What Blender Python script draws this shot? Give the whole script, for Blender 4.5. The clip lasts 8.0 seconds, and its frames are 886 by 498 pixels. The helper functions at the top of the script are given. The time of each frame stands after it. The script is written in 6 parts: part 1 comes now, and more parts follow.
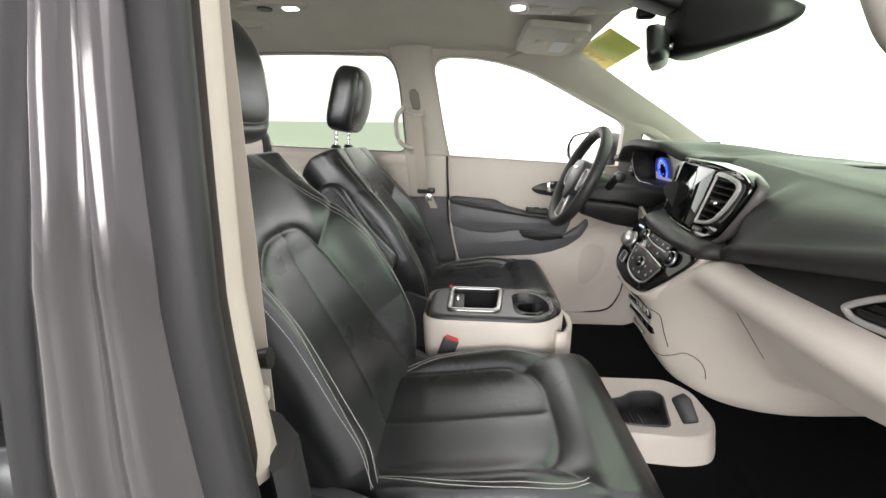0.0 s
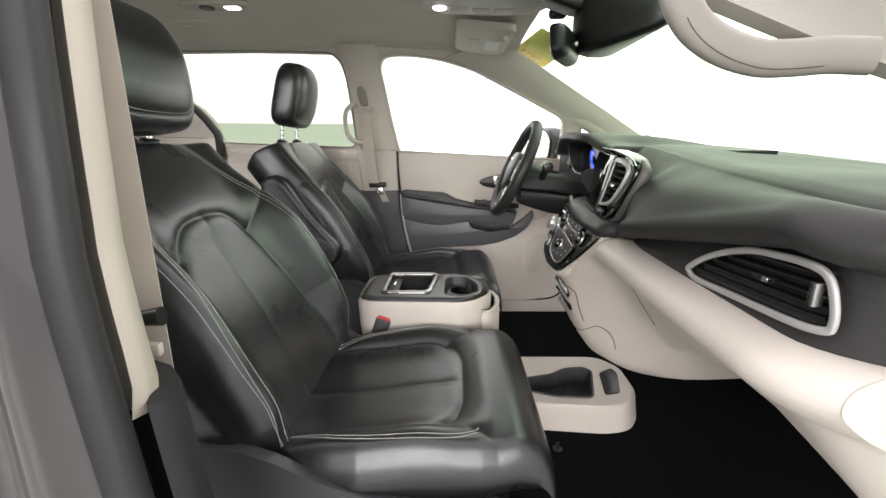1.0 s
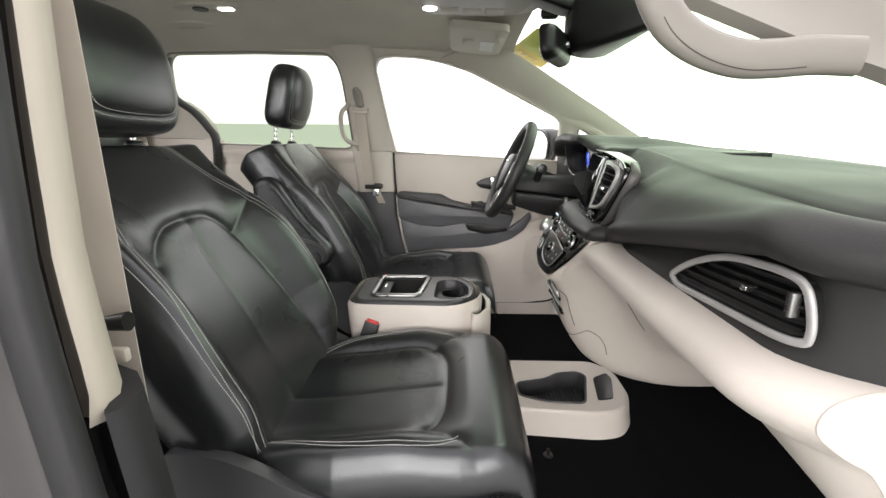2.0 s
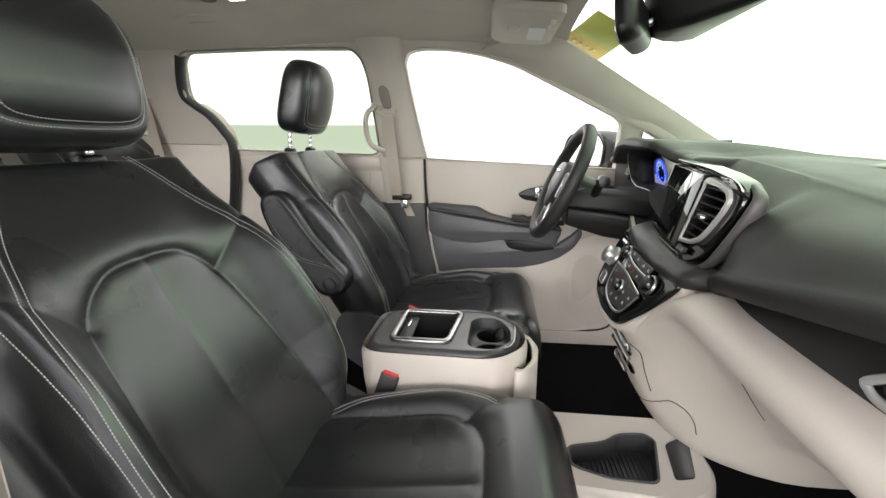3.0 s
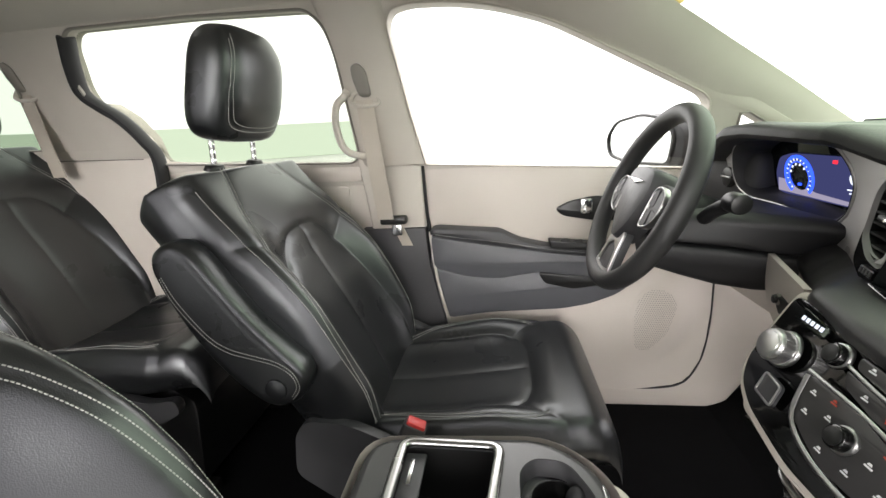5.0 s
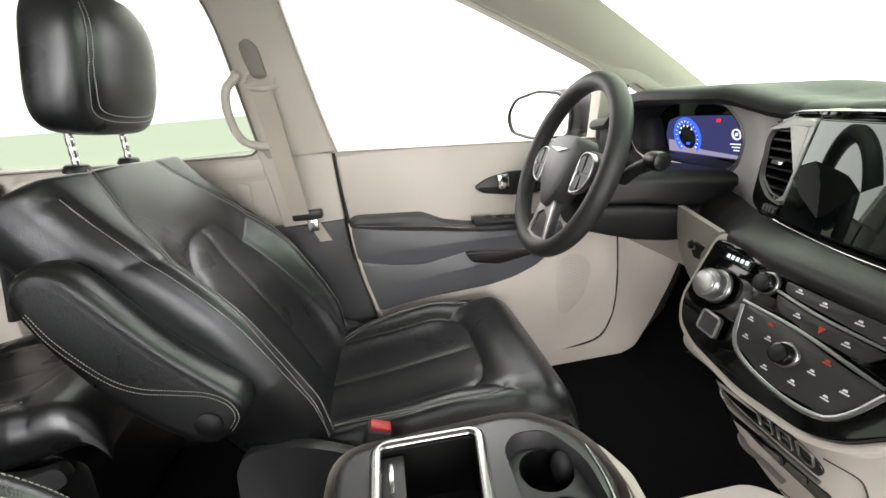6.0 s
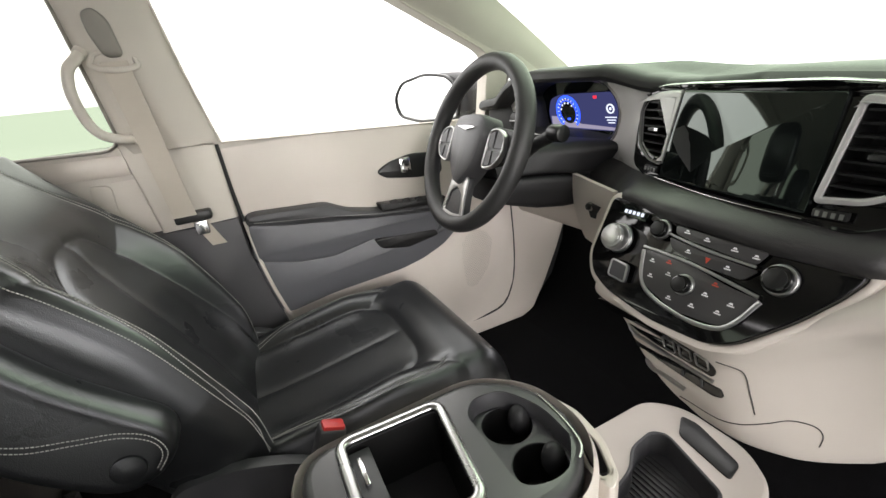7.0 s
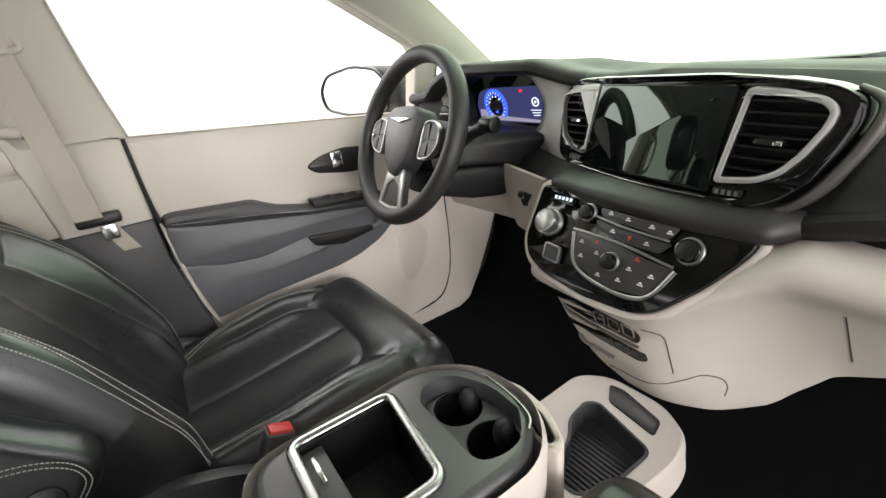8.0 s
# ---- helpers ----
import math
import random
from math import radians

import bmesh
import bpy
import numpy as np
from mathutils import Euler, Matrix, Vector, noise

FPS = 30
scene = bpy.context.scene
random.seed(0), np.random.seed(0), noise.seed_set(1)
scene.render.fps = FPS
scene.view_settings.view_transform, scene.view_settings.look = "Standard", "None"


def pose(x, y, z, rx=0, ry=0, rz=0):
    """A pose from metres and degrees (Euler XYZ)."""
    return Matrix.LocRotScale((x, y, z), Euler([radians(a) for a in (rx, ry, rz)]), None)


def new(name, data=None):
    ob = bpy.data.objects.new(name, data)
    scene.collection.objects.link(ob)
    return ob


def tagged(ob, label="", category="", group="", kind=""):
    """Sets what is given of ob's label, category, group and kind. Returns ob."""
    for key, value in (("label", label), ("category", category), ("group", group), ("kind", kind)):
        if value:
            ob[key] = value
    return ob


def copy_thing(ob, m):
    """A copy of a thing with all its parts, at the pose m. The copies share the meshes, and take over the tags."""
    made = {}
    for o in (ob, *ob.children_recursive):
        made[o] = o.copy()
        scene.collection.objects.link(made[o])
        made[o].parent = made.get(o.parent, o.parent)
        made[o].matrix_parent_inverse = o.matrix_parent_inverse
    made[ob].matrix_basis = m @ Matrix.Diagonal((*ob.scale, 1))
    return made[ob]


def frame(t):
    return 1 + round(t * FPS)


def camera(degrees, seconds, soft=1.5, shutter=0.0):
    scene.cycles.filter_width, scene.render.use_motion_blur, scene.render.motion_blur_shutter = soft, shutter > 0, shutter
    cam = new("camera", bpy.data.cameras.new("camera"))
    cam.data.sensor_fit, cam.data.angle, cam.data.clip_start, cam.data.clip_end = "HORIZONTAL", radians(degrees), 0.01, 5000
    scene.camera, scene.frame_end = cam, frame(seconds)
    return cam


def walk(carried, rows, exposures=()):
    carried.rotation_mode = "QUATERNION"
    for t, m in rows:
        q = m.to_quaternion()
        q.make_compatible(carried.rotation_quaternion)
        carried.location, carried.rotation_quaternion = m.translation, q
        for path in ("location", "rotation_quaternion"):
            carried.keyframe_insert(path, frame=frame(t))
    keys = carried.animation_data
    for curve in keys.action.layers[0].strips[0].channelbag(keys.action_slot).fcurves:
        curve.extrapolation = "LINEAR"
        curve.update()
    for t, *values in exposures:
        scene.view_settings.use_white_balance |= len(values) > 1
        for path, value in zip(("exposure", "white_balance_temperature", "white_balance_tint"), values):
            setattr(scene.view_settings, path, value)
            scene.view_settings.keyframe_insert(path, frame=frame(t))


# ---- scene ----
# camera and its walk: X forwards along the van, Y to its left, Z up, ground at 0
cam = camera(93.2, 8.0)
METRES, EYE, TILT, LEAN, TURN = 1.26, 1.26, -14.6, 0.0, 3.9
ROWS = [
    (0.0, 0.0, 0.0, 0.0, 0.0, 0.0, 0.0),
    (0.5, 0.0744, -0.0299, -0.0185, -1.94, -0.08, 0.56),
    (1.0, 0.1185, -0.0596, -0.0391, -2.32, 0.19, 1.0),
    (2.5, 0.1608, -0.0236, -0.0218, 0.21, 0.31, 0.31),
    (3.0, 0.1577, 0.1431, 0.0335, 3.22, 0.27, -0.22),
    (3.5, 0.1619, 0.3362, 0.1002, 6.18, -0.25, -0.42),
    (4.0, 0.1558, 0.4535, 0.1343, 8.12, -0.41, -0.21),
    (5.5, 0.0927, 0.5577, 0.1575, -2.21, -1.68, 5.46),
    (6.0, 0.0534, 0.5806, 0.1505, -10.69, -3.45, 8.96),
    (6.5, 0.0128, 0.5959, 0.1504, -19.7, -5.81, 12.02),
    (7.0, -0.0172, 0.6047, 0.1527, -27.98, -8.33, 14.01),
    (7.5, -0.0305, 0.6085, 0.1492, -34.21, -10.25, 15.0),
    (8.0, -0.0357, 0.6088, 0.1488, -38.11, -11.34, 15.26),
]
walk(cam, [(t, pose(0, -1.236, EYE, TILT, LEAN, TURN) @ pose(METRES * x, METRES * y, METRES * z, 90 + pitch, roll, yaw)) for t, x, y, z, yaw, pitch, roll in ROWS],
     exposures=[(0.0, 0.59), (1.0, 0.45), (2.5, 0.49), (3.5, 0.66), (4.0, 0.75), (5.5, 0.87), (8.0, 0.79)])

# world and light: a bright white photo booth around the van
world = bpy.data.worlds.new("booth_air")
scene.world = world
world.use_nodes = True
world.node_tree.nodes["Background"].inputs[0].default_value = (1.0, 0.98, 0.97, 1)
world.node_tree.nodes["Background"].inputs[1].default_value = 0.5


# ---- materials ----
def mat(name, color, rough=0.5, metal=0.0, vary=0.15, grain=0.0, grain_scale=400.0, scale=6.0, coat=0.0, spec=0.5, emit=None, rough_vary=0.08, cells=False, sheen=0.0, crease=0.0):
    m = bpy.data.materials.new(name)
    m.use_nodes = True
    nt = m.node_tree
    b = nt.nodes["Principled BSDF"]
    b.inputs["Metallic"].default_value = metal
    b.inputs["Coat Weight"].default_value = coat
    b.inputs["Coat Roughness"].default_value = 0.06
    b.inputs["Specular IOR Level"].default_value = spec
    b.inputs["Sheen Weight"].default_value = sheen
    if emit:
        b.inputs["Emission Color"].default_value = (*emit[:3], 1)
        b.inputs["Emission Strength"].default_value = emit[3]
    co = nt.nodes.new("ShaderNodeTexCoord")
    big = nt.nodes.new("ShaderNodeTexNoise")
    big.inputs["Scale"].default_value = scale
    big.inputs["Detail"].default_value = 4
    nt.links.new(co.outputs["Object"], big.inputs["Vector"])
    ramp = nt.nodes.new("ShaderNodeMapRange")
    ramp.inputs["From Min"].default_value, ramp.inputs["From Max"].default_value = 0.3, 0.7
    ramp.inputs["To Min"].default_value, ramp.inputs["To Max"].default_value = 1 - vary, 1 + vary
    nt.links.new(big.outputs["Fac"], ramp.inputs["Value"])
    mul = nt.nodes.new("ShaderNodeVectorMath")
    mul.operation = "SCALE"
    mul.inputs[0].default_value = color
    nt.links.new(ramp.outputs[0], mul.inputs["Scale"])
    nt.links.new(mul.outputs[0], b.inputs["Base Color"])
    rr = nt.nodes.new("ShaderNodeMapRange")
    rr.inputs["From Min"].default_value, rr.inputs["From Max"].default_value = 0.3, 0.7
    rr.inputs["To Min"].default_value, rr.inputs["To Max"].default_value = max(0.02, rough - rough_vary), min(1, rough + rough_vary)
    nt.links.new(big.outputs["Fac"], rr.inputs["Value"])
    nt.links.new(rr.outputs[0], b.inputs["Roughness"])
    if grain:
        if cells:
            fine = nt.nodes.new("ShaderNodeTexVoronoi")
            out = fine.outputs["Distance"]
        else:
            fine = nt.nodes.new("ShaderNodeTexNoise")
            fine.inputs["Detail"].default_value = 3
            out = fine.outputs["Fac"]
        fine.inputs["Scale"].default_value = grain_scale
        nt.links.new(co.outputs["Object"], fine.inputs["Vector"])
        bump = nt.nodes.new("ShaderNodeBump")
        bump.inputs["Strength"].default_value = grain
        bump.inputs["Distance"].default_value = 0.002
        nt.links.new(out, bump.inputs["Height"])
        if crease:
            # shallow wrinkles under the grain
            warp = nt.nodes.new("ShaderNodeTexNoise")
            warp.inputs["Scale"].default_value, warp.inputs["Detail"].default_value, warp.inputs["Distortion"].default_value = 26, 5, 1.6
            nt.links.new(co.outputs["Object"], warp.inputs["Vector"])
            soft = nt.nodes.new("ShaderNodeBump")
            soft.inputs["Strength"].default_value, soft.inputs["Distance"].default_value = crease, 0.01
            nt.links.new(warp.outputs["Fac"], soft.inputs["Height"])
            nt.links.new(soft.outputs[0], bump.inputs["Normal"])
        nt.links.new(bump.outputs[0], b.inputs["Normal"])
    return m


def glass(name, tint, gloss=0.06):
    m = bpy.data.materials.new(name)
    m.use_nodes = True
    nt = m.node_tree
    nt.nodes.remove(nt.nodes["Principled BSDF"])
    tr = nt.nodes.new("ShaderNodeBsdfTransparent")
    tr.inputs[0].default_value = (*tint, 1)
    gl = nt.nodes.new("ShaderNodeBsdfGlossy")
    gl.inputs["Roughness"].default_value = 0.02
    mx = nt.nodes.new("ShaderNodeMixShader")
    mx.inputs[0].default_value = gloss
    nt.links.new(tr.outputs[0], mx.inputs[1])
    nt.links.new(gl.outputs[0], mx.inputs[2])
    nt.links.new(mx.outputs[0], nt.nodes["Material Output"].inputs[0])
    return m


def glow(name, color, strength):
    m = bpy.data.materials.new(name)
    m.use_nodes = True
    nt = m.node_tree
    nt.nodes.remove(nt.nodes["Principled BSDF"])
    e = nt.nodes.new("ShaderNodeEmission")
    e.inputs[0].default_value, e.inputs[1].default_value = (*color, 1), strength
    nt.links.new(e.outputs[0], nt.nodes["Material Output"].inputs[0])
    return m


LEATHER = mat("black_leather", (0.0105, 0.0110, 0.0118), 0.29, vary=0.12, grain=0.12, grain_scale=700, cells=True, scale=9, rough_vary=0.025, spec=0.3, crease=0.02)


def add_gloss(m, share, rough):
    """A thin even sheen over a material, as waxed leather has."""
    nt = m.node_tree
    base = nt.nodes["Principled BSDF"]
    gl = nt.nodes.new("ShaderNodeBsdfGlossy")
    gl.inputs["Roughness"].default_value = rough
    gl.inputs["Color"].default_value = (0.95, 0.98, 1.0, 1)
    mx = nt.nodes.new("ShaderNodeMixShader")
    mx.inputs[0].default_value = share
    nt.links.new(base.inputs["Normal"].links[0].from_socket, gl.inputs["Normal"])
    nt.links.new(base.outputs[0], mx.inputs[1])
    nt.links.new(gl.outputs[0], mx.inputs[2])
    nt.links.new(mx.outputs[0], nt.nodes["Material Output"].inputs[0])


add_gloss(LEATHER, 0.060, 0.30)
LEATHER.node_tree.nodes["Principled BSDF"].inputs["Specular Tint"].default_value = (0.95, 0.98, 1.0, 1)
LEATHER_WHEEL = mat("wheel_leather", (0.022, 0.022, 0.022), 0.5, vary=0.15, grain=0.15, grain_scale=900, cells=True)
DARK = mat("dark_grained_plastic", (0.046, 0.046, 0.049), 0.46, vary=0.12, grain=0.15, grain_scale=900, cells=True)
BAND = mat("grey_trim_band", (0.085, 0.080, 0.077), 0.34, vary=0.1, grain=0.12, grain_scale=900, cells=True)
ROLL = mat("warm_grey_roll_skin", (0.026, 0.025, 0.025), 0.38, vary=0.1, grain=0.15, grain_scale=800, cells=True, scale=4)
DARK_SOFT = mat("dark_soft_dash_skin", (0.023, 0.0231, 0.0224), 0.55, vary=0.12, grain=0.15, grain_scale=800, cells=True, scale=4, spec=0.3)
GREY = mat("dark_grey_door_plastic", (0.100, 0.102, 0.111), 0.40, vary=0.08, grain=0.15, grain_scale=900, cells=True)
BLACK = mat("black_plastic", (0.007, 0.007, 0.007), 0.4, vary=0.15, grain=0.08)
BEIGE = mat("beige_plastic", (0.62, 0.570, 0.512), 0.5, vary=0.04, grain=0.1, grain_scale=900, cells=True, scale=3)
PILLAR = mat("beige_pillar_trim", (0.54, 0.505, 0.45), 0.6, vary=0.04, grain=0.1, grain_scale=700)
HEADLINER = mat("headliner_cloth", (0.60, 0.57, 0.51), 0.95, vary=0.04, grain=0.3, grain_scale=900, spec=0.1, sheen=0.2)
CARPET = mat("black_carpet", (0.004, 0.004, 0.0045), 0.95, vary=0.35, grain=0.8, grain_scale=500, scale=30, spec=0.1)
PIANO = mat("piano_black", (0.004, 0.004, 0.004), 0.06, vary=0.1, rough_vary=0.03, coat=0.3)
CHROME = mat("chrome", (0.75, 0.75, 0.75), 0.16, metal=1.0, vary=0.05, rough_vary=0.05)
BRUSHED = mat("brushed_silver", (0.62, 0.62, 0.61), 0.30, metal=1.0, vary=0.06, rough_vary=0.06, grain=0.05, grain_scale=900)
FRAME = mat("satin_chrome_frame", (0.40, 0.40, 0.395), 0.26, metal=1.0, vary=0.05, rough_vary=0.06)
SATIN = mat("satin_silver", (0.42, 0.42, 0.415), 0.34, metal=1.0, vary=0.05, rough_vary=0.05)
VENT_RING = mat("matte_silver_vent_ring", (0.44, 0.435, 0.425), 0.42, metal=0.35, vary=0.05, rough_vary=0.05)
BUTTONS = mat("dark_satin_button_panel", (0.044, 0.0425, 0.0425), 0.30, vary=0.1, rough_vary=0.05)
RUBBER = mat("black_rubber_seal", (0.013, 0.013, 0.014), 0.6, vary=0.15, grain=0.1)
PAINT = mat("dark_grey_car_paint", (0.062, 0.056, 0.058), 0.20, metal=0.4, vary=0.06, coat=1.0, grain=0.03, grain_scale=2500)
BELT = mat("tan_belt_webbing", (0.50, 0.455, 0.39), 0.85, vary=0.06, grain=0.4, grain_scale=1200)
STITCH = mat("pale_thread", (0.46, 0.46, 0.44), 0.8, vary=0.1)
RED = mat("red_button", (0.55, 0.03, 0.03), 0.4, vary=0.05)
YELLOW = mat("yellow_label", (0.47, 0.395, 0.12), 0.6, vary=0.08)
WHITE = mat("white_print", (0.74, 0.74, 0.75), 0.6, vary=0.03)
AMBER = mat("red_print", (0.5, 0.06, 0.03), 0.5, vary=0.03)
BLUE = glow("blue_display_light", (0.03, 0.09, 1.0), 1.3)
LILAC = glow("display_panel_light", (0.11, 0.12, 0.34), 0.26)
PALE = glow("display_lower_light", (0.42, 0.38, 0.52), 0.5)
ICON = glow("display_icon_light", (0.8, 0.85, 1.0), 0.8)
RED_LIGHT = glow("red_warning_light", (1.0, 0.03, 0.05), 0.9)
CLEAR = glass("clear_glass", (0.985, 0.995, 0.985), 0.03)
SHADE = glass("green_tinted_glass", (0.87, 0.97, 0.85), 0.03)
PRIVACY = glass("privacy_glass", (0.64, 0.665, 0.62), 0.03)
REAR_GLASS = glass("rear_privacy_glass", (0.46, 0.50, 0.45), 0.03)
LAMP = glow("lamp_lens_light", (1.0, 0.95, 0.88), 4.0)
WARM_TRIM = mat("warm_beige_pillar_trim", (0.45, 0.41, 0.345), 0.6, vary=0.05, grain=0.1, grain_scale=700)
# darker beige; on the right pillar and handle, shade put into the colour
DARK_SHADED_BEIGE = mat("dark_shaded_beige_plastic", (0.24, 0.225, 0.20), 0.45, vary=0.04, grain=0.08, grain_scale=900)
SURROUND = mat("satin_grey_plastic", (0.52, 0.51, 0.495), 0.32, metal=0.1, vary=0.05, grain=0.04, grain_scale=900)
CONSOLE_TOP = mat("satin_dark_console_top", (0.045, 0.045, 0.047), 0.36, vary=0.10, grain=0.06, grain_scale=900, cells=True, spec=0.7)
JOINT = mat("dark_joint_line", (0.05, 0.045, 0.04), 0.8)
MIRROR = mat("mirror_glass", (0.9, 0.9, 0.9), 0.02, metal=1.0, vary=0.0, rough_vary=0.0)
SCREEN = mat("dark_screen_glass", (0.004, 0.005, 0.005), 0.03, vary=0.0, rough_vary=0.0, spec=0.75)
SCREEN.node_tree.nodes["Principled BSDF"].inputs["Specular Tint"].default_value = (0.86, 1.0, 0.90, 1)
CONCRETE = mat("booth_floor_paint", (0.36, 0.375, 0.35), 0.5, vary=0.08, scale=0.8)
BOOTH = glow("booth_wall_light", (1.0, 0.955, 0.955), 2.6)
BOOTH_TOP = glow("added_ceiling_light", (1.0, 0.955, 0.955), 3.2)
HALL = glow("hall_dim_light", (1.0, 0.95, 0.985), 1.1)
TUBE = glow("tube_lamp_light", (1.0, 0.965, 0.94), 15.0)
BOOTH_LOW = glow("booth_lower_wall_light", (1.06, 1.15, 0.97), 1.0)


# ---- mesh helpers ----
def finish(me, material, angle=40):
    me.materials.clear()
    me.materials.append(material)
    for p in me.polygons:
        p.use_smooth = True
    me.set_sharp_from_angle(angle=radians(angle))
    return me


def link(name, me, parent=None, label=""):
    ob = new(name, me)
    if parent:
        ob.parent = parent
    if label:
        ob["label"] = label
    return ob


def part(name, bm, material, parent=None, label="", angle=40):
    me = bpy.data.meshes.new(name)
    bmesh.ops.recalc_face_normals(bm, faces=bm.faces)
    bm.to_mesh(me)
    bm.free()
    return link(name, finish(me, material, angle), parent, label)


def thing(name, label, category, group="", at=(0, 0, 0)):
    ob = new(name)
    ob.location = at
    ob.empty_display_size = 0.05
    return tagged(ob, label, category, group)


def box(size, centre=(0, 0, 0), bevel=0.004, seg=2, m=None, bm=None):
    bm = bm or bmesh.new()
    t = Matrix.Translation(centre) @ (m or Matrix()) @ Matrix.Diagonal((*size, 1))
    made = bmesh.ops.create_cube(bm, size=1, matrix=t)["verts"]
    if bevel:
        edges = list({e for v in made for e in v.link_edges})
        bmesh.ops.bevel(bm, geom=edges, offset=bevel, segments=seg, profile=0.5, affect="EDGES")
    return bm


def cyl(r, h, centre=(0, 0, 0), axis="z", seg=32, r2=None, bevel=0.0, bm=None, m=None):
    bm = bm or bmesh.new()
    turn = {"z": Matrix(), "x": Matrix.Rotation(radians(90), 4, "Y"), "y": Matrix.Rotation(radians(-90), 4, "X")}[axis]
    t = (m or Matrix()) @ Matrix.Translation(centre) @ turn
    made = bmesh.ops.create_cone(bm, cap_ends=True, segments=seg, radius1=r, radius2=r if r2 is None else r2, depth=h, matrix=t)["verts"]
    if bevel:
        edges = [e for e in {e for v in made for e in v.link_edges} if any(len(f.verts) > 4 for f in e.link_faces)]
        bmesh.ops.bevel(bm, geom=edges, offset=bevel, segments=2, profile=0.5, affect="EDGES")
    return bm


def smooth_line(points, per=8, closed=False):
    """A smooth curve through the points."""
    p = [Vector(q) for q in points]
    n, out = len(p), []
    for i in range(n if closed else n - 1):
        if closed:
            a, b, c, d = p[i - 1], p[i], p[(i + 1) % n], p[(i + 2) % n]
        else:
            a, b, c, d = p[max(i - 1, 0)], p[i], p[i + 1], p[min(i + 2, n - 1)]
        for k in range(per):
            t = k / per
            out.append(0.5 * (2 * b + (c - a) * t + (2 * a - 5 * b + 4 * c - d) * t * t + (3 * b - a - 3 * c + d) * t ** 3))
    if not closed:
        out.append(p[-1])
    return out


def sweep(path, profile, closed=False, up=(0, 0, 1), scale=None, bm=None):
    """Carries a closed profile (across, up) along a path."""
    bm = bm or bmesh.new()
    n, rings, up = len(path), [], Vector(up)
    for i, p in enumerate(path):
        a = path[i - 1] if (closed or i) else path[0]
        b = path[(i + 1) % n] if (closed or i < n - 1) else path[-1]
        t = (b - a).normalized()
        side = t.cross(up)
        side = side.normalized() if side.length > 1e-4 else Vector((0, 1, 0))
        top = side.cross(t)
        s = scale(i / max(n - 1, 1)) if scale else 1
        rings.append([bm.verts.new(p + side * x * s + top * y * s) for x, y in profile])
    m = len(profile)
    for i in range(n if closed else n - 1):
        r, q = rings[i], rings[(i + 1) % n]
        for k in range(m):
            bm.faces.new((r[k], r[(k + 1) % m], q[(k + 1) % m], q[k]))
    if not closed:
        bm.faces.new(rings[0][::-1])
        bm.faces.new(rings[-1])
    return bm


def round_profile(a, b=None, n=12, power=2.0):
    b = a if b is None else b
    out = []
    for i in range(n):
        c, s = math.cos(2 * math.pi * i / n), math.sin(2 * math.pi * i / n)
        out.append((a * math.copysign(abs(c) ** (2 / power), c), b * math.copysign(abs(s) ** (2 / power), s)))
    return out


def loft(rows, closed_rows=True, caps=True, bm=None):
    """Skin over rows of points; rows are closed loops or open lines of the same length."""
    bm = bm or bmesh.new()
    vs = [[bm.verts.new(p) for p in row] for row in rows]
    m = len(rows[0])
    for r, q in zip(vs, vs[1:]):
        for k in range(m if closed_rows else m - 1):
            bm.faces.new((r[k], r[(k + 1) % m], q[(k + 1) % m], q[k]))
    if closed_rows and caps:
        bm.faces.new(vs[0][::-1])
        bm.faces.new(vs[-1])
    return bm


def sheet(rows, thick, bm=None):
    """A sheet over open rows of points, with thickness along its normals."""
    bm = loft(rows, False, False, bm)
    bm.normal_update()
    bmesh.ops.solidify(bm, geom=list(bm.faces), thickness=thick)
    return bm


def plate(outline, thick, to3d, holes=(), bevel=0.0, bm=None):
    """A flat piece with holes: outline in two coordinates, to3d(a, b, depth) sets it into space."""
    from mathutils.geometry import tessellate_polygon
    bm = bm or bmesh.new()
    loops = [list(outline), *[list(h) for h in holes]]
    flat = [q for l in loops for q in l]
    tris = tessellate_polygon([[Vector((a, b, 0)) for a, b in l] for l in loops])
    front = [bm.verts.new(to3d(a, b, 0)) for a, b in flat]
    back = [bm.verts.new(to3d(a, b, thick)) for a, b in flat]
    for t in tris:
        try:
            bm.faces.new([front[i] for i in t])
            bm.faces.new([back[i] for i in reversed(t)])
        except ValueError:
            pass
    k = 0
    rim = []
    for l in loops:
        n = len(l)
        for i in range(n):
            j = (i + 1) % n
            bm.faces.new((front[k + i], front[k + j], back[k + j], back[k + i]))
            rim.append((front[k + i], front[k + j]))
        k += n
    if bevel:
        bmesh.ops.recalc_face_normals(bm, faces=bm.faces)
        edges = [e for e in (bm.edges.get(p) for p in rim) if e]
        bmesh.ops.bevel(bm, geom=edges, offset=bevel, segments=2, profile=0.5, affect="EDGES")
    return bm


def rounded(points, r, n=5):
    """A polygon with its corners rounded."""
    out, m = [], len(points)
    for i in range(m):
        a, b, c = (Vector(points[j % m]).to_2d() for j in (i - 1, i, i + 1))
        u, v = a - b, c - b
        k = min(r, u.length * 0.45, v.length * 0.45)
        p, q = b + u.normalized() * k, b + v.normalized() * k
        for j in range(n + 1):
            t = j / n
            s = p * (1 - t) ** 2 + b * 2 * t * (1 - t) + q * t * t
            out.append((s.x, s.y))
    return out


def lerp_table(table, t):
    xs = [a for a, _ in table]
    return float(np.interp(t, xs, [b for _, b in table]))


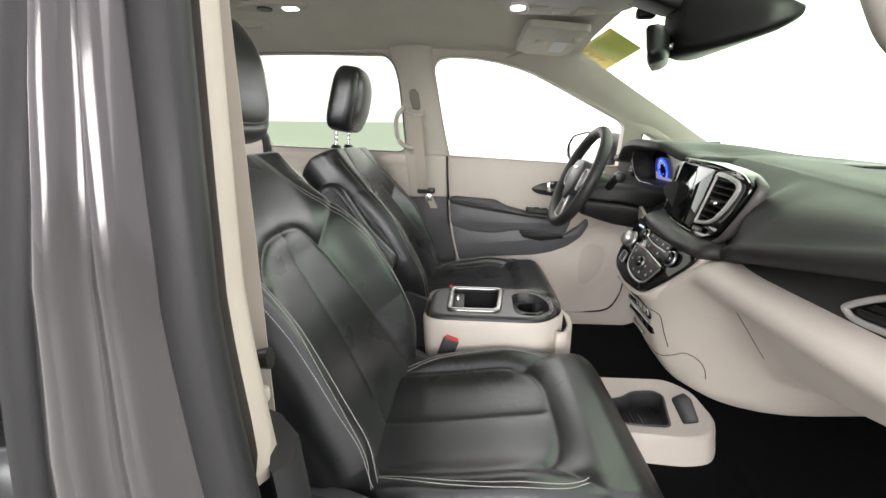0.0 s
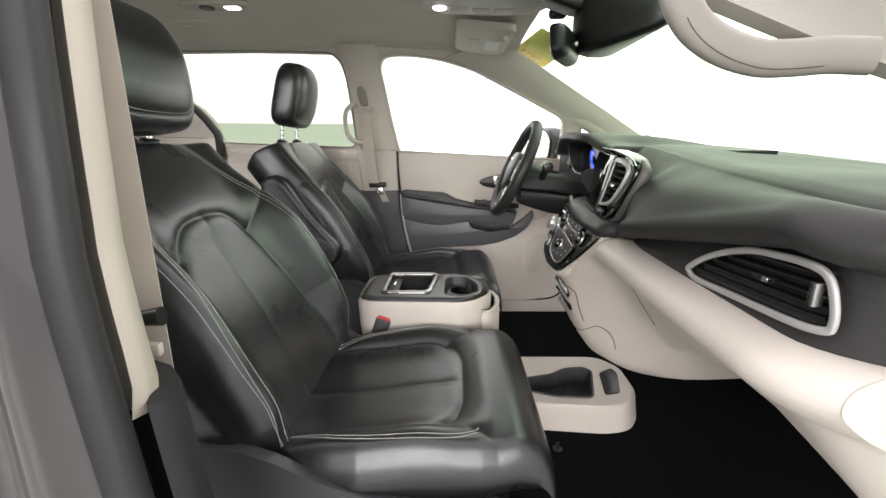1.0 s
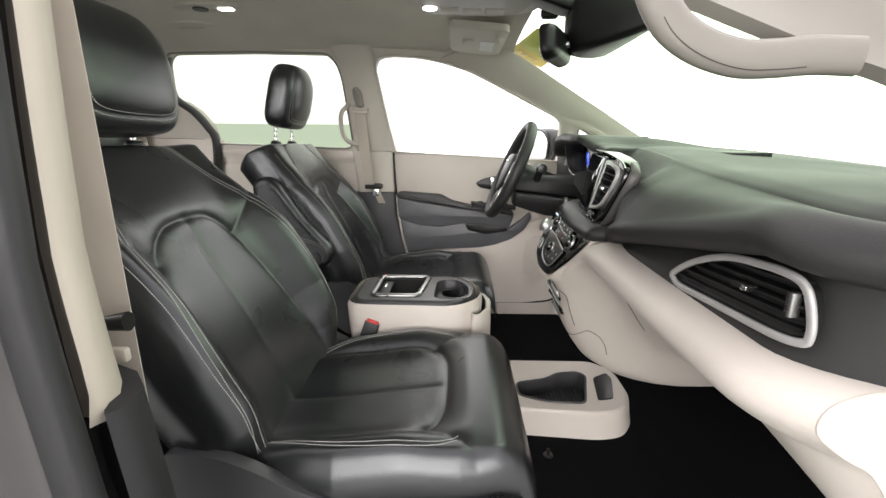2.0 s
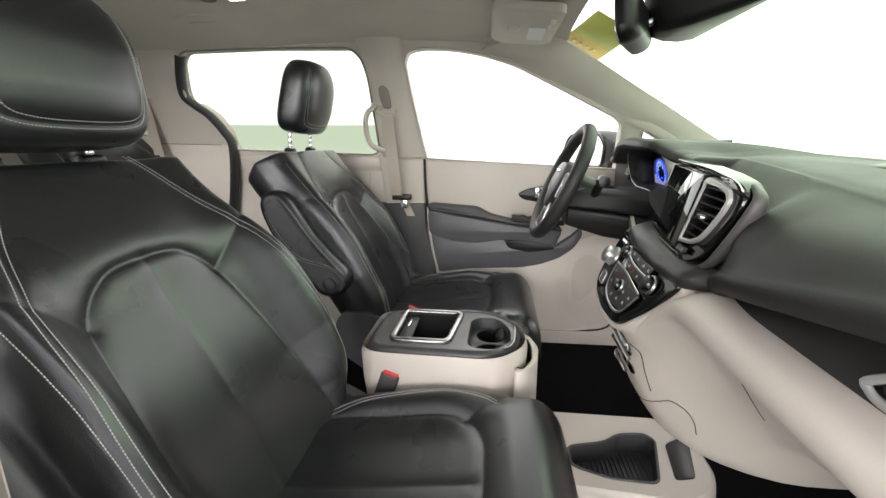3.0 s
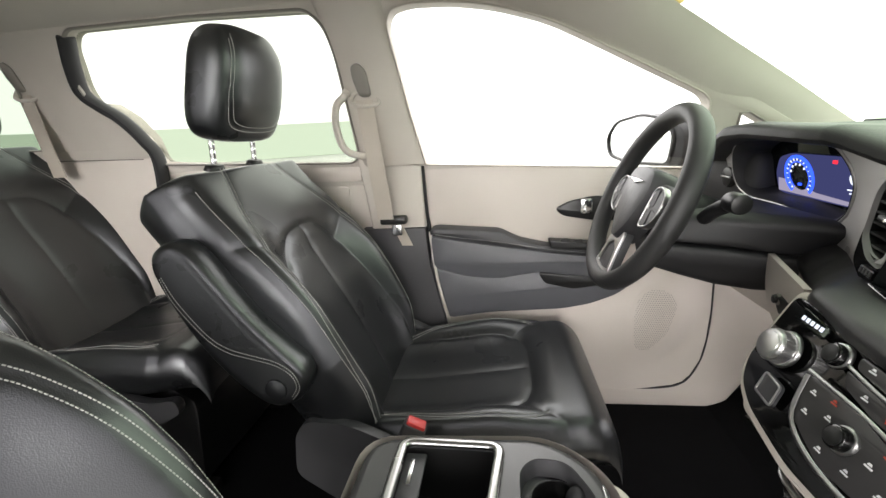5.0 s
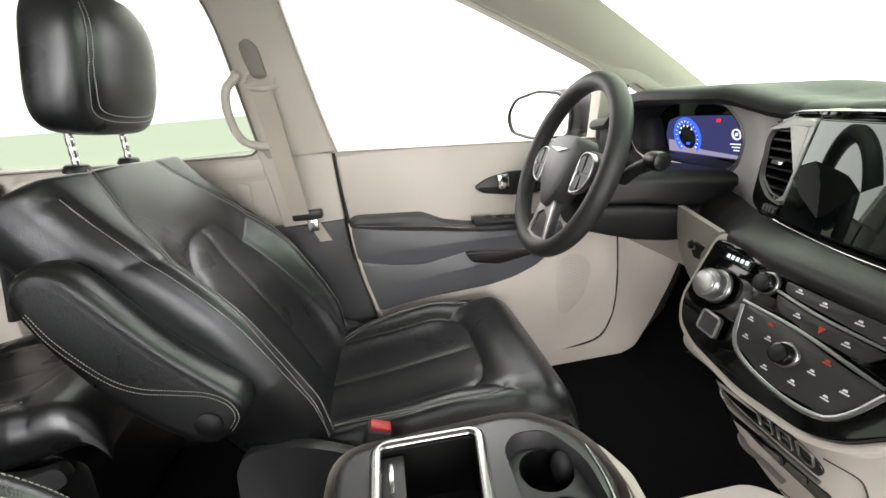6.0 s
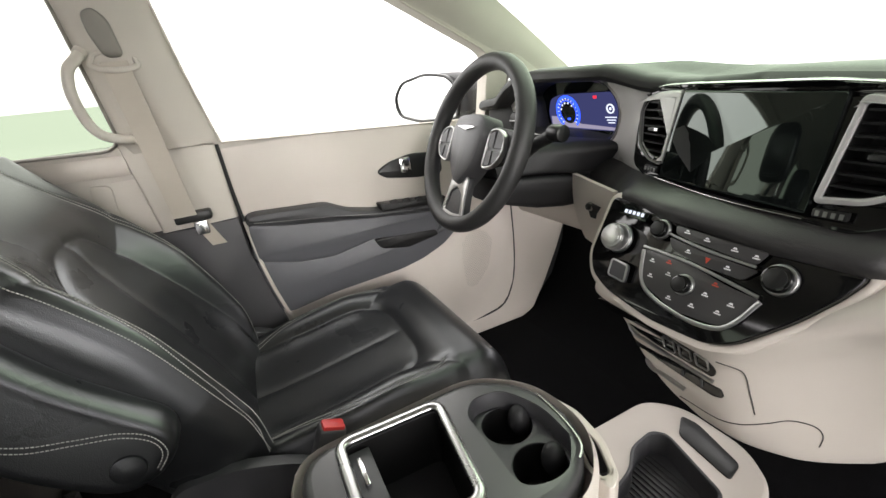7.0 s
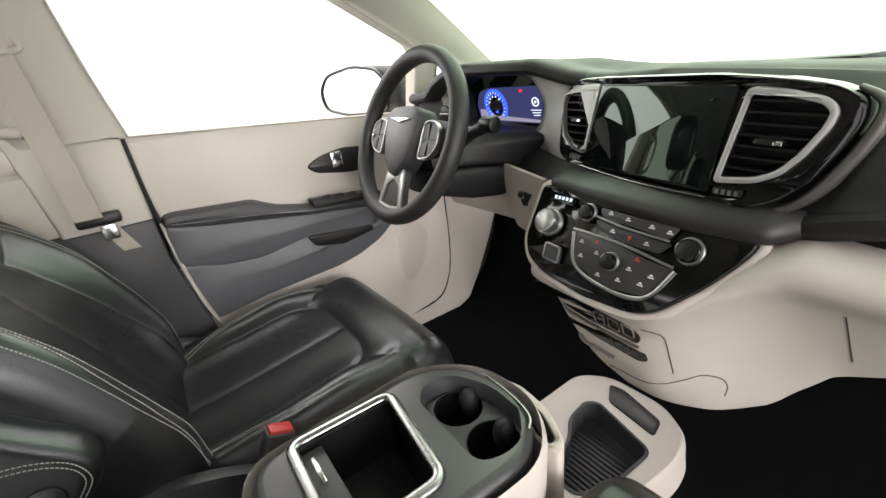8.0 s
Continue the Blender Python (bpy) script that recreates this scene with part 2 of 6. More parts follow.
def mesh_np(name, verts, faces, material, parent=None, label="", angle=50):
    me = bpy.data.meshes.new(name)
    me.from_pydata([tuple(v) for v in verts], [], faces)
    me.update()
    return link(name, finish(me, material, angle), parent, label)


def seam_distance(a, b, line):
    """The distance of the points (a, b) from a line of points, all in metres."""
    best = np.full(a.shape, 9.0)
    for (x0, y0), (x1, y1) in zip(line, line[1:]):
        dx, dy = x1 - x0, y1 - y0
        t = np.clip(((a - x0) * dx + (b - y0) * dy) / (dx * dx + dy * dy + 1e-12), 0, 1)
        best = np.minimum(best, np.hypot(a - x0 - t * dx, b - y0 - t * dy))
    return best


def flat_curve(points, per=8):
    return [(p.x, p.y) for p in smooth_line([(a, b, 0) for a, b in points], per)]


# ---- booth around the van ----
def booth():
    ground = part("ground", plate([(-60, -60), (60, -60), (60, 60), (-60, 60)], -0.05, lambda a, b, d: (a, b, d)), CONCRETE)
    tagged(ground, "pale grey-green painted floor of a photo booth", "floor", kind="structure")

    def arc(r, z, a0, a1):
        return [(r * math.cos(radians(a)), r * math.sin(radians(a)), z) for a in np.linspace(a0, a1, 61)]
    # the lower wall is no lamp; its lit look is put in as glow
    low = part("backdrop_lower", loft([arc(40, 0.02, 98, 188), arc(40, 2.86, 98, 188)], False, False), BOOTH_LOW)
    tagged(low, "pale green lower wall of the photo booth, brightness put in as glow", "backdrop", kind="structure")
    front = part("backdrop_front", loft([arc(40, 0.02, -8, 97.9), arc(40, 2.86, -8, 97.9)], False, False), BOOTH)
    tagged(front, "glowing white front wall of the photo booth", "backdrop", kind="structure")
    high = part("backdrop_upper", loft([arc(40, 2.861, -8, 188), arc(40, 14, -8, 188)], False, False), BOOTH)
    tagged(high, "glowing white wall of the photo booth", "backdrop", kind="structure")
    # unseen ceiling, added to light the cabin from above
    roof = part("backdrop_ceiling", loft([arc(40, 14.01, -8, 188), arc(30, 22, -8, 188), arc(4, 25, -8, 188)], False, False), BOOTH_TOP)
    tagged(roof, "bright glowing ceiling added over the photo booth as a light", "backdrop", kind="structure")
    hall = part("backdrop_hall", loft([arc(40, 0.02, 188, 352), arc(40, 14, 188, 352), arc(30, 22, 188, 352), arc(4, 25, 188, 352)], False, False), HALL)
    tagged(hall, "dim grey hall behind the open side of the booth", "backdrop", kind="structure")
    for x in (-3.0, -1.8, -0.6, 0.6, 1.8):
        lamp = part("hall_lamp", box((0.7, 0.06, 2.8), (x, -9.0, 2.9), 0.01), TUBE)
        tagged(lamp, "upright white lamp panel in the hall", "lamp", "hall lamps")


booth()


# ---- shell of the van ----
SIDE = lambda z: 0.77 - 0.33 * (z - 1.15)  # how far the side glass leans in


def side3d(sign, off=0.0):
    return lambda a, b, d: (a, sign * (SIDE(b) + off + d), b)


FRONT_WINDOW = [(-0.105, 1.190), (-0.1062, 1.196), (-0.13, 1.32), (-0.165, 1.55), (-0.150, 1.583), (-0.10, 1.592), (0.0, 1.588), (0.11, 1.570), (0.24, 1.532), (0.36, 1.476), (0.50, 1.408), (0.640, 1.340), (0.662, 1.318), (0.668, 1.150), (0.668, 1.142), (0.660, 1.1425), (-0.097, 1.1895)]
FRONT_WINDOW = rounded(FRONT_WINDOW, 0.045, 4)
SLIDE_WINDOW = [(-0.305, 1.205), (-0.315, 1.50), (-0.330, 1.565), (-0.368, 1.602), (-0.7, 1.612), (-1.055, 1.612), (-1.085, 1.58), (-1.110, 1.47), (-1.10, 1.425), (-1.036, 1.383), (-0.985, 1.32), (-0.965, 1.25), (-0.95, 1.232)]
SLIDE_WINDOW = rounded(SLIDE_WINDOW, 0.045, 4)
QUARTER_GLASS = [(0.745, 1.165), (0.745, 1.285), (0.765, 1.285), (0.835, 1.245), (0.85, 1.215), (0.84, 1.175)]
REAR_WINDOW = [(-1.345, 1.30), (-1.315, 1.48), (-1.325, 1.57), (-1.38, 1.605), (-1.9, 1.60), (-2.1, 1.57), (-2.1, 1.30)]


def window(n, outline, sign, glass_mat, label, seal=(0.007, 0.012), edge=None):
    ob = thing(f"window_{n}", label, "window")
    tagged(ob, kind="structure")
    pane = part("pane", plate(outline, 0.004, side3d(sign, 0.03)), glass_mat, ob)
    pane.visible_shadow = False
    loop = [Vector(side3d(sign)(a, b, -0.002)) for a, b in outline]
    part("window_frame", sweep(loop, round_profile(*seal, 8), True, (0, 1, 0)), edge or RUBBER, ob, "thin window seal")
    return ob


def wall_left():
    outer = [(0.98, 1.13), (0.98, 1.20), (0.74, 1.34), (0.5, 1.46), (0.36, 1.535), (0.24, 1.58), (0.1, 1.625), (-0.1, 1.645), (-2.7, 1.645), (-2.7, 1.13)]
    wall = part("wall_left", plate(outer, 0.05, side3d(1), [FRONT_WINDOW, SLIDE_WINDOW, QUARTER_GLASS, REAR_WINDOW], 0.006), PILLAR)
    tagged(wall, "beige moulded pillar trim around the side windows", "wall", kind="structure")
    window(1, FRONT_WINDOW, 1, CLEAR, "large clear front side window with a curved top", (0.003, 0.006), PILLAR)
    window(2, SLIDE_WINDOW, 1, PRIVACY, "dark tinted sliding door window with a black frame", (0.004, 0.007), DARK_SHADED_BEIGE)
    window(3, QUARTER_GLASS, 1, CLEAR, "small clear quarter window ahead of the door", (0.003, 0.006), DARK_SHADED_BEIGE)
    window(4, REAR_WINDOW, 1, REAR_GLASS, "green tinted rear side window", (0.003, 0.006), DARK_SHADED_BEIGE)


wall_left()


def b_pillar_upper():
    """Rounded upper pillar trim between the two side windows."""
    front = [(1.20, -0.108), (1.32, -0.133), (1.45, -0.152), (1.55, -0.168), (1.63, -0.172)]
    rear = [(1.20, -0.302), (1.45, -0.310), (1.54, -0.322), (1.60, -0.340), (1.63, -0.35)]
    rows = []
    for z in np.linspace(1.195, 1.63, 24):
        a, b = lerp_table(front, z), lerp_table(rear, z)
        rows.append([(a + (b - a) * t, SIDE(z) + 0.004 - 0.032 * math.sin(math.pi * t) ** 0.6, z) for t in np.linspace(0, 1, 20)])
    ob = part("trim_b_pillar_upper", sheet(rows, 0.004), PILLAR, angle=70)
    tagged(ob, "rounded beige pillar trim between the side windows", "trim", kind="structure")


b_pillar_upper()



def headliner():
    rows = []
    for i in range(41):
        x = -2.7 + 3.12 * i / 40
        drop = 0.10 * max(0, (x + 0.15) / 0.57) ** 2
        row = []
        for j in range(33):
            v = -1 + 2 * j / 32
            y = 0.615 * v
            row.append((x, y, 1.715 - drop - (0.095 - 0.6 * drop) * abs(v) ** 5))
        rows.append(row)
    bm = sheet(rows, 0.03)
    ob = part("ceiling", bm, HEADLINER)
    tagged(ob, "pale beige cloth headliner of the van", "ceiling", kind="structure")


headliner()


FLOOR = 0.35  # height of the cabin floor


def floor_pan():
    bm = plate([(-2.7, -0.80), (1.2, -0.80), (1.2, 0.86), (-2.7, 0.86)], -0.04, lambda a, b, d: (a, b, FLOOR + d))
    ob = part("floor", bm, CARPET)
    tagged(ob, "black carpeted floor of the van", "floor", kind="structure")
    rows = [[(0.78 + 0.27 * math.sin(k * 0.39) - 0.0, y, FLOOR + 0.43 * (1 - math.cos(k * 0.39))) for k in range(5)] for y in (-0.80, -0.3, 0.3, 0.86)]
    ob = part("wall_front", sheet(rows, 0.02), CARPET)
    tagged(ob, "black carpeted firewall under the dashboard", "wall", kind="structure")
    hatch = rounded([(-0.58, 1.12), (0.58, 1.12), (0.52, 1.56), (-0.52, 1.56)], 0.06)
    ob = part("wall_rear", plate([(-0.80, 0.34), (0.80, 0.34), (0.80, 1.20), (0.62, 1.68), (-0.62, 1.68), (-0.80, 1.20)], -0.04, lambda a, b, d: (-2.70 + d, a, b), [hatch], 0.004), PILLAR)
    tagged(ob, "beige rear wall trim of the van", "wall", kind="structure")
    pane = part("window_6", plate(hatch, -0.004, lambda a, b, d: (-2.72 + d, a, b)), REAR_GLASS)
    tagged(pane, "dark tinted tailgate window", "window", kind="structure")
    # unseen side wall, added to keep hall light out of the rear
    side = part("wall_right_rear", plate([(-2.70, 0.34), (-1.30, 0.34), (-1.30, 1.645), (-2.70, 1.645)], -0.04, lambda a, b, d: (a, -SIDE(b) + d, b) if b > 1.15 else (a, -0.77 + d, b), bevel=0.006), PILLAR)
    tagged(side, "plain beige side wall added behind the open sliding door to block light", "wall", kind="structure")


floor_pan()


def strip(name, left, right, thick, material, label, category, kind="structure"):
    rows = []
    for p, q in zip(left, right):
        p, q = Vector(p), Vector(q)
        n = 8
        bow = Vector((-0.3, -1 if p.y > 0 else 1, 0.1)).normalized() * 0.012
        rows.append([tuple(p.lerp(q, k / n) + bow * math.sin(math.pi * k / n)) for k in range(n + 1)])
    ob = part(name, sheet(rows, thick), material)
    return tagged(ob, label, category, kind=kind)


def a_pillars():
    win = smooth_line([(0.90, 0.765, 1.19), (0.76, 0.725, 1.300), (0.660, 0.705, 1.345), (0.50, 0.685, 1.415), (0.36, 0.662, 1.480), (0.24, 0.644, 1.536), (0.11, 0.631, 1.575)], 6)
    shield = smooth_line([(1.10, 0.80, 1.23), (0.98, 0.755, 1.290), (0.84, 0.71, 1.367), (0.69, 0.660, 1.445), (0.54, 0.613, 1.525), (0.42, 0.575, 1.585), (0.34, 0.55, 1.625)], 6)
    strip("trim_a_pillar_left", win, shield, 0.02, PILLAR, "pale beige windscreen pillar trim", "trim")
    flip = lambda l: [(p.x, -p.y, p.z) for p in l]
    # same trim as the left pillar, its shade put in by darker beige
    strip("trim_a_pillar_right", flip(win), flip(shield), 0.02, DARK_SHADED_BEIGE, "beige windscreen pillar trim beside the open door, shaded darker in colour", "trim")
    # windscreen and its black border
    rows = []
    for k in range(9):
        t = k / 8
        rows.append([(1.14 - 0.70 * t + 0.10 * (1 - (v / 1) ** 2) * (1 - 0.5 * t), v * (0.80 - 0.23 * t), 1.235 + 0.385 * t + 0.02 * math.sin(math.pi * t)) for v in [-1 + j / 8 for j in range(17)]])
    ob = part("window_5", sheet(rows, 0.005), SHADE)
    tagged(ob, "wide clear windscreen of the van", "windscreen", kind="structure")


a_pillars()
rail = part("trim_roof_rail", sweep(smooth_line([(-0.15, 0.628, 1.632), (0.08, 0.630, 1.622), (0.17, 0.628, 1.612), (0.26, 0.605, 1.606), (0.36, 0.565, 1.612)], 6), round_profile(0.022, 0.016, 12), up=(0, 0, 1)), PILLAR, angle=60)
tagged(rail, "beige trim where headliner and pillar meet", "trim", kind="structure")


PILLAR_SECTION = [(0.02, 0.845), (0.012, 0.875), (0.030, 0.892), (0.048, 0.897), (0.054, 0.908), (0.062, 0.914), (0.080, 0.915), (0.087, 0.908), (0.094, 0.904), (0.112, 0.905), (0.119, 0.913), (0.127, 0.920), (0.145, 0.922), (0.165, 0.914), (0.185, 0.904), (0.20, 0.885), (0.20, 0.80), (0.03, 0.80)]


def b_pillar_right():
    """Dark painted door pillar with its rubber seal and beige inner trim, seen through the open door."""
    zs = [0.50, 0.70, 0.85, 1.0, 1.15, 1.30, 1.45, 1.60]
    front = lambda z: -0.232 - 0.030 * max(0, z - 0.95) + 0.20 * max(0, 1.15 - z) ** 1.5
    lean = lambda z: 0.035 - 0.15 * max(0, z - 1.12) ** 1.2 + 0.085 * max(0, 1.15 - z)
    depth = lambda z: min(0.19, max(0.075, 0.11 + 0.19 * (1.26 - z)))
    rows = []
    for z in zs:
        f, o = front(z), lean(z)
        k = depth(z) / 0.20
        rows.append([(f - x * k, -y - o, z) for x, y in PILLAR_SECTION])
    ob = thing("door_pillar", "dark grey painted metal door pillar with black seals", "pillar")
    part("post", loft(rows), PAINT, ob, "glossy dark grey painted post", angle=60)
    line = [Vector((front(z) + 0.002, -0.885 - lean(z), z)) for z in np.linspace(0.5, 1.6, 24)]
    part("seal", sweep(line, round_profile(0.016, 0.022, 12, 2.6), False, (1, 0, 0)), RUBBER, ob, "black rubber door seal", 60)
    line = [Vector((front(z) - depth(z) + 0.004, -0.90 - lean(z), z)) for z in np.linspace(0.5, 1.6, 24)]
    part("seal", sweep(line, round_profile(0.016, 0.02, 12, 2.6), False, (1, 0, 0)), RUBBER, ob, "black rubber door seal", 60)
    rows = []
    for z in np.linspace(0.930, 1.66, 20):
        f, o = front(z) + 0.014, lean(z)
        taper = min(1, (z - 0.93) / 0.05 + 0.1)
        rows.append([(f + 0.004 - 0.014 * (1 - taper), -0.858 - o, z), (f + 0.011 - 0.014 * (1 - taper), -0.845 - o, z), (f - 0.004, -0.815 - o, z), (f - 0.022, -0.790 - o, z), (f - 0.045, -0.775 - o, z), (f - 0.11, -0.768 - o, z), (f - 0.11, -0.83 - o, z), (f - 0.02, -0.84 - o, z)])
    ob = part("trim_b_pillar_right", loft(rows), WARM_TRIM, angle=60)
    tagged(ob, "beige moulded pillar trim beside the passenger seat", "trim", kind="structure")
    rows = []
    for z in np.linspace(0.50, 0.945, 10):
        f, o = front(z) + 0.022, lean(z)
        rows.append([(f + 0.002, -0.855 - o, z), (f + 0.016, -0.84 - o, z), (f + 0.006, -0.80 - o, z), (f - 0.03, -0.765 - o, z), (f - 0.09, -0.74 - o, z), (f - 0.20, -0.74 - o, z), (f - 0.2, -0.79 - o, z), (f - 0.02, -0.83 - o, z)])
    ob = part("trim_sill_right", loft(rows), RUBBER, angle=60)
    tagged(ob, "dark grained lower pillar trim", "trim", kind="structure")


b_pillar_right()


# ---- seats ----
def smoothstep(a, b, x):
    t = np.clip((x - a) / (b - a), 0, 1)
    return t * t * (3 - 2 * t)


def groove(s, g):
    """Pillowed leather that dips into a seam."""
    return 1.35 * g * np.exp(-np.sqrt(s * s + 0.0028 ** 2) / 0.011)


class Back:
    """Front face of a backrest: u across (-1 to 1), v up (0 to 1)."""
    width = [(0, 0.225), (0.12, 0.245), (0.3, 0.258), (0.55, 0.258), (0.7, 0.254), (0.82, 0.248), (0.92, 0.243), (1.0, 0.236)]
    rise = 0.575

    def __init__(self, bolster=0.050, other=0.050, spread=0.0):
        self.bolster, self.other, self.spread = bolster, other, spread
        arch = [(-0.185, -0.02), (-0.180, 0.12), (-0.165, 0.26), (-0.140, 0.385), (-0.117, 0.430), (-0.075, 0.461), (-0.03, 0.469)]
        arch = flat_curve(arch + [(-a, b) for a, b in arch[::-1]], 6)
        self.seams = [(arch, 0.007), (flat_curve([(0, 0.469), (0, 0.2), (0, 0)], 4), 0.003)]
        for s in (-1, 1):
            k = 0.5 * spread if s > 0 else 0.0
            self.seams.append((flat_curve([(s * 0.134, 0.402 + 0.4 * k), (s * (0.19 + k), 0.443 + k), (s * (0.25 + k), 0.49 + k)], 4), 0.004))
            self.seams.append((self.edge(s), 0.005))
            self.seams.append((self.shoulder(s), 0.003))

    def half(self, side, v):
        """Half width, with a fuller bolster on the console side."""
        more = np.interp(v, [0, 0.12, 0.3, 0.46, 0.61, 0.76, 0.88, 1.0], [0.35, 0.7, 1.0, 1.0, 0.75, 0.55, 0.48, 0.42])
        return np.interp(v, *zip(*self.width)) + np.where(np.asarray(side) > 0, self.spread * more, 0.0)

    def edge(self, s):
        """Outer welt of the bolster."""
        return [(s * (float(self.half(s, v)) - 0.014), v * 0.655) for v in np.linspace(0, 0.93, 40)]

    def shoulder(self, s):
        """Stitched seam from the head of the seat down the bolster."""
        if s > 0 and self.spread:
            return flat_curve([(0.110, 0.648), (0.140, 0.612), (0.184, 0.538), (0.223, 0.450), (0.250, 0.32), (0.261, 0.20), (0.250, 0.09), (0.226, 0.0)], 8)
        return flat_curve([(s * 0.105, 0.645), (s * 0.128, 0.60), (s * 0.172, 0.52), (s * 0.205, 0.43), (s * 0.221, 0.32), (s * 0.226, 0.20), (s * 0.218, 0.09), (s * 0.204, 0.0)], 8)

    def spine(self, v):
        return -0.165 - 0.325 * (0.74 * v + 0.26 * v * v), 0.665 + self.rise * v

    def depth(self, u, v):
        w = self.half(u, v)
        au = np.abs(u)
        tall = np.where(u > 0, self.bolster, self.other)
        bol = tall * (1 - 0.85 * smoothstep(0.45 + 4 * (tall - 0.05), 0.9, v)) * (0.55 + 0.45 * smoothstep(0, 0.2, v))
        d = bol * np.exp(-((au - 0.86) / 0.21) ** 2) + 0.012 * np.sin(np.clip(v, 0, 1) * math.pi) - 0.012 * (1 - au ** 2) * (1 - smoothstep(0.5, 0.8, v))
        d = d + 0.012 * smoothstep(0.62, 0.75, v) * (1 - au ** 2)
        d = d - 0.055 * (1 - np.sqrt(np.clip(1 - (np.clip(au - 0.86, 0, 1) / 0.14) ** 2, 0, 1)))
        a, b = u * w, v * 0.655
        for line, g in self.seams:
            s = seam_distance(a, b, line)
            d = d - groove(s, g)
        return d

    def place(self, u, v, d):
        w = self.half(u, v)
        x, z = self.spine(v)
        x2, z2 = self.spine(v + 0.01)
        n = np.hypot(x2 - x, z2 - z)
        nx, nz = (z2 - z) / n, -(x2 - x) / n
        return np.stack([x + nx * d, u * w, z + nz * d], -1)


def closed_mesh(front, back, rows_n):
    """Joins a front and a back grid (rows of equal length) into one closed skin."""
    nf, nb = front.shape[1], back.shape[1]
    loop = np.concatenate([front, back], 1)
    m = nf + nb
    verts = loop.reshape(-1, 3)
    faces = []
    for r in range(rows_n - 1):
        for k in range(m):
            faces.append((r * m + k, r * m + (k + 1) % m, (r + 1) * m + (k + 1) % m, (r + 1) * m + k))
    faces.append(tuple(range(m))[::-1])
    faces.append(tuple((rows_n - 1) * m + k for k in range(m)))
    return verts, faces


def stitches(points, normals, length=0.0032, gap=0.0014, wide=0.0008):
    """Short raised thread pieces along a line."""
    verts, faces = [], []
    p = np.array(points)
    seg = np.linalg.norm(np.diff(p, axis=0), axis=1)
    s = np.concatenate([[0], np.cumsum(seg)])
    n = np.array(normals)
    at = 0.0
    while at + length < s[-1]:
        q0 = np.array([np.interp(at, s, p[:, i]) for i in range(3)])
        q1 = np.array([np.interp(at + length, s, p[:, i]) for i in range(3)])
        nn = np.array([np.interp(at, s, n[:, i]) for i in range(3)])
        side = np.cross(q1 - q0, nn)
        side = side / (np.linalg.norm(side) + 1e-9) * wide
        up = nn * 0.0010
        k = len(verts)
        verts += [q0 - side, q0 + side, q1 + side, q1 - side, q0 + up, q1 + up]
        faces += [(k, k + 4, k + 5, k + 3), (k + 1, k + 2, k + 5, k + 4), (k, k + 1, k + 4), (k + 2, k + 3, k + 5)]
        at += length + gap
    return verts, faces


BACK, FULL_BACK = Back(), Back(0.072, 0.056, 0.042)


def thread_on(surface, lines, name, parent, flip=1):
    verts, faces = [], []
    for line in lines:
        a, b = np.array([q[0] for q in line]), np.array([q[1] for q in line])
        pts = surface(a, b)
        px, py = surface(a + 0.004, b), surface(a, b + 0.004)
        n = np.cross(px - pts, py - pts)
        n *= flip / (np.linalg.norm(n, axis=1)[:, None] + 1e-9)
        v, f = stitches(pts + n * 0.0004, n)
        k = len(verts)
        verts += v
        faces += [tuple(i + k for i in q) for q in f]
    ob = mesh_np(name, verts, faces, STITCH, parent, "pale double stitching")
    ob["kind"] = "stuff"
    return ob


def backrest(parent, shape):
    nv, nf, nb = 230, 230, 48
    vs = np.linspace(0, 1, nv)
    us = np.linspace(-1, 1, nf)
    us = us * (1.28 - 0.28 * us ** 2)
    U, V = np.meshgrid(us, vs)
    D = shape.depth(U, V)
    edge = D[:, -1:]
    T = 0.138 + 0.020 * V[:, :1]
    cap = np.sqrt(np.clip(1 - (np.clip(vs - 0.965, 0, 1) / 0.037) ** 2, 0.02, 1))[:, None]
    mid = -T * 0.45
    ub = np.sin(np.linspace(math.pi / 2, -math.pi / 2, nb + 2))[1:-1][None, :]
    DB = edge + (-T - edge) * np.sqrt(1 - np.abs(ub) ** 10)
    D, DB = mid + (D - mid) * cap, mid + (DB - mid) * cap
    front = shape.place(U, V, D)
    back = shape.place(np.repeat(ub * (1 + 0.05 * np.abs(ub) ** 6 * (1 - ub ** 2) ** 0.15), nv, 0), np.repeat(V[:, :1], nb, 1), DB)
    v, f = closed_mesh(front, back, nv)
    ob = mesh_np("backrest", v, f, LEATHER, parent)

    def surface(a, b):
        vv = b / 0.655
        uu = a / shape.half(a, vv)
        return shape.place(uu, vv, shape.depth(uu, vv))
    lines = []
    for s in (-1, 1):
        for o in (0.0055, -0.0055):
            lines.append([(a + s * o, b) for a, b in shape.shoulder(s)][1:-1])
        lines.append([(a - s * 0.006, b) for a, b in shape.edge(s)][1:])
    thread_on(surface, lines, "stitching", ob)
    return ob


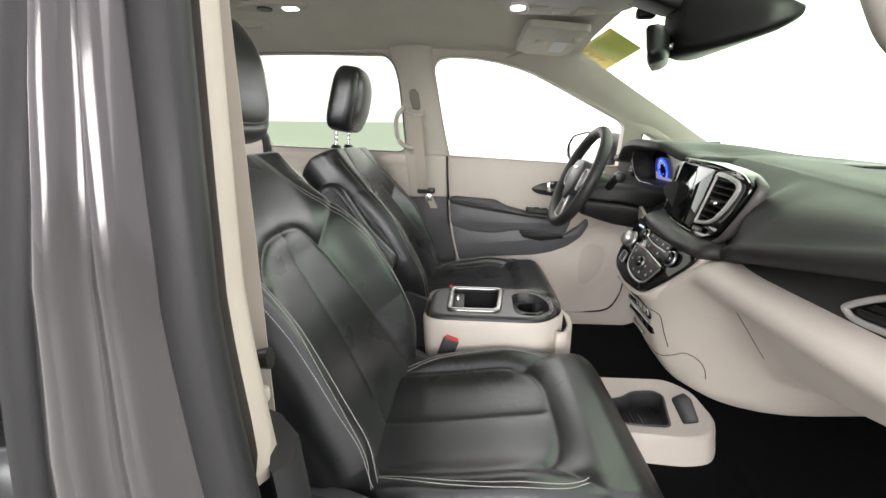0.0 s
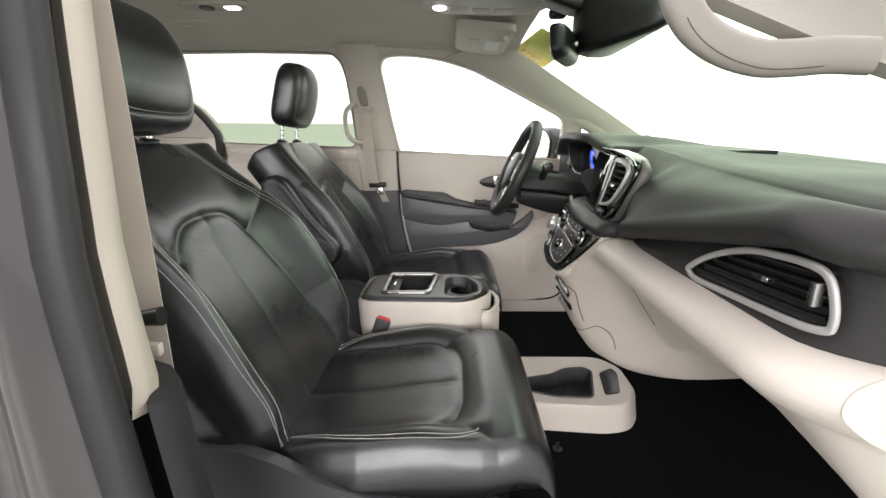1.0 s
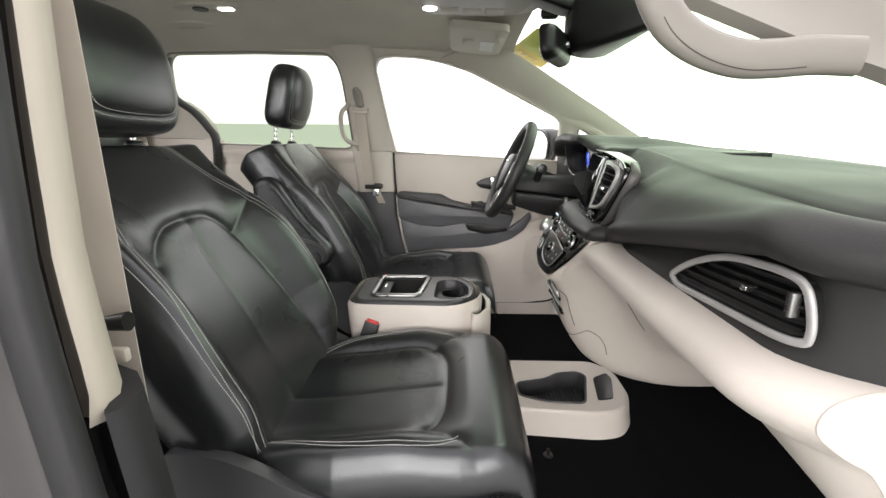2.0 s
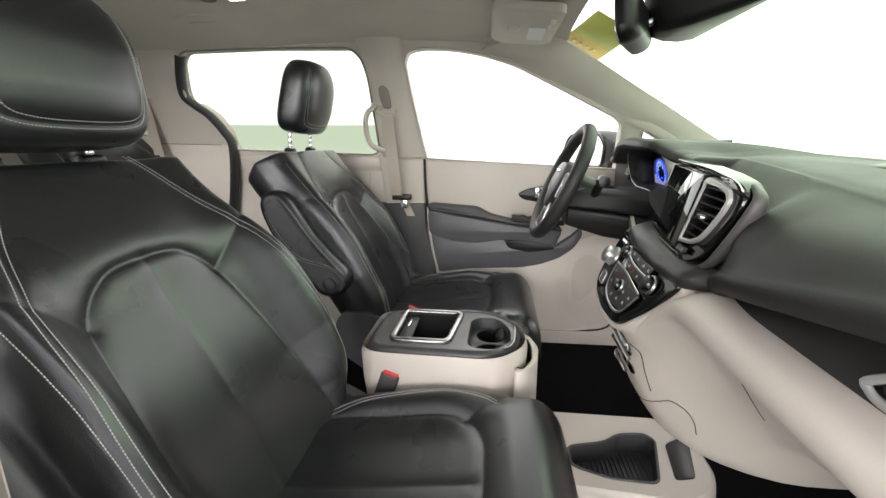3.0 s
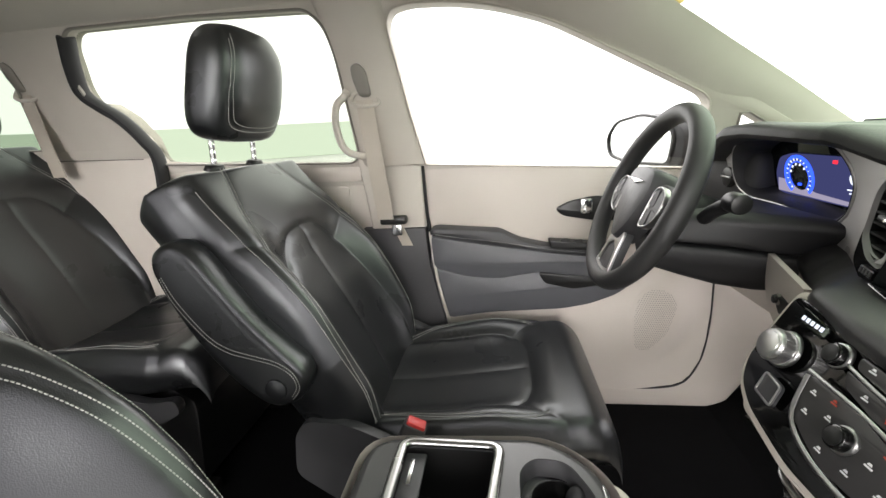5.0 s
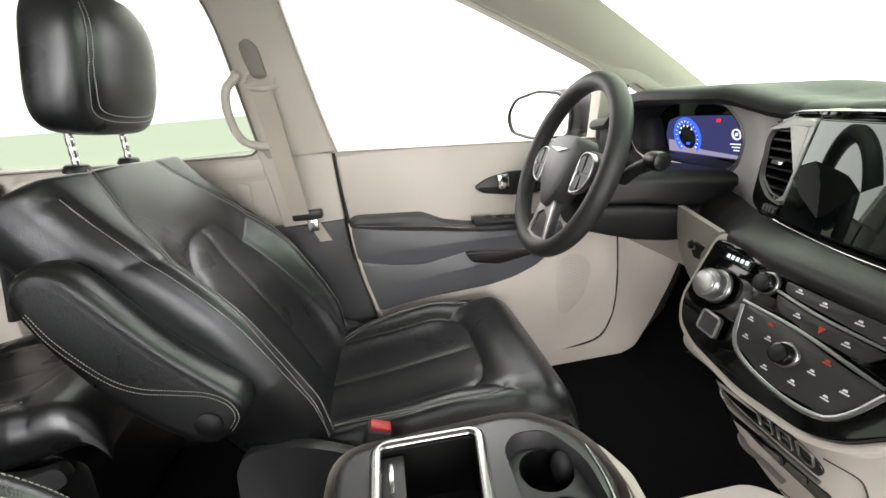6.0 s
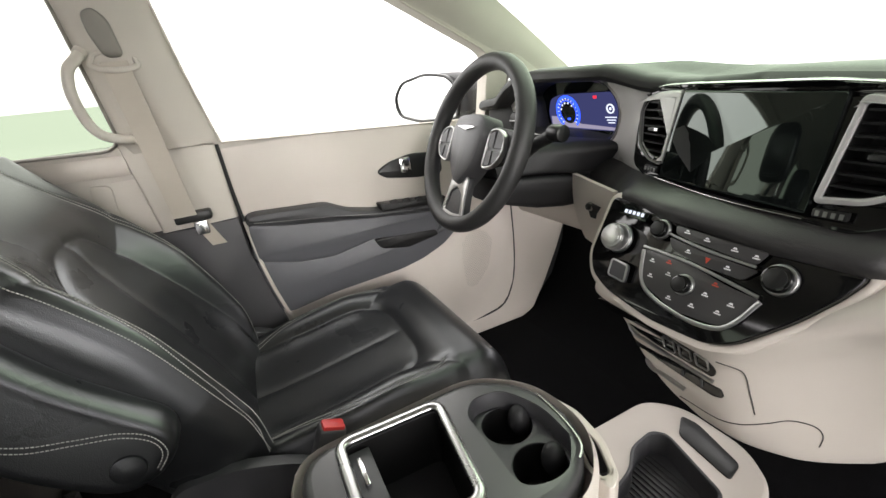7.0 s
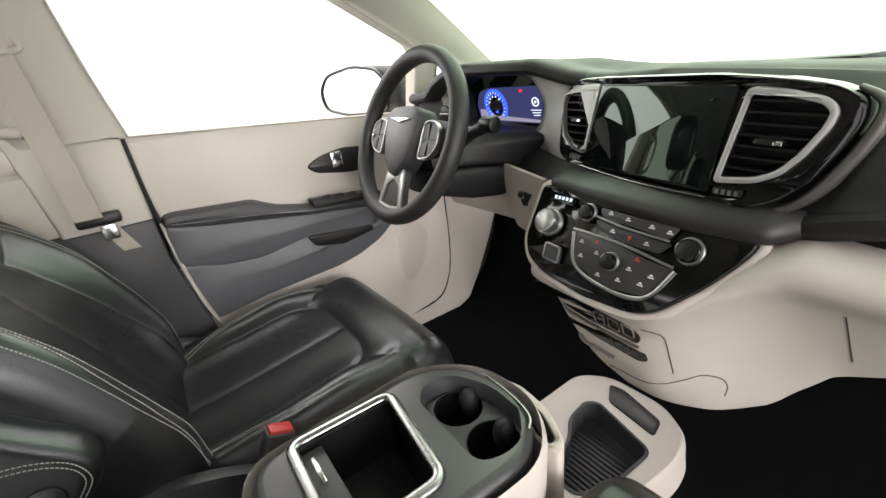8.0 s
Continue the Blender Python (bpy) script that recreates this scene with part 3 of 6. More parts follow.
class Cushion:
    length = 0.545  # from the hip forwards

    def __init__(self):
        ins = [(-0.165, 0.0), (-0.168, 0.15), (-0.168, 0.29), (-0.150, 0.352), (-0.10, 0.376), (-0.04, 0.380)]
        ins = flat_curve(ins + [(-a, b) for a, b in ins[::-1]], 6)
        self.seams = [(ins, 0.0075), (flat_curve([(0, 0.03), (0, 0.2), (0, 0.36)], 4), 0.003)]
        for s in (-1, 1):
            self.seams.append((self.piping(s), 0.0035))
            self.seams.append((self.welt(s), 0.005))
            self.seams.append((flat_curve([(s * 0.158, 0.340), (s * 0.19, 0.385), (s * 0.228, 0.435)], 4), 0.004))

    def piping(self, s):
        return flat_curve([(s * 0.172, 0.03), (s * 0.203, 0.12), (s * 0.220, 0.22), (s * 0.224, 0.31), (s * 0.217, 0.37), (s * 0.200, 0.405)], 8)

    def welt(self, s):
        """Seam along the outer edge of the cushion."""
        return [(s * (self.half(t) - 0.012), t * self.length) for t in np.linspace(0.06, 0.80, 30)]

    def half(self, t):
        return np.interp(t, [0, 0.1, 0.35, 0.75, 0.92, 1.0], [0.22, 0.245, 0.262, 0.258, 0.245, 0.232])

    def top(self, a, b):
        """Height over the plan: a across, b forwards from the hip, in metres."""
        t = b / self.length
        u = np.abs(a / self.half(t))
        h = 0.675 + 0.045 * smoothstep(0, 0.9, t) + 0.036 * np.exp(-((u - 0.82) / 0.22) ** 2) * (1 - 0.95 * smoothstep(0.5, 0.85, t)) * (0.6 + 0.4 * smoothstep(0, 0.25, t))
        h = h - 0.012 * (1 - u ** 2) * (1 - smoothstep(0.6, 0.8, t)) + 0.012 * smoothstep(0.66, 0.8, t) * (1 - u ** 4)
        h = h - 0.06 * (1 - np.sqrt(np.clip(1 - (np.clip(u - 0.86, 0, 1) / 0.14) ** 2, 0, 1)))
        h = h - 0.10 * (1 - np.sqrt(np.clip(1 - (np.clip(t - 0.86, 0, 0.14) / 0.142) ** 2, 0, 1)))
        for line, g in self.seams:
            s = seam_distance(a, b, line)
            h = h - groove(s, g)
        return h

    def surface(self, a, b):
        return np.stack([-0.205 + b, a, self.top(a, b)], -1)


CUSHION = Cushion()


def cushion(parent):
    nt, nu, nb = 200, 200, 24
    ts = np.sin(np.linspace(0, 1, nt) * math.pi / 2 * 0.96) / math.sin(math.pi / 2 * 0.96)
    us = np.linspace(-1, 1, nu)
    us = us * (1.28 - 0.28 * us ** 2)
    U, T = np.meshgrid(us, ts)
    A, B = U * CUSHION.half(T), T * CUSHION.length
    front = CUSHION.surface(A, B)
    ub = np.linspace(1, -1, nb + 2)[1:-1][None, :]
    edge = front[:, -1:, 2]
    low = 0.575 + 0.035 * smoothstep(0.5, 1, T[:, :1])
    zb = edge + (low - edge) * np.sqrt(1 - np.abs(ub) ** 8)
    back = np.stack([np.repeat(front[:, :1, 0], nb, 1), ub * CUSHION.half(T[:, :1]), zb], -1)
    v, f = closed_mesh(front, back, nt)
    ob = mesh_np("cushion", v, f, LEATHER, parent)
    lines = []
    for s in (-1, 1):
        for o in (0.0045, -0.0045):
            lines.append([(a - s * o, b) for a, b in CUSHION.piping(s)][2:])
    thread_on(CUSHION.surface, lines, "stitching", ob, -1)
    return ob


def headrest(parent, at, lean=-12, half=0.143, deep=0.062):
    """A rounded head pad on two posts."""
    n, m = 90, 120
    faces = []

    def ball(th, ph):
        def pw(c, p):
            return np.sign(c) * np.abs(c) ** p
        x = deep * pw(np.cos(ph), 0.42) * pw(np.cos(th), 0.50)
        y = half * pw(np.cos(ph), 0.42) * pw(np.sin(th), 0.46)
        z = 0.118 * pw(np.sin(ph), 0.50)
        h = z / 0.118
        x = x + 0.012 * h - 0.030 * np.clip(h, 0, 1) ** 2.2 * (x > 0) * (x / deep) - 0.012 * np.clip(-h - 0.3, 0, 1) * (x > 0) * (x / deep)
        x = x - 0.010 * (y / half) ** 2 * (x > 0)
        return np.stack([x, y * (1 - 0.03 * h - 0.04 * np.clip(h, 0, 1) ** 3), z], -1)
    th, ph = np.meshgrid(np.linspace(-math.pi, math.pi, m, endpoint=False), np.linspace(-math.pi / 2 + 0.03, math.pi / 2 - 0.03, n))
    P = ball(th, ph)
    # groove of the front panel
    a, b = P[..., 1], P[..., 2]
    k = half / 0.143
    panel = flat_curve([(a * k, c) for a, c in [(-0.100, 0.118), (-0.116, 0.02), (-0.116, -0.045), (-0.094, -0.080), (0, -0.088), (0.094, -0.080), (0.116, -0.045), (0.116, 0.02), (0.100, 0.118)]], 6)
    s = seam_distance(a, b, panel)
    P[..., 0] -= groove(s, 0.0045) * (P[..., 0] > 0)
    turn = np.array(Matrix.Rotation(radians(lean), 3, "Y"))
    V = P.reshape(-1, 3) @ turn.T + np.array(at)
    for r in range(n - 1):
        for k in range(m):
            faces.append((r * m + k, r * m + (k + 1) % m, (r + 1) * m + (k + 1) % m, (r + 1) * m + k))
    faces.append(tuple(range(m))[::-1])
    faces.append(tuple((n - 1) * m + k for k in range(m)))
    ob = mesh_np("headrest", V, faces, LEATHER, parent)

    def surface(a, b):
        # front face by a fixed search over the ball
        out = []
        flat = P.reshape(-1, 3)
        f = flat[flat[:, 0] > 0.0]
        for aa, bb in zip(a, b):
            d = np.hypot(f[:, 1] - aa, f[:, 2] - bb)
            k = np.argsort(d)[:4]
            w = 1 / (d[k] + 1e-4)
            x = (f[k, 0] * w).sum() / w.sum()
            out.append((x + 0.001, aa, bb))
        return np.array(out) @ turn.T + np.array(at)
    thread_on(surface, [[(q[0] * 0.93, q[1] + 0.004) for q in panel[2:-2]], [(q[0] * 1.0, q[1] - 0.006) for q in panel[2:-2]]], "stitching", ob)
    for s in (-1, 1):
        p0, p1 = Vector((-0.512, s * 0.080, 1.19)), Vector((at[0] - 0.040, s * 0.080, at[2] - 0.07))
        line = [p0.lerp(p1, k / 40) for k in range(41)]
        part("post", sweep(line, round_profile(0.0065), up=(1, 0, 0), scale=lambda t: 0.82 if int(t * 40) % 5 == 3 else 1.0), CHROME, parent, "notched chrome headrest post")
        mid = p0.lerp(p1, (1.235 - p0.z) / (p1.z - p0.z))
        guide = cyl(0.023, 0.014, (0, 0, 0), "z", 28, 0.018, 0.003, m=Matrix.Translation(mid) @ Matrix.Rotation(radians(12), 4, "Y") @ Matrix.Diagonal((0.85, 1.25, 1, 1)))
        part("post_guide", guide, BLACK, parent, "black plastic guide")
    return ob


def seat(name, label, group, hr_z=1.368, half=0.150, shift=(-0.475, 0.0), shape=BACK, ground=FLOOR, deep=0.062, lean=-8):
    ob = thing(name, label, "car seat", group)
    backrest(ob, shape)
    cushion(ob)
    headrest(ob, (shift[0], shift[1], hr_z), lean, half, deep)
    # plinth and side covers
    base = plate(rounded([(-0.20, ground + 0.035), (0.24, ground + 0.025), (0.27, 0.56), (0.20, 0.60), (-0.24, 0.60)], 0.03), 0.40, lambda a, b, d: (a, -0.20 + d, b), bevel=0.01)
    part("base", base, BLACK, ob)
    for s in (-1, 1):
        o = rounded([(-0.33, 0.60), (-0.318, 0.70), (-0.29, 0.732), (-0.21, 0.727), (-0.15, 0.703), (-0.08, 0.664), (0.0, 0.636), (0.20, 0.598), (0.27, 0.61), (0.28, 0.575), (0.22, 0.54), (-0.22, 0.52)], 0.025)
        part("side_cover", plate(o, s * 0.03, lambda a, b, d: (a, s * 0.235 + d, b), bevel=0.010), DARK, ob)
    for s in (-1, 1):
        part("rail", box((0.50, 0.035, 0.035), (0.02, s * 0.19, ground + 0.0175), 0.006), BLACK, ob)
    return ob


passenger_seat = seat("front_seat", "black leather front passenger seat with pale double stitching", "front seats", shape=FULL_BACK)
passenger_seat.location = (0, -0.455, 0)
driver_seat = seat("front_seat", "black leather driver seat with a folding armrest", "front seats", 1.404, 0.130, (-0.462, -0.002), deep=0.060, lean=9)
driver_seat.location = (0, 0.430, 0)


def inset_loop(loop, d):
    c = np.mean(loop, axis=0)
    n, out = len(loop), []
    for i in range(n):
        (a0, b0), (a1, b1) = loop[i - 2], loop[(i + 2) % n]
        t = Vector((a1 - a0, b1 - b0)).normalized()
        q = Vector((-t.y, t.x))
        if q.dot(Vector(c) - Vector(loop[i])) < 0:
            q = -q
        out.append((loop[i][0] + q.x * d, loop[i][1] + q.y * d))
    return out


def armrest(parent):
    line = [(-0.512, 1.085), (-0.495, 1.112), (-0.460, 1.120), (-0.427, 1.098), (-0.388, 1.042), (-0.342, 0.975), (-0.290, 0.915), (-0.256, 0.876), (-0.252, 0.842), (-0.278, 0.806), (-0.325, 0.795), (-0.372, 0.825), (-0.430, 0.890), (-0.475, 0.968), (-0.505, 1.040)]
    o = [(p.x, p.y) for p in smooth_line([(a, b, 0) for a, b in line], 5, True)]
    skin = ((0.024, -0.3115), (0.014, -0.3108), (0.0075, -0.308), (0.003, -0.303), (0.0, -0.294), (0.0, -0.268), (0.004, -0.254), (0.012, -0.246), (0.022, -0.242))
    ob = part("armrest", loft([[(a, y, b) for a, b in inset_loop(o, d)] for d, y in skin]), LEATHER, parent, "folded black leather armrest", 70)
    verts, faces = [], []
    for k in (0.0, 0.0075):
        path = [(-0.494 + 0.5 * k, 1.058 + 0.4 * k), (-0.476 + 0.8 * k, 1.008 + 0.6 * k), (-0.432 + 0.7 * k, 0.944 + 0.7 * k), (-0.394 + 0.4 * k, 0.914 + k), (-0.347, 0.900 + k), (-0.303, 0.887 + k), (-0.276 + 0.3 * k, 0.866 + k), (-0.270 + 0.8 * k, 0.842), (-0.284 + 0.4 * k, 0.820 - 0.5 * k)]
        pts = np.array([(a, -0.3119, b) for a, b in flat_curve(path, 8)])
        v, f = stitches(pts, np.tile((0, -1, 0), (len(pts), 1)))
        faces += [tuple(i + len(verts) for i in q) for q in f]
        verts += v
    mesh_np("stitching", verts, faces, STITCH, ob, "pale double stitching")["kind"] = "stuff"
    part("pivot_cap", cyl(0.021, 0.006, (-0.310, -0.3125, 0.838), "y", 32, bevel=0.002), LEATHER, ob)
    return ob


armrest(driver_seat)
rear_seat = seat("captain_seat", "black leather second-row captain seat with pale stitching", "", 1.362, 0.122, lean=-5, ground=FLOOR - 0.085)
rear_seat.matrix_basis = Matrix.Translation((-0.950, 0.535, 0.085))
rear_right = copy_thing(rear_seat, Matrix.Translation((-0.965, -0.53, 0.085)))
tagged(rear_right, "black leather second-row captain seat beside the open door")


# ---- dashboard ----
CENTRE = -0.075  # middle of the centre stack


def smooth01(a, b, x):
    t = min(1, max(0, (x - a) / (b - a)))
    return t * t * (3 - 2 * t)


def face_x(y, z):
    """Front face of the middle of the dashboard."""
    return 0.581 + 0.5 * (y + 0.25) ** 2 + 0.25 * (z - 1.13)


def lip_z(y):
    return 1.025 - 0.017 * smooth01(-0.40, -0.26, y) + 0.20 * max(0, -0.27 - y) - 0.03 * smooth01(-0.82, -0.93, y)


HOOD = [(-0.05, 1.211), (0.06, 1.215), (0.10, 1.218), (0.144, 1.228), (0.195, 1.246), (0.22, 1.254), (0.30, 1.258), (0.42, 1.262), (0.50, 1.256), (0.56, 1.238), (0.62, 1.205), (0.74, 1.195)]
BROW = [(-0.05, 0.632), (0.06, 0.646), (0.10, 0.646), (0.144, 0.634), (0.195, 0.620), (0.22, 0.606), (0.26, 0.598), (0.50, 0.598), (0.60, 0.615), (0.74, 0.640)]
CREASE = [(-0.93, 0.626), (-0.80, 0.631), (-0.70, 0.637), (-0.54, 0.648), (-0.35, 0.677), (-0.10, 0.715), (0.10, 0.725)]
ROLL_TOP_X = [(-0.345, 0.604), (-0.30, 0.566), (-0.18, 0.548), (-0.05, 0.566), (0.09, 0.604), (0.15, 0.638), (0.20, 0.664), (0.27, 0.678)]
ROLL_TOP_Z = [(-0.345, 1.020), (-0.28, 1.036), (-0.18, 1.034), (-0.05, 1.042), (0.09, 1.046), (0.15, 1.044), (0.20, 1.048), (0.27, 1.060)]
ROLL_LOW_X = [(-0.345, 0.604), (-0.30, 0.560), (-0.277, 0.520), (-0.172, 0.512), (-0.008, 0.520), (0.08, 0.536), (0.12, 0.570), (0.15, 0.590), (0.20, 0.614), (0.27, 0.645)]
ROLL_LOW_Z = [(-0.345, 1.006), (-0.277, 1.006), (-0.172, 1.008), (-0.008, 1.019), (0.08, 1.024), (0.12, 1.012), (0.15, 1.006), (0.20, 1.004), (0.27, 1.012)]


def dash_section(y):
    """Upper dashboard, from under the windscreen to the lip over the ledge: (x, z) pairs."""
    k = smooth01(-0.20, -0.45, y)          # passenger side
    d = smooth01(-0.030, 0.030, y)         # driver side, a brow over the instruments
    end = max(0.0, -0.84 - y, y - 0.72)    # wraps forwards to the doors
    w = 9.0 * end ** 2
    top = 1.200 + 0.060 * y
    crease = (lerp_table(CREASE, y) + w, top - 0.002 * k)
    lip = (0.580 - 0.050 * k + w, lip_z(y))
    mid = ((crease[0] + lip[0]) / 2 - 0.012, (crease[1] + lip[1]) / 2 + 0.012)
    # flush beside the bezel, set back behind it
    beside = smooth01(-0.60, -0.40, y) * (1 - smooth01(-0.350, -0.325, y))
    behind = smooth01(-0.350, -0.325, y)
    mid = (mid[0] + beside * 0.8 * min(0.0, face_x(y, mid[1]) - 0.006 - mid[0]) + behind * max(0.0, face_x(y, mid[1]) + 0.012 - mid[0]), mid[1])
    lip = (lip[0] + behind * max(0.0, face_x(y, lip[1]) - 0.022 + 0.07 * smooth01(-0.04, 0.08, y) - lip[0]), lip[1])
    side = [(1.16, top - 0.030), (1.05, top - 0.008), (0.88, top + 0.003), (crease[0] + 0.05, crease[1] + 0.008), (crease[0] + 0.009, crease[1] + 0.002), (crease[0] - 0.007, crease[1] - 0.007),
            mid, (lip[0] + 0.012, lip[1] + 0.012), lip, (lip[0] + 0.006, lip[1] - 0.012), (lip[0] + 0.03, lip[1] - 0.018)]
    h, f = lerp_table(HOOD, y) - 0.010, lerp_table(BROW, y) + 0.009
    brow = [(1.16, top - 0.034), (1.05, top - 0.012), (0.88, (top + h) / 2), (f + 0.12, h - 0.008), (f + 0.06, h - 0.003), (f + 0.022, h), (f + 0.005, h - 0.001), (f, h - 0.004), (f + 0.002, h - 0.007), (f + 0.02, h - 0.009), (f + 0.06, h - 0.012)]
    return [(a + (c - a) * d, b + (e - b) * d) for (a, b), (c, e) in zip(side, brow)]


def dashboard():
    ob = thing("dashboard", "dark grey dashboard over beige lower trim with a central screen", "dashboard")
    ys = [*np.linspace(-0.93, -0.06, 60), *np.linspace(-0.055, 0.235, 80), *np.linspace(0.25, 0.74, 30)]
    rows = []
    for y in ys:
        pts = smooth_line([(x, y, z) for x, z in dash_section(y)], 4)
        rows.append([tuple(p) for p in pts])
    part("upper_pad", sheet(rows, 0.012), DARK_SOFT, ob, "dark grey soft upper pad", 30)
    # recessed dark band between lip and ledge
    rows = []
    for i in range(77):
        y = -0.93 + 1.14 * i / 76
        w = 9.0 * max(0.0, -0.84 - y) ** 2
        k = smooth01(-0.20, -0.45, y)
        lx, lz = 0.602 - 0.026 * k + w, lip_z(y) - 0.004
        lo = 0.985 - 0.015 * smooth01(-0.1, 0.1, y)
        rows.append([(lx + 0.012, y, lz), (lx + 0.012, y, lz * 0.8 + lo * 0.2), (lx + 0.004, y, lz * 0.5 + lo * 0.5), (lx - 0.010, y, lz * 0.2 + lo * 0.8), (lx - 0.022, y, lo + 0.004), (lx - 0.015, y, lo - 0.015), (lx + 0.03, y, lo - 0.03)])
    part("trim_band", sheet(rows, 0.01), DARK_SOFT, ob, "dark recessed trim band")
    # dark rolled band between the screen and the controls, running on towards the steering column
    rows = []
    for i in range(67):
        y = -0.345 + 0.615 * i / 66
        t, b = (Vector((lerp_table(x, y), y, lerp_table(z, y))) for x, z in ((ROLL_TOP_X, ROLL_TOP_Z), (ROLL_LOW_X, ROLL_LOW_Z)))
        across = (t - b).normalized()
        out = Vector((-across.z, 0, across.x))
        rows.append([tuple(p) for p in smooth_line([t, t.lerp(b, 0.3) + out * 0.005, t.lerp(b, 0.65) + out * 0.007, t.lerp(b, 0.93) + out * 0.004, b - out * 0.007], 4)])
    part("trim_roll", sheet(rows, 0.008), ROLL, ob, "dark rolled trim between the screen and the controls", 60)
    lower_panel(ob)
    return ob


LEDGE = [(0.11, 0.010), (0.075, 0.008), (0.045, 0.004), (0.015, -0.012), (0.010, -0.040), (0.042, -0.068), (0.072, -0.10), (0.10, -0.17), (0.135, -0.27), (0.165, -0.345), (0.20, -0.40), (0.31, -0.435), (0.55, -0.42)]
HOUSING = [(0.60, 0.925), (0.55, 0.905), (0.50, 0.885), (0.472, 0.868), (0.466, 0.852), (0.474, 0.838), (0.493, 0.805), (0.499, 0.755), (0.519, 0.695), (0.545, 0.65), (0.585, 0.61), (0.68, 0.60), (0.95, 0.60)]


UNDERCUT = [(-0.93, 0.42), (-0.85, 0.56), (-0.74, 0.64), (-0.62, 0.64), (-0.42, 0.52), (-0.36, 0.42), (-0.334, 0.30), (-0.29, 0.12), (-0.22, 0.0)]


def panel_left(s):
    return 0.120 - 0.03 * s - 0.17 * smooth01(0.30, 0.95, s)


def panel_point(j, y):
    (lx, lz), (hx, hz) = LEDGE[j], HOUSING[j]
    k = smooth01(-0.13, -0.33, y)
    e = 6.0 * max(0, -0.84 - y) ** 2
    turn = 0.11 * math.exp(-max(0, panel_left(j / 12) - y) / 0.008)     # the left edge turns forwards
    if j >= 6:
        lz = -0.068 + (lz + 0.068) * (1 - lerp_table(UNDERCUT, y))
    return ((hx + turn) * (1 - k) + (0.490 + lx + e) * k, y, hz * (1 - k) + (0.997 + lz) * k)


def panel_x(y, z):
    """Front of the lower panel at a height under the ledge."""
    y = min(y, panel_left(0.5) - 0.02)
    pts = smooth_line([panel_point(j, y) for j in range(4, 13)], 6)
    for p, q in zip(pts, pts[1:]):
        if q.z <= z <= p.z:
            return p.x + (q.x - p.x) * (p.z - z) / (p.z - q.z + 1e-9)
    return pts[-1].x if z < pts[-1].z else pts[0].x


def lower_panel(parent):
    """Beige trim: the housing of the centre stack, the glove box and the ledge above it."""
    n = 110
    rows = []
    for i in range(n + 1):
        c = (i / n) ** 1.4
        row = [panel_point(j, panel_left(j / 12) + (-0.93 - panel_left(j / 12)) * c) for j in range(13)]
        rows.append([tuple(p) for p in smooth_line(row, 4)])
    part("lower_panel", sheet(rows, 0.010), BEIGE, parent, "pale beige stack housing, ledge and glove box", 40)
    end = [(p.x, p.z) for p in smooth_line([panel_point(j, -0.93) for j in range(13)], 4)]
    part("panel_end", plate(end, 0.008, lambda a, b, d: (a, -0.932 + d, b)), BEIGE, parent, "closed beige end of the lower trim")
    seam = [Vector((panel_x(-0.366 - 0.012 * t, 0.905 - 0.10 * t), -0.366 - 0.012 * t, 0.905 - 0.10 * t)) for t in np.linspace(0, 1, 8)]
    part("glove_box_seam", sweep(seam, round_profile(0.0009, 0.0012, 6), up=(1, 0, 0)), JOINT, parent, "dark joint beside the glove box")


dash = dashboard()


def fine(loop, step=0.012):
    out = []
    n = len(loop)
    for i in range(n):
        p, q = Vector(loop[i]), Vector(loop[(i + 1) % n])
        k = max(1, int((q - p).length / step))
        out += [tuple(p.lerp(q, j / k)) for j in range(k)]
    return out


def scaled(loop, fa, fb=None):
    fb = fa if fb is None else fb
    ca, cb = sum(p[0] for p in loop) / len(loop), sum(p[1] for p in loop) / len(loop)
    return [(ca + (a - ca) * fa, cb + (b - cb) * fb) for a, b in loop]


def inset(loop, d):
    """The loop moved inwards by d; points that would fold over are left out."""
    area = sum(a0 * b1 - a1 * b0 for (a0, b0), (a1, b1) in zip(loop, loop[1:] + loop[:1]))
    s = 1 if area > 0 else -1
    out, n = [], len(loop)
    for i in range(n):
        (a0, b0), (a1, b1) = loop[i - 1], loop[(i + 1) % n]
        t = Vector((a1 - a0, b1 - b0))
        if t.length > 1e-9:
            t.normalize()
            out.append((loop[i][0] - s * t.y * d, loop[i][1] + s * t.x * d))
    ring = list(loop) + [loop[0]]
    far = seam_distance(np.array([q[0] for q in out]), np.array([q[1] for q in out]), ring)
    out = [q for q, f in zip(out, far) if f > abs(d) * 0.93]
    keep = [out[0]]
    for q in out[1:]:
        if (Vector(q) - Vector(keep[-1])).length > 2e-4:
            keep.append(q)
    return keep


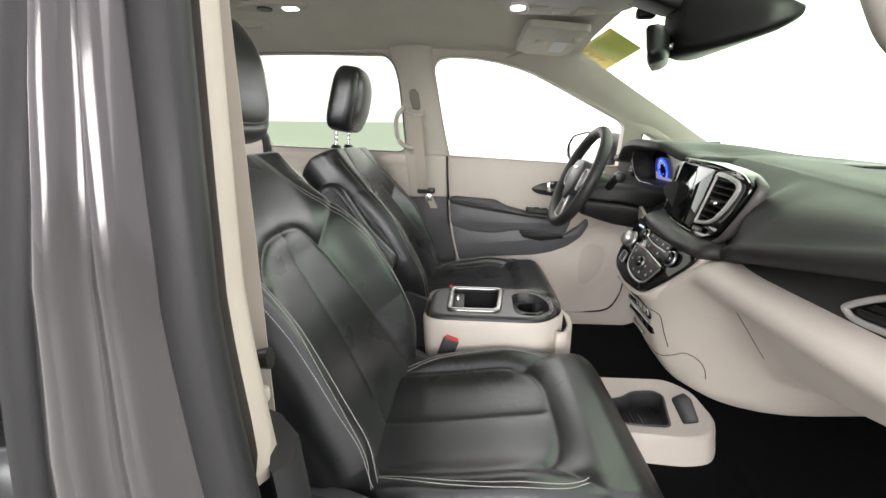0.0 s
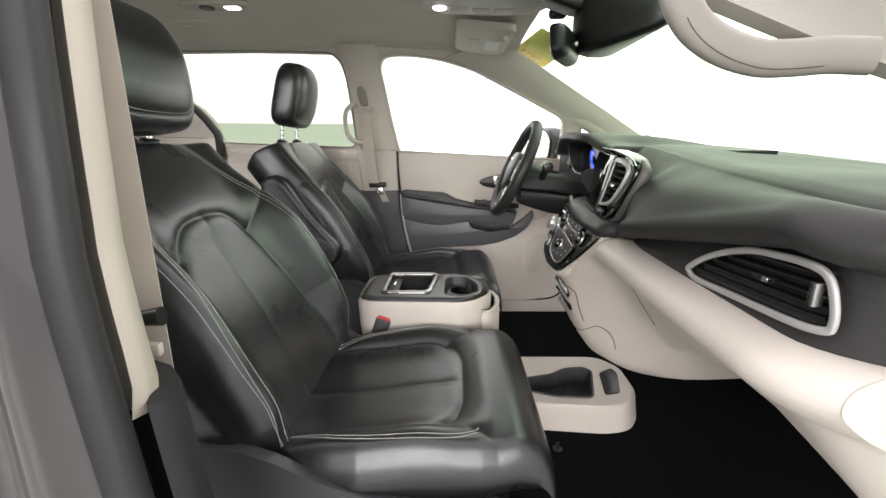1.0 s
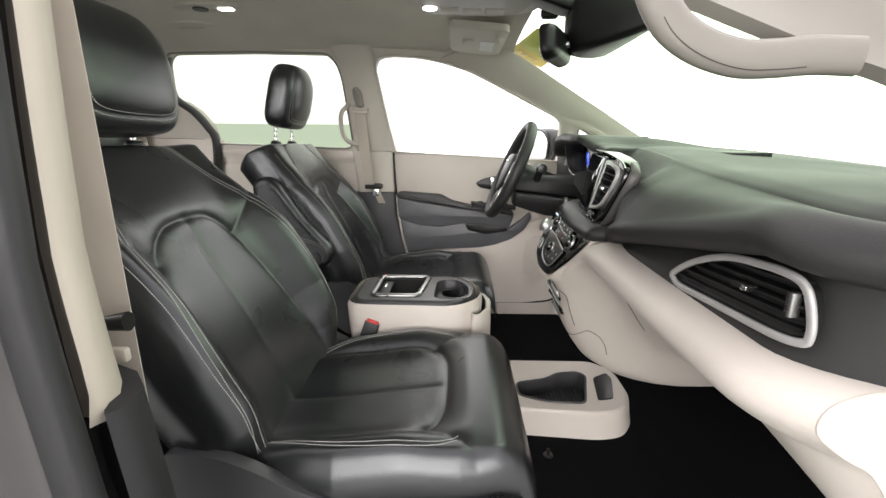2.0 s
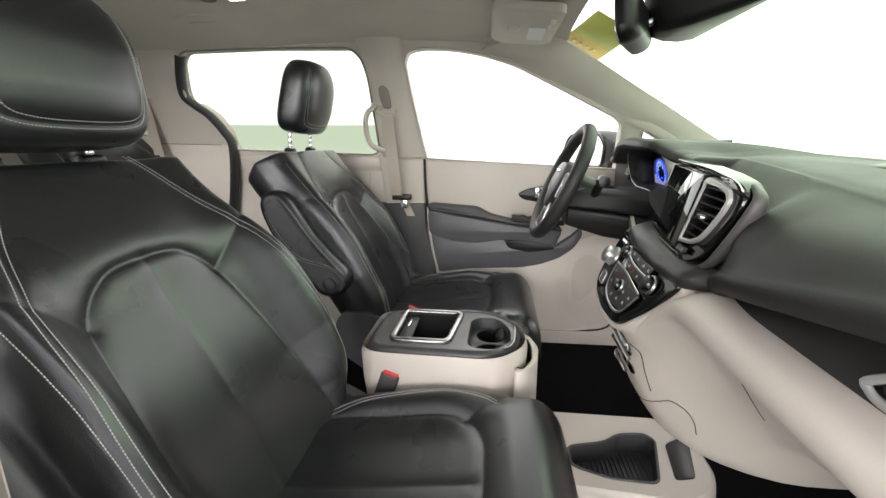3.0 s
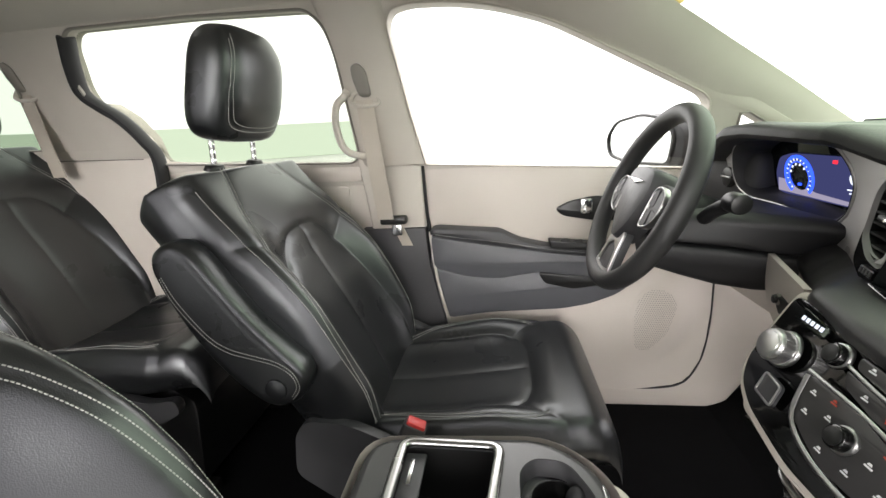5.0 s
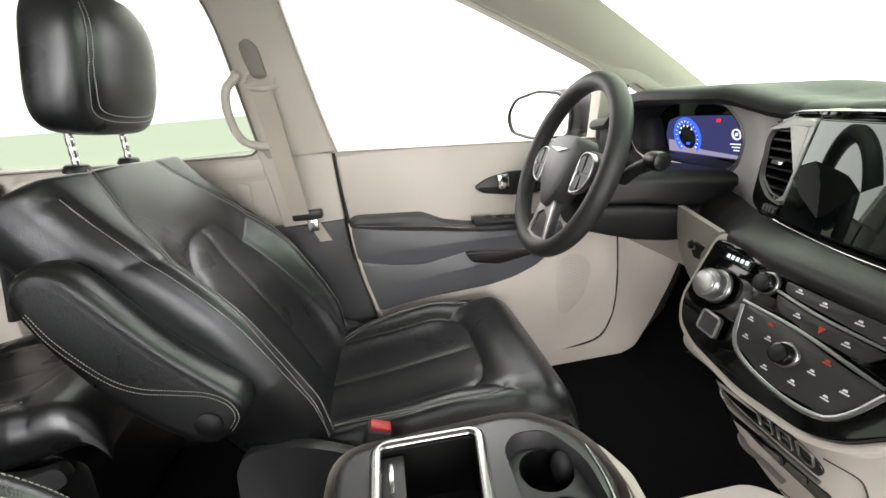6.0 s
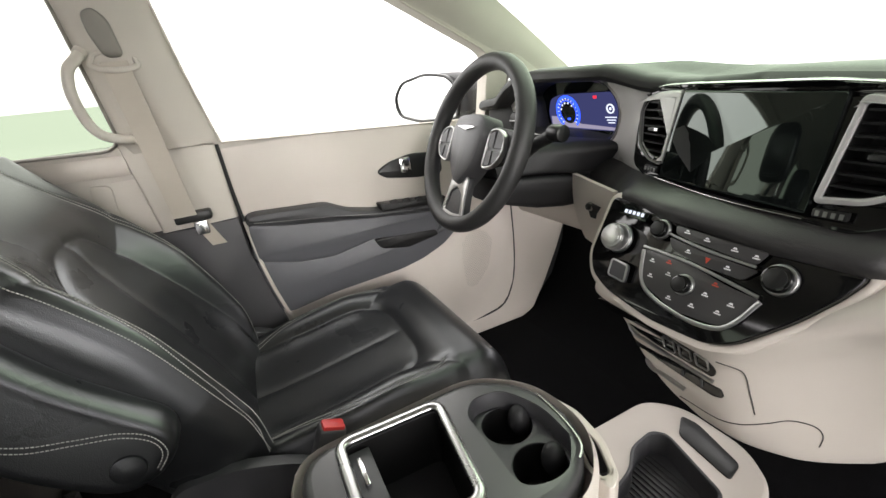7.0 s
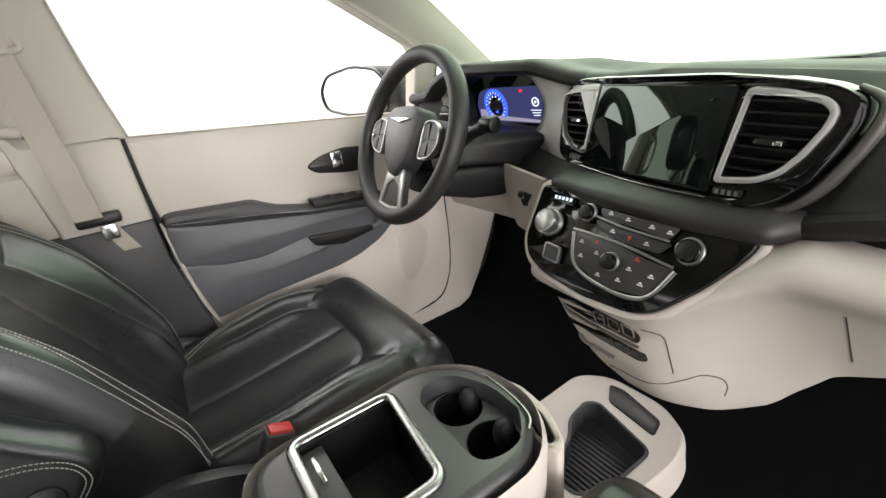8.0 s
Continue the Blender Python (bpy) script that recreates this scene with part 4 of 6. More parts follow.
def air_vent(parent, loop, where, slats, tab, ring_w=0.010, tilt=0.0, wheel=None, label="", tube=None):
    """A vent in a face: where(a, b, d) sets across, height and depth into space."""
    v = new("air_vent")
    v.parent = parent
    if label:
        v["label"] = label
    hole = inset(loop, ring_w)
    deep = scaled(fine(hole), 0.9)
    if tube:
        mid = inset(fine(loop), ring_w * 0.5)
        part("ring", sweep([Vector(where(a, b, 0.0)) for a, b in mid], round_profile(ring_w * 0.62, tube, 14, 2.3), True, (1, 0, 0)), VENT_RING, v, "satin silver ring", 60)
    else:
        part("ring", plate(fine(loop), 0.014, lambda a, b, d: where(a, b, d - 0.004), [fine(hole)], 0.003), VENT_RING, v, "satin silver ring")
    rows = [[where(a, b, 0.0) for a, b in fine(hole)], [where(a, b, 0.045) for a, b in deep]]
    part("duct", loft(rows, True, False), BLACK, v)
    part("duct_back", plate(deep, 0.003, lambda a, b, d: where(a, b, 0.045 + d)), BLACK, v)
    zlo, zhi = min(p[1] for p in hole), max(p[1] for p in hole)
    amid = sum(p[0] for p in hole) / len(hole)
    for i in range(slats):
        z = zlo + (zhi - zlo) * (i + 0.75) / (slats + 0.5)
        line = [(a, z + tilt * (a - amid)) for a in np.linspace(min(p[0] for p in hole), max(p[0] for p in hole), 40)]
        keep = [q for q in line if inside(q, hole)]
        if len(keep) < 3:
            continue
        path = [Vector(where(a, b, 0.012)) for a, b in (keep[0], *keep[3:-3:4], keep[-1])]
        part("slat", sweep(path, [(-0.011, -0.0015), (0.011, -0.0008), (0.011, 0.0008), (-0.011, 0.0015)]), BLACK, v)
    ta, tb = tab
    o = rounded([(ta - 0.016, tb - 0.004), (ta + 0.016, tb - 0.004), (ta + 0.016, tb + 0.004), (ta - 0.016, tb + 0.004)], 0.003)
    t = part("tab", plate(o, 0.012, lambda a, b, d: where(a, b + tilt * (a - ta), d - 0.006), bevel=0.002), BLACK, v, "black vent tab with a silver tip")
    o = rounded([(ta - 0.016, tb - 0.003), (ta - 0.006, tb - 0.003), (ta - 0.006, tb + 0.003), (ta - 0.016, tb + 0.003)], 0.002)
    part("tip", plate(o, 0.006, lambda a, b, d: where(a, b + tilt * (a - ta), d - 0.009), bevel=0.001), CHROME, t, "silver tip")
    if wheel:
        wa, wb, ww, wh = wheel
        o = rounded([(wa - ww, wb - wh), (wa + ww, wb - wh), (wa + ww, wb + wh), (wa - ww, wb + wh)], 0.002)
        w = part("thumbwheel", plate(o, 0.01, lambda a, b, d: where(a, b, d - 0.007), bevel=0.0015), SATIN, v, "ribbed silver thumbwheel")
        for i in range(4):
            c = -0.75 + 0.5 * i
            p = (wa + c * ww, wb) if ww > wh else (wa, wb + c * wh)
            part("rib", plate([(p[0] - 0.001, p[1] - 0.003), (p[0] + 0.001, p[1] - 0.003), (p[0] + 0.001, p[1] + 0.003), (p[0] - 0.001, p[1] + 0.003)], 0.002, lambda a, b, d: where(a, b, d - 0.009)), BLACK, w)
    return v


def inside(p, loop):
    a, b = p
    hit = False
    n = len(loop)
    for i in range(n):
        (a0, b0), (a1, b1) = loop[i], loop[(i + 1) % n]
        if (b0 > b) != (b1 > b) and a < a0 + (a1 - a0) * (b - b0) / (b1 - b0):
            hit = not hit
    return hit


def stack(parent):
    """Centre stack: glossy bezel with screen and two vents, and the control board."""
    def on_face(off):
        return lambda a, b, d: (face_x(a, b) - off + d, a, b)

    def bent(outline, thick, off, material, name, holes=(), label="", owner=None, bevel=0.003):
        bm = plate(fine(outline), thick, on_face(off), [fine(h) for h in holes], bevel)
        return part(name, bm, material, owner or parent, label)
    bezel = rounded([(0.136, 1.190), (0.120, 1.203), (0.049, 1.210), (-0.153, 1.207), (-0.255, 1.197), (-0.305, 1.187), (-0.331, 1.172), (-0.335, 1.150), (-0.323, 1.115), (-0.302, 1.074), (-0.280, 1.052), (-0.240, 1.034), (-0.181, 1.029), (-0.049, 1.040), (0.087, 1.047), (0.140, 1.066), (0.150, 1.143)], 0.018)
    vent_l = rounded([(0.036, 1.199), (0.087, 1.198), (0.126, 1.190), (0.140, 1.166), (0.122, 1.104), (0.087, 1.083), (0.046, 1.078)], 0.012)
    vent_r = rounded([(-0.213, 1.190), (-0.261, 1.184), (-0.298, 1.175), (-0.312, 1.161), (-0.308, 1.140), (-0.291, 1.106), (-0.273, 1.083), (-0.247, 1.071), (-0.197, 1.066)], 0.010)
    screen = rounded([(0.030, 1.199), (-0.200, 1.192), (-0.194, 1.052), (0.044, 1.060)], 0.004)
    bent(bezel, 0.034, 0.024, PIANO, "bezel", [inset(vent_l, 0.006), inset(vent_r, 0.006)], "glossy black bezel", bevel=0.006)
    part("screen", plate(screen, 0.014, lambda a, b, d: (0.5835 + 0.155 * (a + 0.20) + 0.25 * (b - 1.13) - 0.0315 + d, a, b), bevel=0.001), SCREEN, parent, "dark glossy touch screen")
    top = flat_curve([(0.124, 1.199), (0.104, 1.205), (0.05, 1.209), (-0.153, 1.206), (-0.255, 1.196), (-0.300, 1.187), (-0.324, 1.174)], 8)
    part("bezel_line", sweep([Vector(on_face(0.0225)(a, b, 0)) for a, b in top], round_profile(0.0012, 0.0022, 8), up=(1, 0, 0)), FRAME, parent, "thin chrome line over the screen")
    low = flat_curve([(0.06, 1.056), (-0.07, 1.048), (-0.192, 1.045)], 8)
    part("bezel_line", sweep([Vector(on_face(0.0255)(a, b, 0)) for a, b in low], round_profile(0.0014, 0.002, 8), up=(1, 0, 0)), FRAME, parent, "thin chrome line under the screen")
    wing = flat_curve([(-0.318, 1.184), (-0.342, 1.168), (-0.345, 1.146), (-0.334, 1.110), (-0.312, 1.068), (-0.288, 1.043), (-0.250, 1.027)], 8)
    part("bezel_wing", sweep([Vector(on_face(0.006)(a, b, 0)) for a, b in wing], round_profile(0.009, 0.016, 12), up=(1, 0, 0), scale=lambda t: 0.35 + 0.65 * math.sin(math.pi * t)), BAND, parent, "satin grey wing along the bezel", 60)
    air_vent(parent, vent_l, on_face(0.027), 7, (0.088, 1.136), 0.009, 0.0)
    air_vent(parent, vent_r, on_face(0.027), 7, (-0.252, 1.123), 0.008, 0.05)
    for a, b in ((0.075, 1.068), (-0.219, 1.056)):
        w = bent(rounded([(a - 0.018, b - 0.005), (a + 0.018, b - 0.005), (a + 0.018, b + 0.005), (a - 0.018, b + 0.005)], 0.002), 0.006, 0.029, BLACK, "thumbwheel", bevel=0.001, label="ribbed vent thumbwheel")
        for i in range(4):
            c = a - 0.012 + 0.008 * i
            part("rib", plate([(c - 0.002, b - 0.003), (c + 0.002, b - 0.003), (c + 0.002, b + 0.003), (c - 0.002, b + 0.003)], 0.002, on_face(0.0305)), SATIN, w)
    # control board leaning back under the screen
    p0, p1 = Vector((0.452, 0, 0.862)), Vector((0.535, 0, 1.030))
    up = (p1 - p0).normalized()
    out = Vector((-up.z, 0, up.x))

    def board(off):
        return lambda a, b, d: tuple(p0 + up * b + out * (off - d) + Vector((0.30 * (a - CENTRE) ** 2, a, 0)))
    panel = rounded([(0.100, 0.178), (0.108, 0.066), (0.088, 0.032), (0.045, 0.014), (-0.055, 0.0), (-0.145, 0.002), (-0.178, 0.016), (-0.230, 0.072), (-0.262, 0.118), (-0.277, 0.150), (-0.172, 0.153), (-0.008, 0.165), (0.03, 0.174)], 0.016)
    cp = part("control_panel", plate(fine(panel), 0.02, board(0.012), bevel=0.004), PIANO, parent, "glossy black control panel with knobs and buttons")
    grown = inset(panel, -0.011)
    part("rim", plate(fine(grown), 0.05, board(0.007), [fine(panel)], 0.004), BEIGE, parent, "pale beige rim round the controls")
    lowp = rounded([(-0.006, 0.106), (-0.024, 0.052), (-0.088, 0.030), (-0.158, 0.034), (-0.192, 0.086), (-0.150, 0.090), (-0.088, 0.104), (-0.045, 0.107)], 0.010)
    lp = part("button_panel", plate(fine(lowp), 0.003, board(0.0155), bevel=0.001), BUTTONS, cp, "dark climate button panel")
    midp = rounded([(-0.040, 0.136), (-0.052, 0.118), (-0.095, 0.108), (-0.160, 0.104), (-0.175, 0.122), (-0.10, 0.128)], 0.006)
    mp = part("button_panel", plate(fine(midp), 0.003, board(0.0155), bevel=0.001), BUTTONS, cp, "dark middle button panel")
    topp = rounded([(-0.044, 0.156), (-0.048, 0.142), (-0.10, 0.136), (-0.168, 0.128), (-0.178, 0.148)], 0.006)
    tp = part("button_panel", plate(fine(topp), 0.003, board(0.0155), bevel=0.001), BUTTONS, cp, "dark upper button panel")

    def ribbon(points, r, owner, label="satin silver strip"):
        line = [Vector(board(0.0165)(a, b, 0)) for a, b in flat_curve(points, 6)]
        return part("silver_strip", sweep(line, round_profile(r, 0.0015, 8), up=tuple(out)), SATIN, owner, label)
    ribbon([(-0.040, 0.140), (-0.10, 0.131), (-0.170, 0.126)], 0.0022, cp)
    ribbon([(-0.004, 0.109), (-0.088, 0.106), (-0.186, 0.089)], 0.0025, cp)
    ribbon([(-0.006, 0.104), (-0.026, 0.050), (-0.088, 0.028), (-0.158, 0.032), (-0.190, 0.084)], 0.0034, cp)

    def board_pose(a, b, off=0.012):
        return Matrix.Translation(Vector(board(off)(a, b, 0))) @ out.to_track_quat("Z", "Y").to_matrix().to_4x4()

    def knob(a, b, r, h, material, name, label):
        m = board_pose(a, b)
        k = part(name, cyl(r, h, (0, 0, h / 2), "z", 40, r * 0.9, 0.002, m=m), material, cp, label)
        part("collar", cyl(r * 1.16, 0.006, (0, 0, 0.003), "z", 40, r * 1.08, 0.001, m=m), SATIN, k, "silver collar")
        part("cap", cyl(r * 0.72, 0.002, (0, 0, h + 0.0005), "z", 32, bevel=0.0005, m=m), BRUSHED if material == BRUSHED else BLACK, k)
        return k
    k = knob(0.052, 0.108, 0.0235, 0.026, BRUSHED, "shifter_knob", "round ribbed silver gear selector knob")
    m = board_pose(0.052, 0.108)
    bm = bmesh.new()
    for i in range(36):
        t = 2 * math.pi * i / 36
        box((0.0016, 0.0016, 0.018), (0, 0, 0), 0, bm=bm, m=m @ Matrix.Translation((0.0226 * math.cos(t), 0.0226 * math.sin(t), 0.012)))
    part("knurling", bm, BRUSHED, k)["kind"] = "stuff"
    knob(-0.022, 0.143, 0.0145, 0.015, PIANO, "volume_knob", "black rotary knob with a silver collar")
    knob(-0.199, 0.118, 0.0185, 0.016, PIANO, "tuning_knob", "black rotary knob with a silver collar")
    k = knob(-0.089, 0.072, 0.0145, 0.016, PIANO, "fan_knob", "black rotary knob with a silver collar")
    # small display and buttons of the gear selector
    o = rounded([(0.072, 0.170), (0.010, 0.162), (0.012, 0.146), (0.075, 0.150)], 0.006)
    part("gear_display", plate(o, 0.003, board(0.0145), bevel=0.001), SCREEN, cp, "dark gear display")
    for i in range(5):
        part("gear_letter", plate([(0.060 - 0.009 * i, 0.154), (0.055 - 0.009 * i, 0.154), (0.055 - 0.009 * i, 0.160), (0.060 - 0.009 * i, 0.160)], 0.001, board(0.0155)), ICON, cp)
    o = rounded([(0.048, 0.072), (0.010, 0.070), (0.006, 0.038), (0.046, 0.040)], 0.007)
    b = part("brake_button", plate(o, 0.006, board(0.018), bevel=0.002), DARK, cp, "dark square parking brake button")
    part("silver_edge", plate(o, 0.003, board(0.0195), [inset(o, 0.003)], 0.0005), SATIN, b)
    # printed marks, as short bars
    marks = [(tp, (-0.066, 0.148), WHITE), (tp, (-0.098, 0.144), WHITE), (tp, (-0.138, 0.140), WHITE), (tp, (-0.166, 0.137), WHITE), (mp, (-0.078, 0.120), WHITE), (mp, (-0.138, 0.113), WHITE), (lp, (-0.028, 0.090), WHITE), (lp, (-0.056, 0.096), AMBER), (lp, (-0.034, 0.066), WHITE), (lp, (-0.062, 0.078), WHITE), (lp, (-0.076, 0.044), WHITE), (lp, (-0.112, 0.046), WHITE), (lp, (-0.124, 0.068), WHITE), (lp, (-0.132, 0.086), AMBER), (lp, (-0.160, 0.066), WHITE), (lp, (-0.148, 0.050), WHITE)]
    for owner, (a, b), material in marks:
        part("mark", plate([(a - 0.0046, b - 0.0010), (a + 0.0046, b - 0.0010), (a + 0.0046, b + 0.0008), (a - 0.0046, b + 0.0008)], 0.0006, board(0.0164)), material, owner)
        part("mark", plate([(a - 0.0024, b + 0.0020), (a + 0.0032, b + 0.0020), (a + 0.0020, b + 0.0046), (a - 0.0012, b + 0.0046)], 0.0006, board(0.0164)), material, owner)
    part("hazard_mark", plate([(-0.105, 0.121), (-0.113, 0.1205), (-0.1085, 0.112)][::-1], 0.0006, board(0.0164)), AMBER, mp, "red hazard triangle")
    # two open slots with sockets under the board
    front = lambda off: (lambda a, b, d: (panel_x(a, b) - off + d, a, b))
    sl = rounded([(0.085, 0.836), (0.060, 0.842), (-0.057, 0.824), (-0.123, 0.811), (-0.140, 0.797), (-0.137, 0.781), (-0.034, 0.788), (0.063, 0.809)], 0.008)
    s = part("media_slot", plate(fine(sl), 0.010, front(0.003), bevel=0.001), PIANO, parent, "black media slot with sockets")
    edge = [Vector(front(0.004)(a, b, 0)) for a, b in flat_curve([(0.048, 0.800), (-0.026, 0.784), (-0.093, 0.777), (-0.138, 0.775)], 6)]
    part("slot_edge", sweep(edge, round_profile(0.003, 0.004, 10), up=(1, 0, 0)), SATIN, s, "silver slot edge")
    for a in (-0.062, -0.091, -0.119):
        o = rounded([(a + 0.012, 0.817), (a - 0.010, 0.814 + 0.1 * (a + 0.09)), (a - 0.012, 0.790), (a + 0.010, 0.792)], 0.005)
        part("socket", plate(o, 0.004, front(0.006), [inset(o, 0.0016)], 0.0004), SATIN, s, "silver-rimmed socket")
    sl = rounded([(0.043, 0.799), (-0.032, 0.779), (-0.104, 0.768), (-0.149, 0.764), (-0.152, 0.747), (-0.137, 0.742), (-0.058, 0.752), (0.021, 0.770)], 0.006)
    s = part("lower_slot", plate(fine(sl), 0.010, front(0.003), bevel=0.001), PIANO, parent, "black lower slot")
    for a in (-0.085, -0.118):
        part("divider", plate([(a, 0.767), (a - 0.003, 0.767), (a - 0.003, 0.751), (a, 0.751)], 0.003, front(0.005)), DARK, s)
    line = [Vector(front(0.005)(a, b, 0)) for a, b in flat_curve([(-0.011, 0.735), (-0.050, 0.726), (-0.087, 0.719)], 6)]
    part("drawer_pull", sweep(line, round_profile(0.0032, 0.005, 10), up=(1, 0, 0)), SATIN, parent, "thin silver drawer pull")
    line = [Vector(front(0.0003)(a, b, 0)) for a, b in flat_curve([(-0.140, 0.816), (-0.164, 0.815), (-0.175, 0.805), (-0.182, 0.767), (-0.185, 0.728)], 6)]
    part("drawer_joint", sweep(line, round_profile(0.0009, 0.0012, 6), up=(1, 0, 0)), JOINT, parent, "dark joint round the drawer")
    line = [Vector(front(0.0003)(a, b, 0)) for a, b in flat_curve([(-0.067, 0.680), (-0.092, 0.680), (-0.127, 0.680), (-0.165, 0.691), (-0.196, 0.711), (-0.219, 0.728), (-0.240, 0.722), (-0.247, 0.700), (-0.243, 0.67)], 6)]
    part("flap_joint", sweep(line, round_profile(0.0009, 0.0012, 6), up=(1, 0, 0)), JOINT, parent, "dark joint of a rounded flap")


stack(dash)


def cluster(parent):
    ring = rounded([(0.560, 1.205), (0.572, 1.150), (0.562, 1.115), (0.52, 1.096), (0.40, 1.097), (0.33, 1.086), (0.27, 1.079), (0.228, 1.108), (0.206, 1.16), (0.211, 1.19), (0.236, 1.224), (0.30, 1.238), (0.40, 1.245), (0.50, 1.234)], 0.026)
    cx, cz = 0.388, 1.162
    fx = lambda z: 0.655 - 0.25 * (z - 1.20)
    inner = [(cx + (a - cx) * 0.93, cz + (b - cz) * 0.88) for a, b in ring]
    rows = [[(fx(b) + 0.24, cx + (a - cx) * 1.05, cz + (b - cz) * 1.05) for a, b in ring], [(fx(b) + 0.03, cx + (a - cx) * 1.03, cz + (b - cz) * 1.03) for a, b in ring], [(fx(b), a, b) for a, b in ring], [(fx(b) - 0.006, (a + c) / 2, (b + d) / 2) for (a, b), (c, d) in zip(ring, inner)], [(fx(b) + 0.002, a, b) for a, b in inner], [(fx(b) + 0.070, cx + (a - cx) * 0.885, cz + (b - cz) * 0.855) for a, b in ring]]
    sur = rounded([(0.615, 1.20), (0.605, 1.10), (0.50, 1.068), (0.30, 1.045), (0.200, 1.012), (0.150, 1.018), (0.120, 1.08), (0.108, 1.212), (0.144, 1.222), (0.195, 1.240), (0.22, 1.250), (0.30, 1.254), (0.42, 1.258), (0.50, 1.252), (0.56, 1.234)], 0.012)
    # cove between the instruments and the middle vents, sweeping out to the rolled trim below
    edge = [(1.040, 0.250), (1.080, 0.262), (1.108, 0.232), (1.14, 0.214), (1.16, 0.208), (1.19, 0.212), (1.224, 0.238), (1.24, 0.262)]
    cove = []
    for z0 in np.linspace(1.040, 1.245, 22):
        row = []
        for u in np.linspace(0, 1, 9):
            y = lerp_table(edge, z0) * (1 - u) + 0.128 * u
            z = min(z0, lerp_table(HOOD, y) - 0.004 - 0.0001 * (1.25 - z0))
            x = fx(z) - 0.004 + u * (face_x(0.135, z) - 0.012 - fx(z)) - 0.006 * math.sin(math.pi * u)
            c = smooth01(1.135, 1.045, z)
            row.append((x * (1 - c) + (lerp_table(ROLL_TOP_X, y) + 0.003) * c, y, z))
        cove.append(row)
    bm = sheet(cove, 0.004)
    part("instrument_surround", plate(fine(sur, 0.02), 0.03, lambda a, b, d: (fx(b) + 0.004 - 0.05 * max(0, 0.20 - a) - 2.6 * max(0, b - 1.242) + d, a, b), [[(cx + (a - cx) * 0.985, cz + (b - cz) * 0.985) for a, b in ring]], 0.006, bm), SURROUND, parent, "satin grey surround of the instruments")
    c = part("instrument_hood", loft(rows, True, False), DARK_SOFT, parent, "hooded instruments lit blue")
    part("bezel_trim", sweep([Vector((fx(b) - 0.003, (3 * a + c) / 4, (3 * b + d) / 4)) for (a, b), (c, d) in zip(ring, inner)], round_profile(0.0022, 0.0035, 8), True, (1, 0, 0)), VENT_RING, c, "satin silver trim line")
    face = [(cx + (a - cx) * 0.90, cz + (b - cz) * 0.87) for a, b in ring]
    deep = 0.066
    on = lambda off: (lambda a, b, d: (fx(b) + deep - off + d, a, b))
    along = lambda y: 0.388 + (y - 0.388) * 1.12
    part("dial_face", plate(face, 0.004, on(0.0)), SCREEN, c, "dark dial face")
    part("display", plate(rounded([(along(y), z) for y, z in [(0.508, 1.150), (0.490, 1.186), (0.455, 1.196), (0.30, 1.196), (0.262, 1.186), (0.268, 1.130), (0.292, 1.104), (0.505, 1.106)]], 0.012), 0.002, on(0.003)), LILAC, c, "lit lilac driver display")
    part("display", plate([(along(y), z) for y, z in [(0.498, 1.140), (0.502, 1.112), (0.300, 1.106), (0.292, 1.112), (0.40, 1.120), (0.47, 1.138)]], 0.002, on(0.0055)), PALE, c, "pale lower strip of the display")
    gy, gz = 0.442, 1.150
    spot = lambda y, z: Vector((fx(z) + deep - 0.007, y, z))
    for r, wide in ((0.040, 0.0034), (0.030, 0.0009)):
        arc = [spot(gy + r * math.cos(t), gz + r * math.sin(t)) for t in np.linspace(-0.9, math.pi + 0.9, 30)]
        part("gauge_ring", sweep(arc, [(-wide, -0.001), (wide, -0.001), (wide, 0.001), (-wide, 0.001)], False, (1, 0, 0)), BLUE, c, "blue lit gauge ring")
    for t in np.linspace(-0.8, math.pi + 0.8, 17):
        line = [spot(gy + r * math.cos(t), gz + r * math.sin(t)) for r in (0.032, 0.037)]
        part("tick", sweep(line, [(-0.0006, -0.001), (0.0006, -0.001), (0.0006, 0.001), (-0.0006, 0.001)], False, (1, 0, 0)), ICON, c)
    for t in (0.35, 0.85, 1.35, 1.85, 2.4):
        part("dial_mark", box((0.001, 0.0035, 0.0045), tuple(spot(gy + 0.0245 * math.cos(t), gz + 0.0245 * math.sin(t))), 0), ICON, c)
    part("dial", plate([(gy + 0.029 * math.cos(t), gz + 0.029 * math.sin(t)) for t in np.linspace(0, 2 * math.pi, 28, endpoint=False)], 0.001, on(0.0058)), SCREEN, c)
    part("dial_lamp", box((0.001, 0.010, 0.005), tuple(spot(gy, gz - 0.017)), 0), BLUE, c, "small blue dial lamp")
    part("warning_lamp", box((0.002, 0.009, 0.006), tuple(spot(0.340, 1.186)), 0), RED_LIGHT, c, "red warning lamp")
    arc = [spot(0.298 + 0.010 * math.cos(t), 1.158 + 0.010 * math.sin(t)) for t in np.linspace(0, 2 * math.pi, 20, endpoint=False)]
    part("icon_ring", sweep(arc, [(-0.0014, -0.001), (0.0014, -0.001), (0.0014, 0.001), (-0.0014, 0.001)], True, (1, 0, 0)), ICON, c)
    part("icon", box((0.001, 0.006, 0.006), tuple(spot(0.298, 1.158)), 0), ICON, c)
    for i in range(3):
        part("text_bar", box((0.001, 0.034 - 0.007 * i, 0.0022), tuple(spot(0.300, 1.138 - 0.0065 * i)), 0), ICON, c)
    # dashboard end beside the door, with a small round vent
    end = part("side_pad", box((0.20, 0.205, 0.20), (0.765, 0.645, 1.105), 0.03, 4, Matrix.Rotation(radians(12), 4, "Z")), DARK_SOFT, parent, "dark dashboard end beside the door")
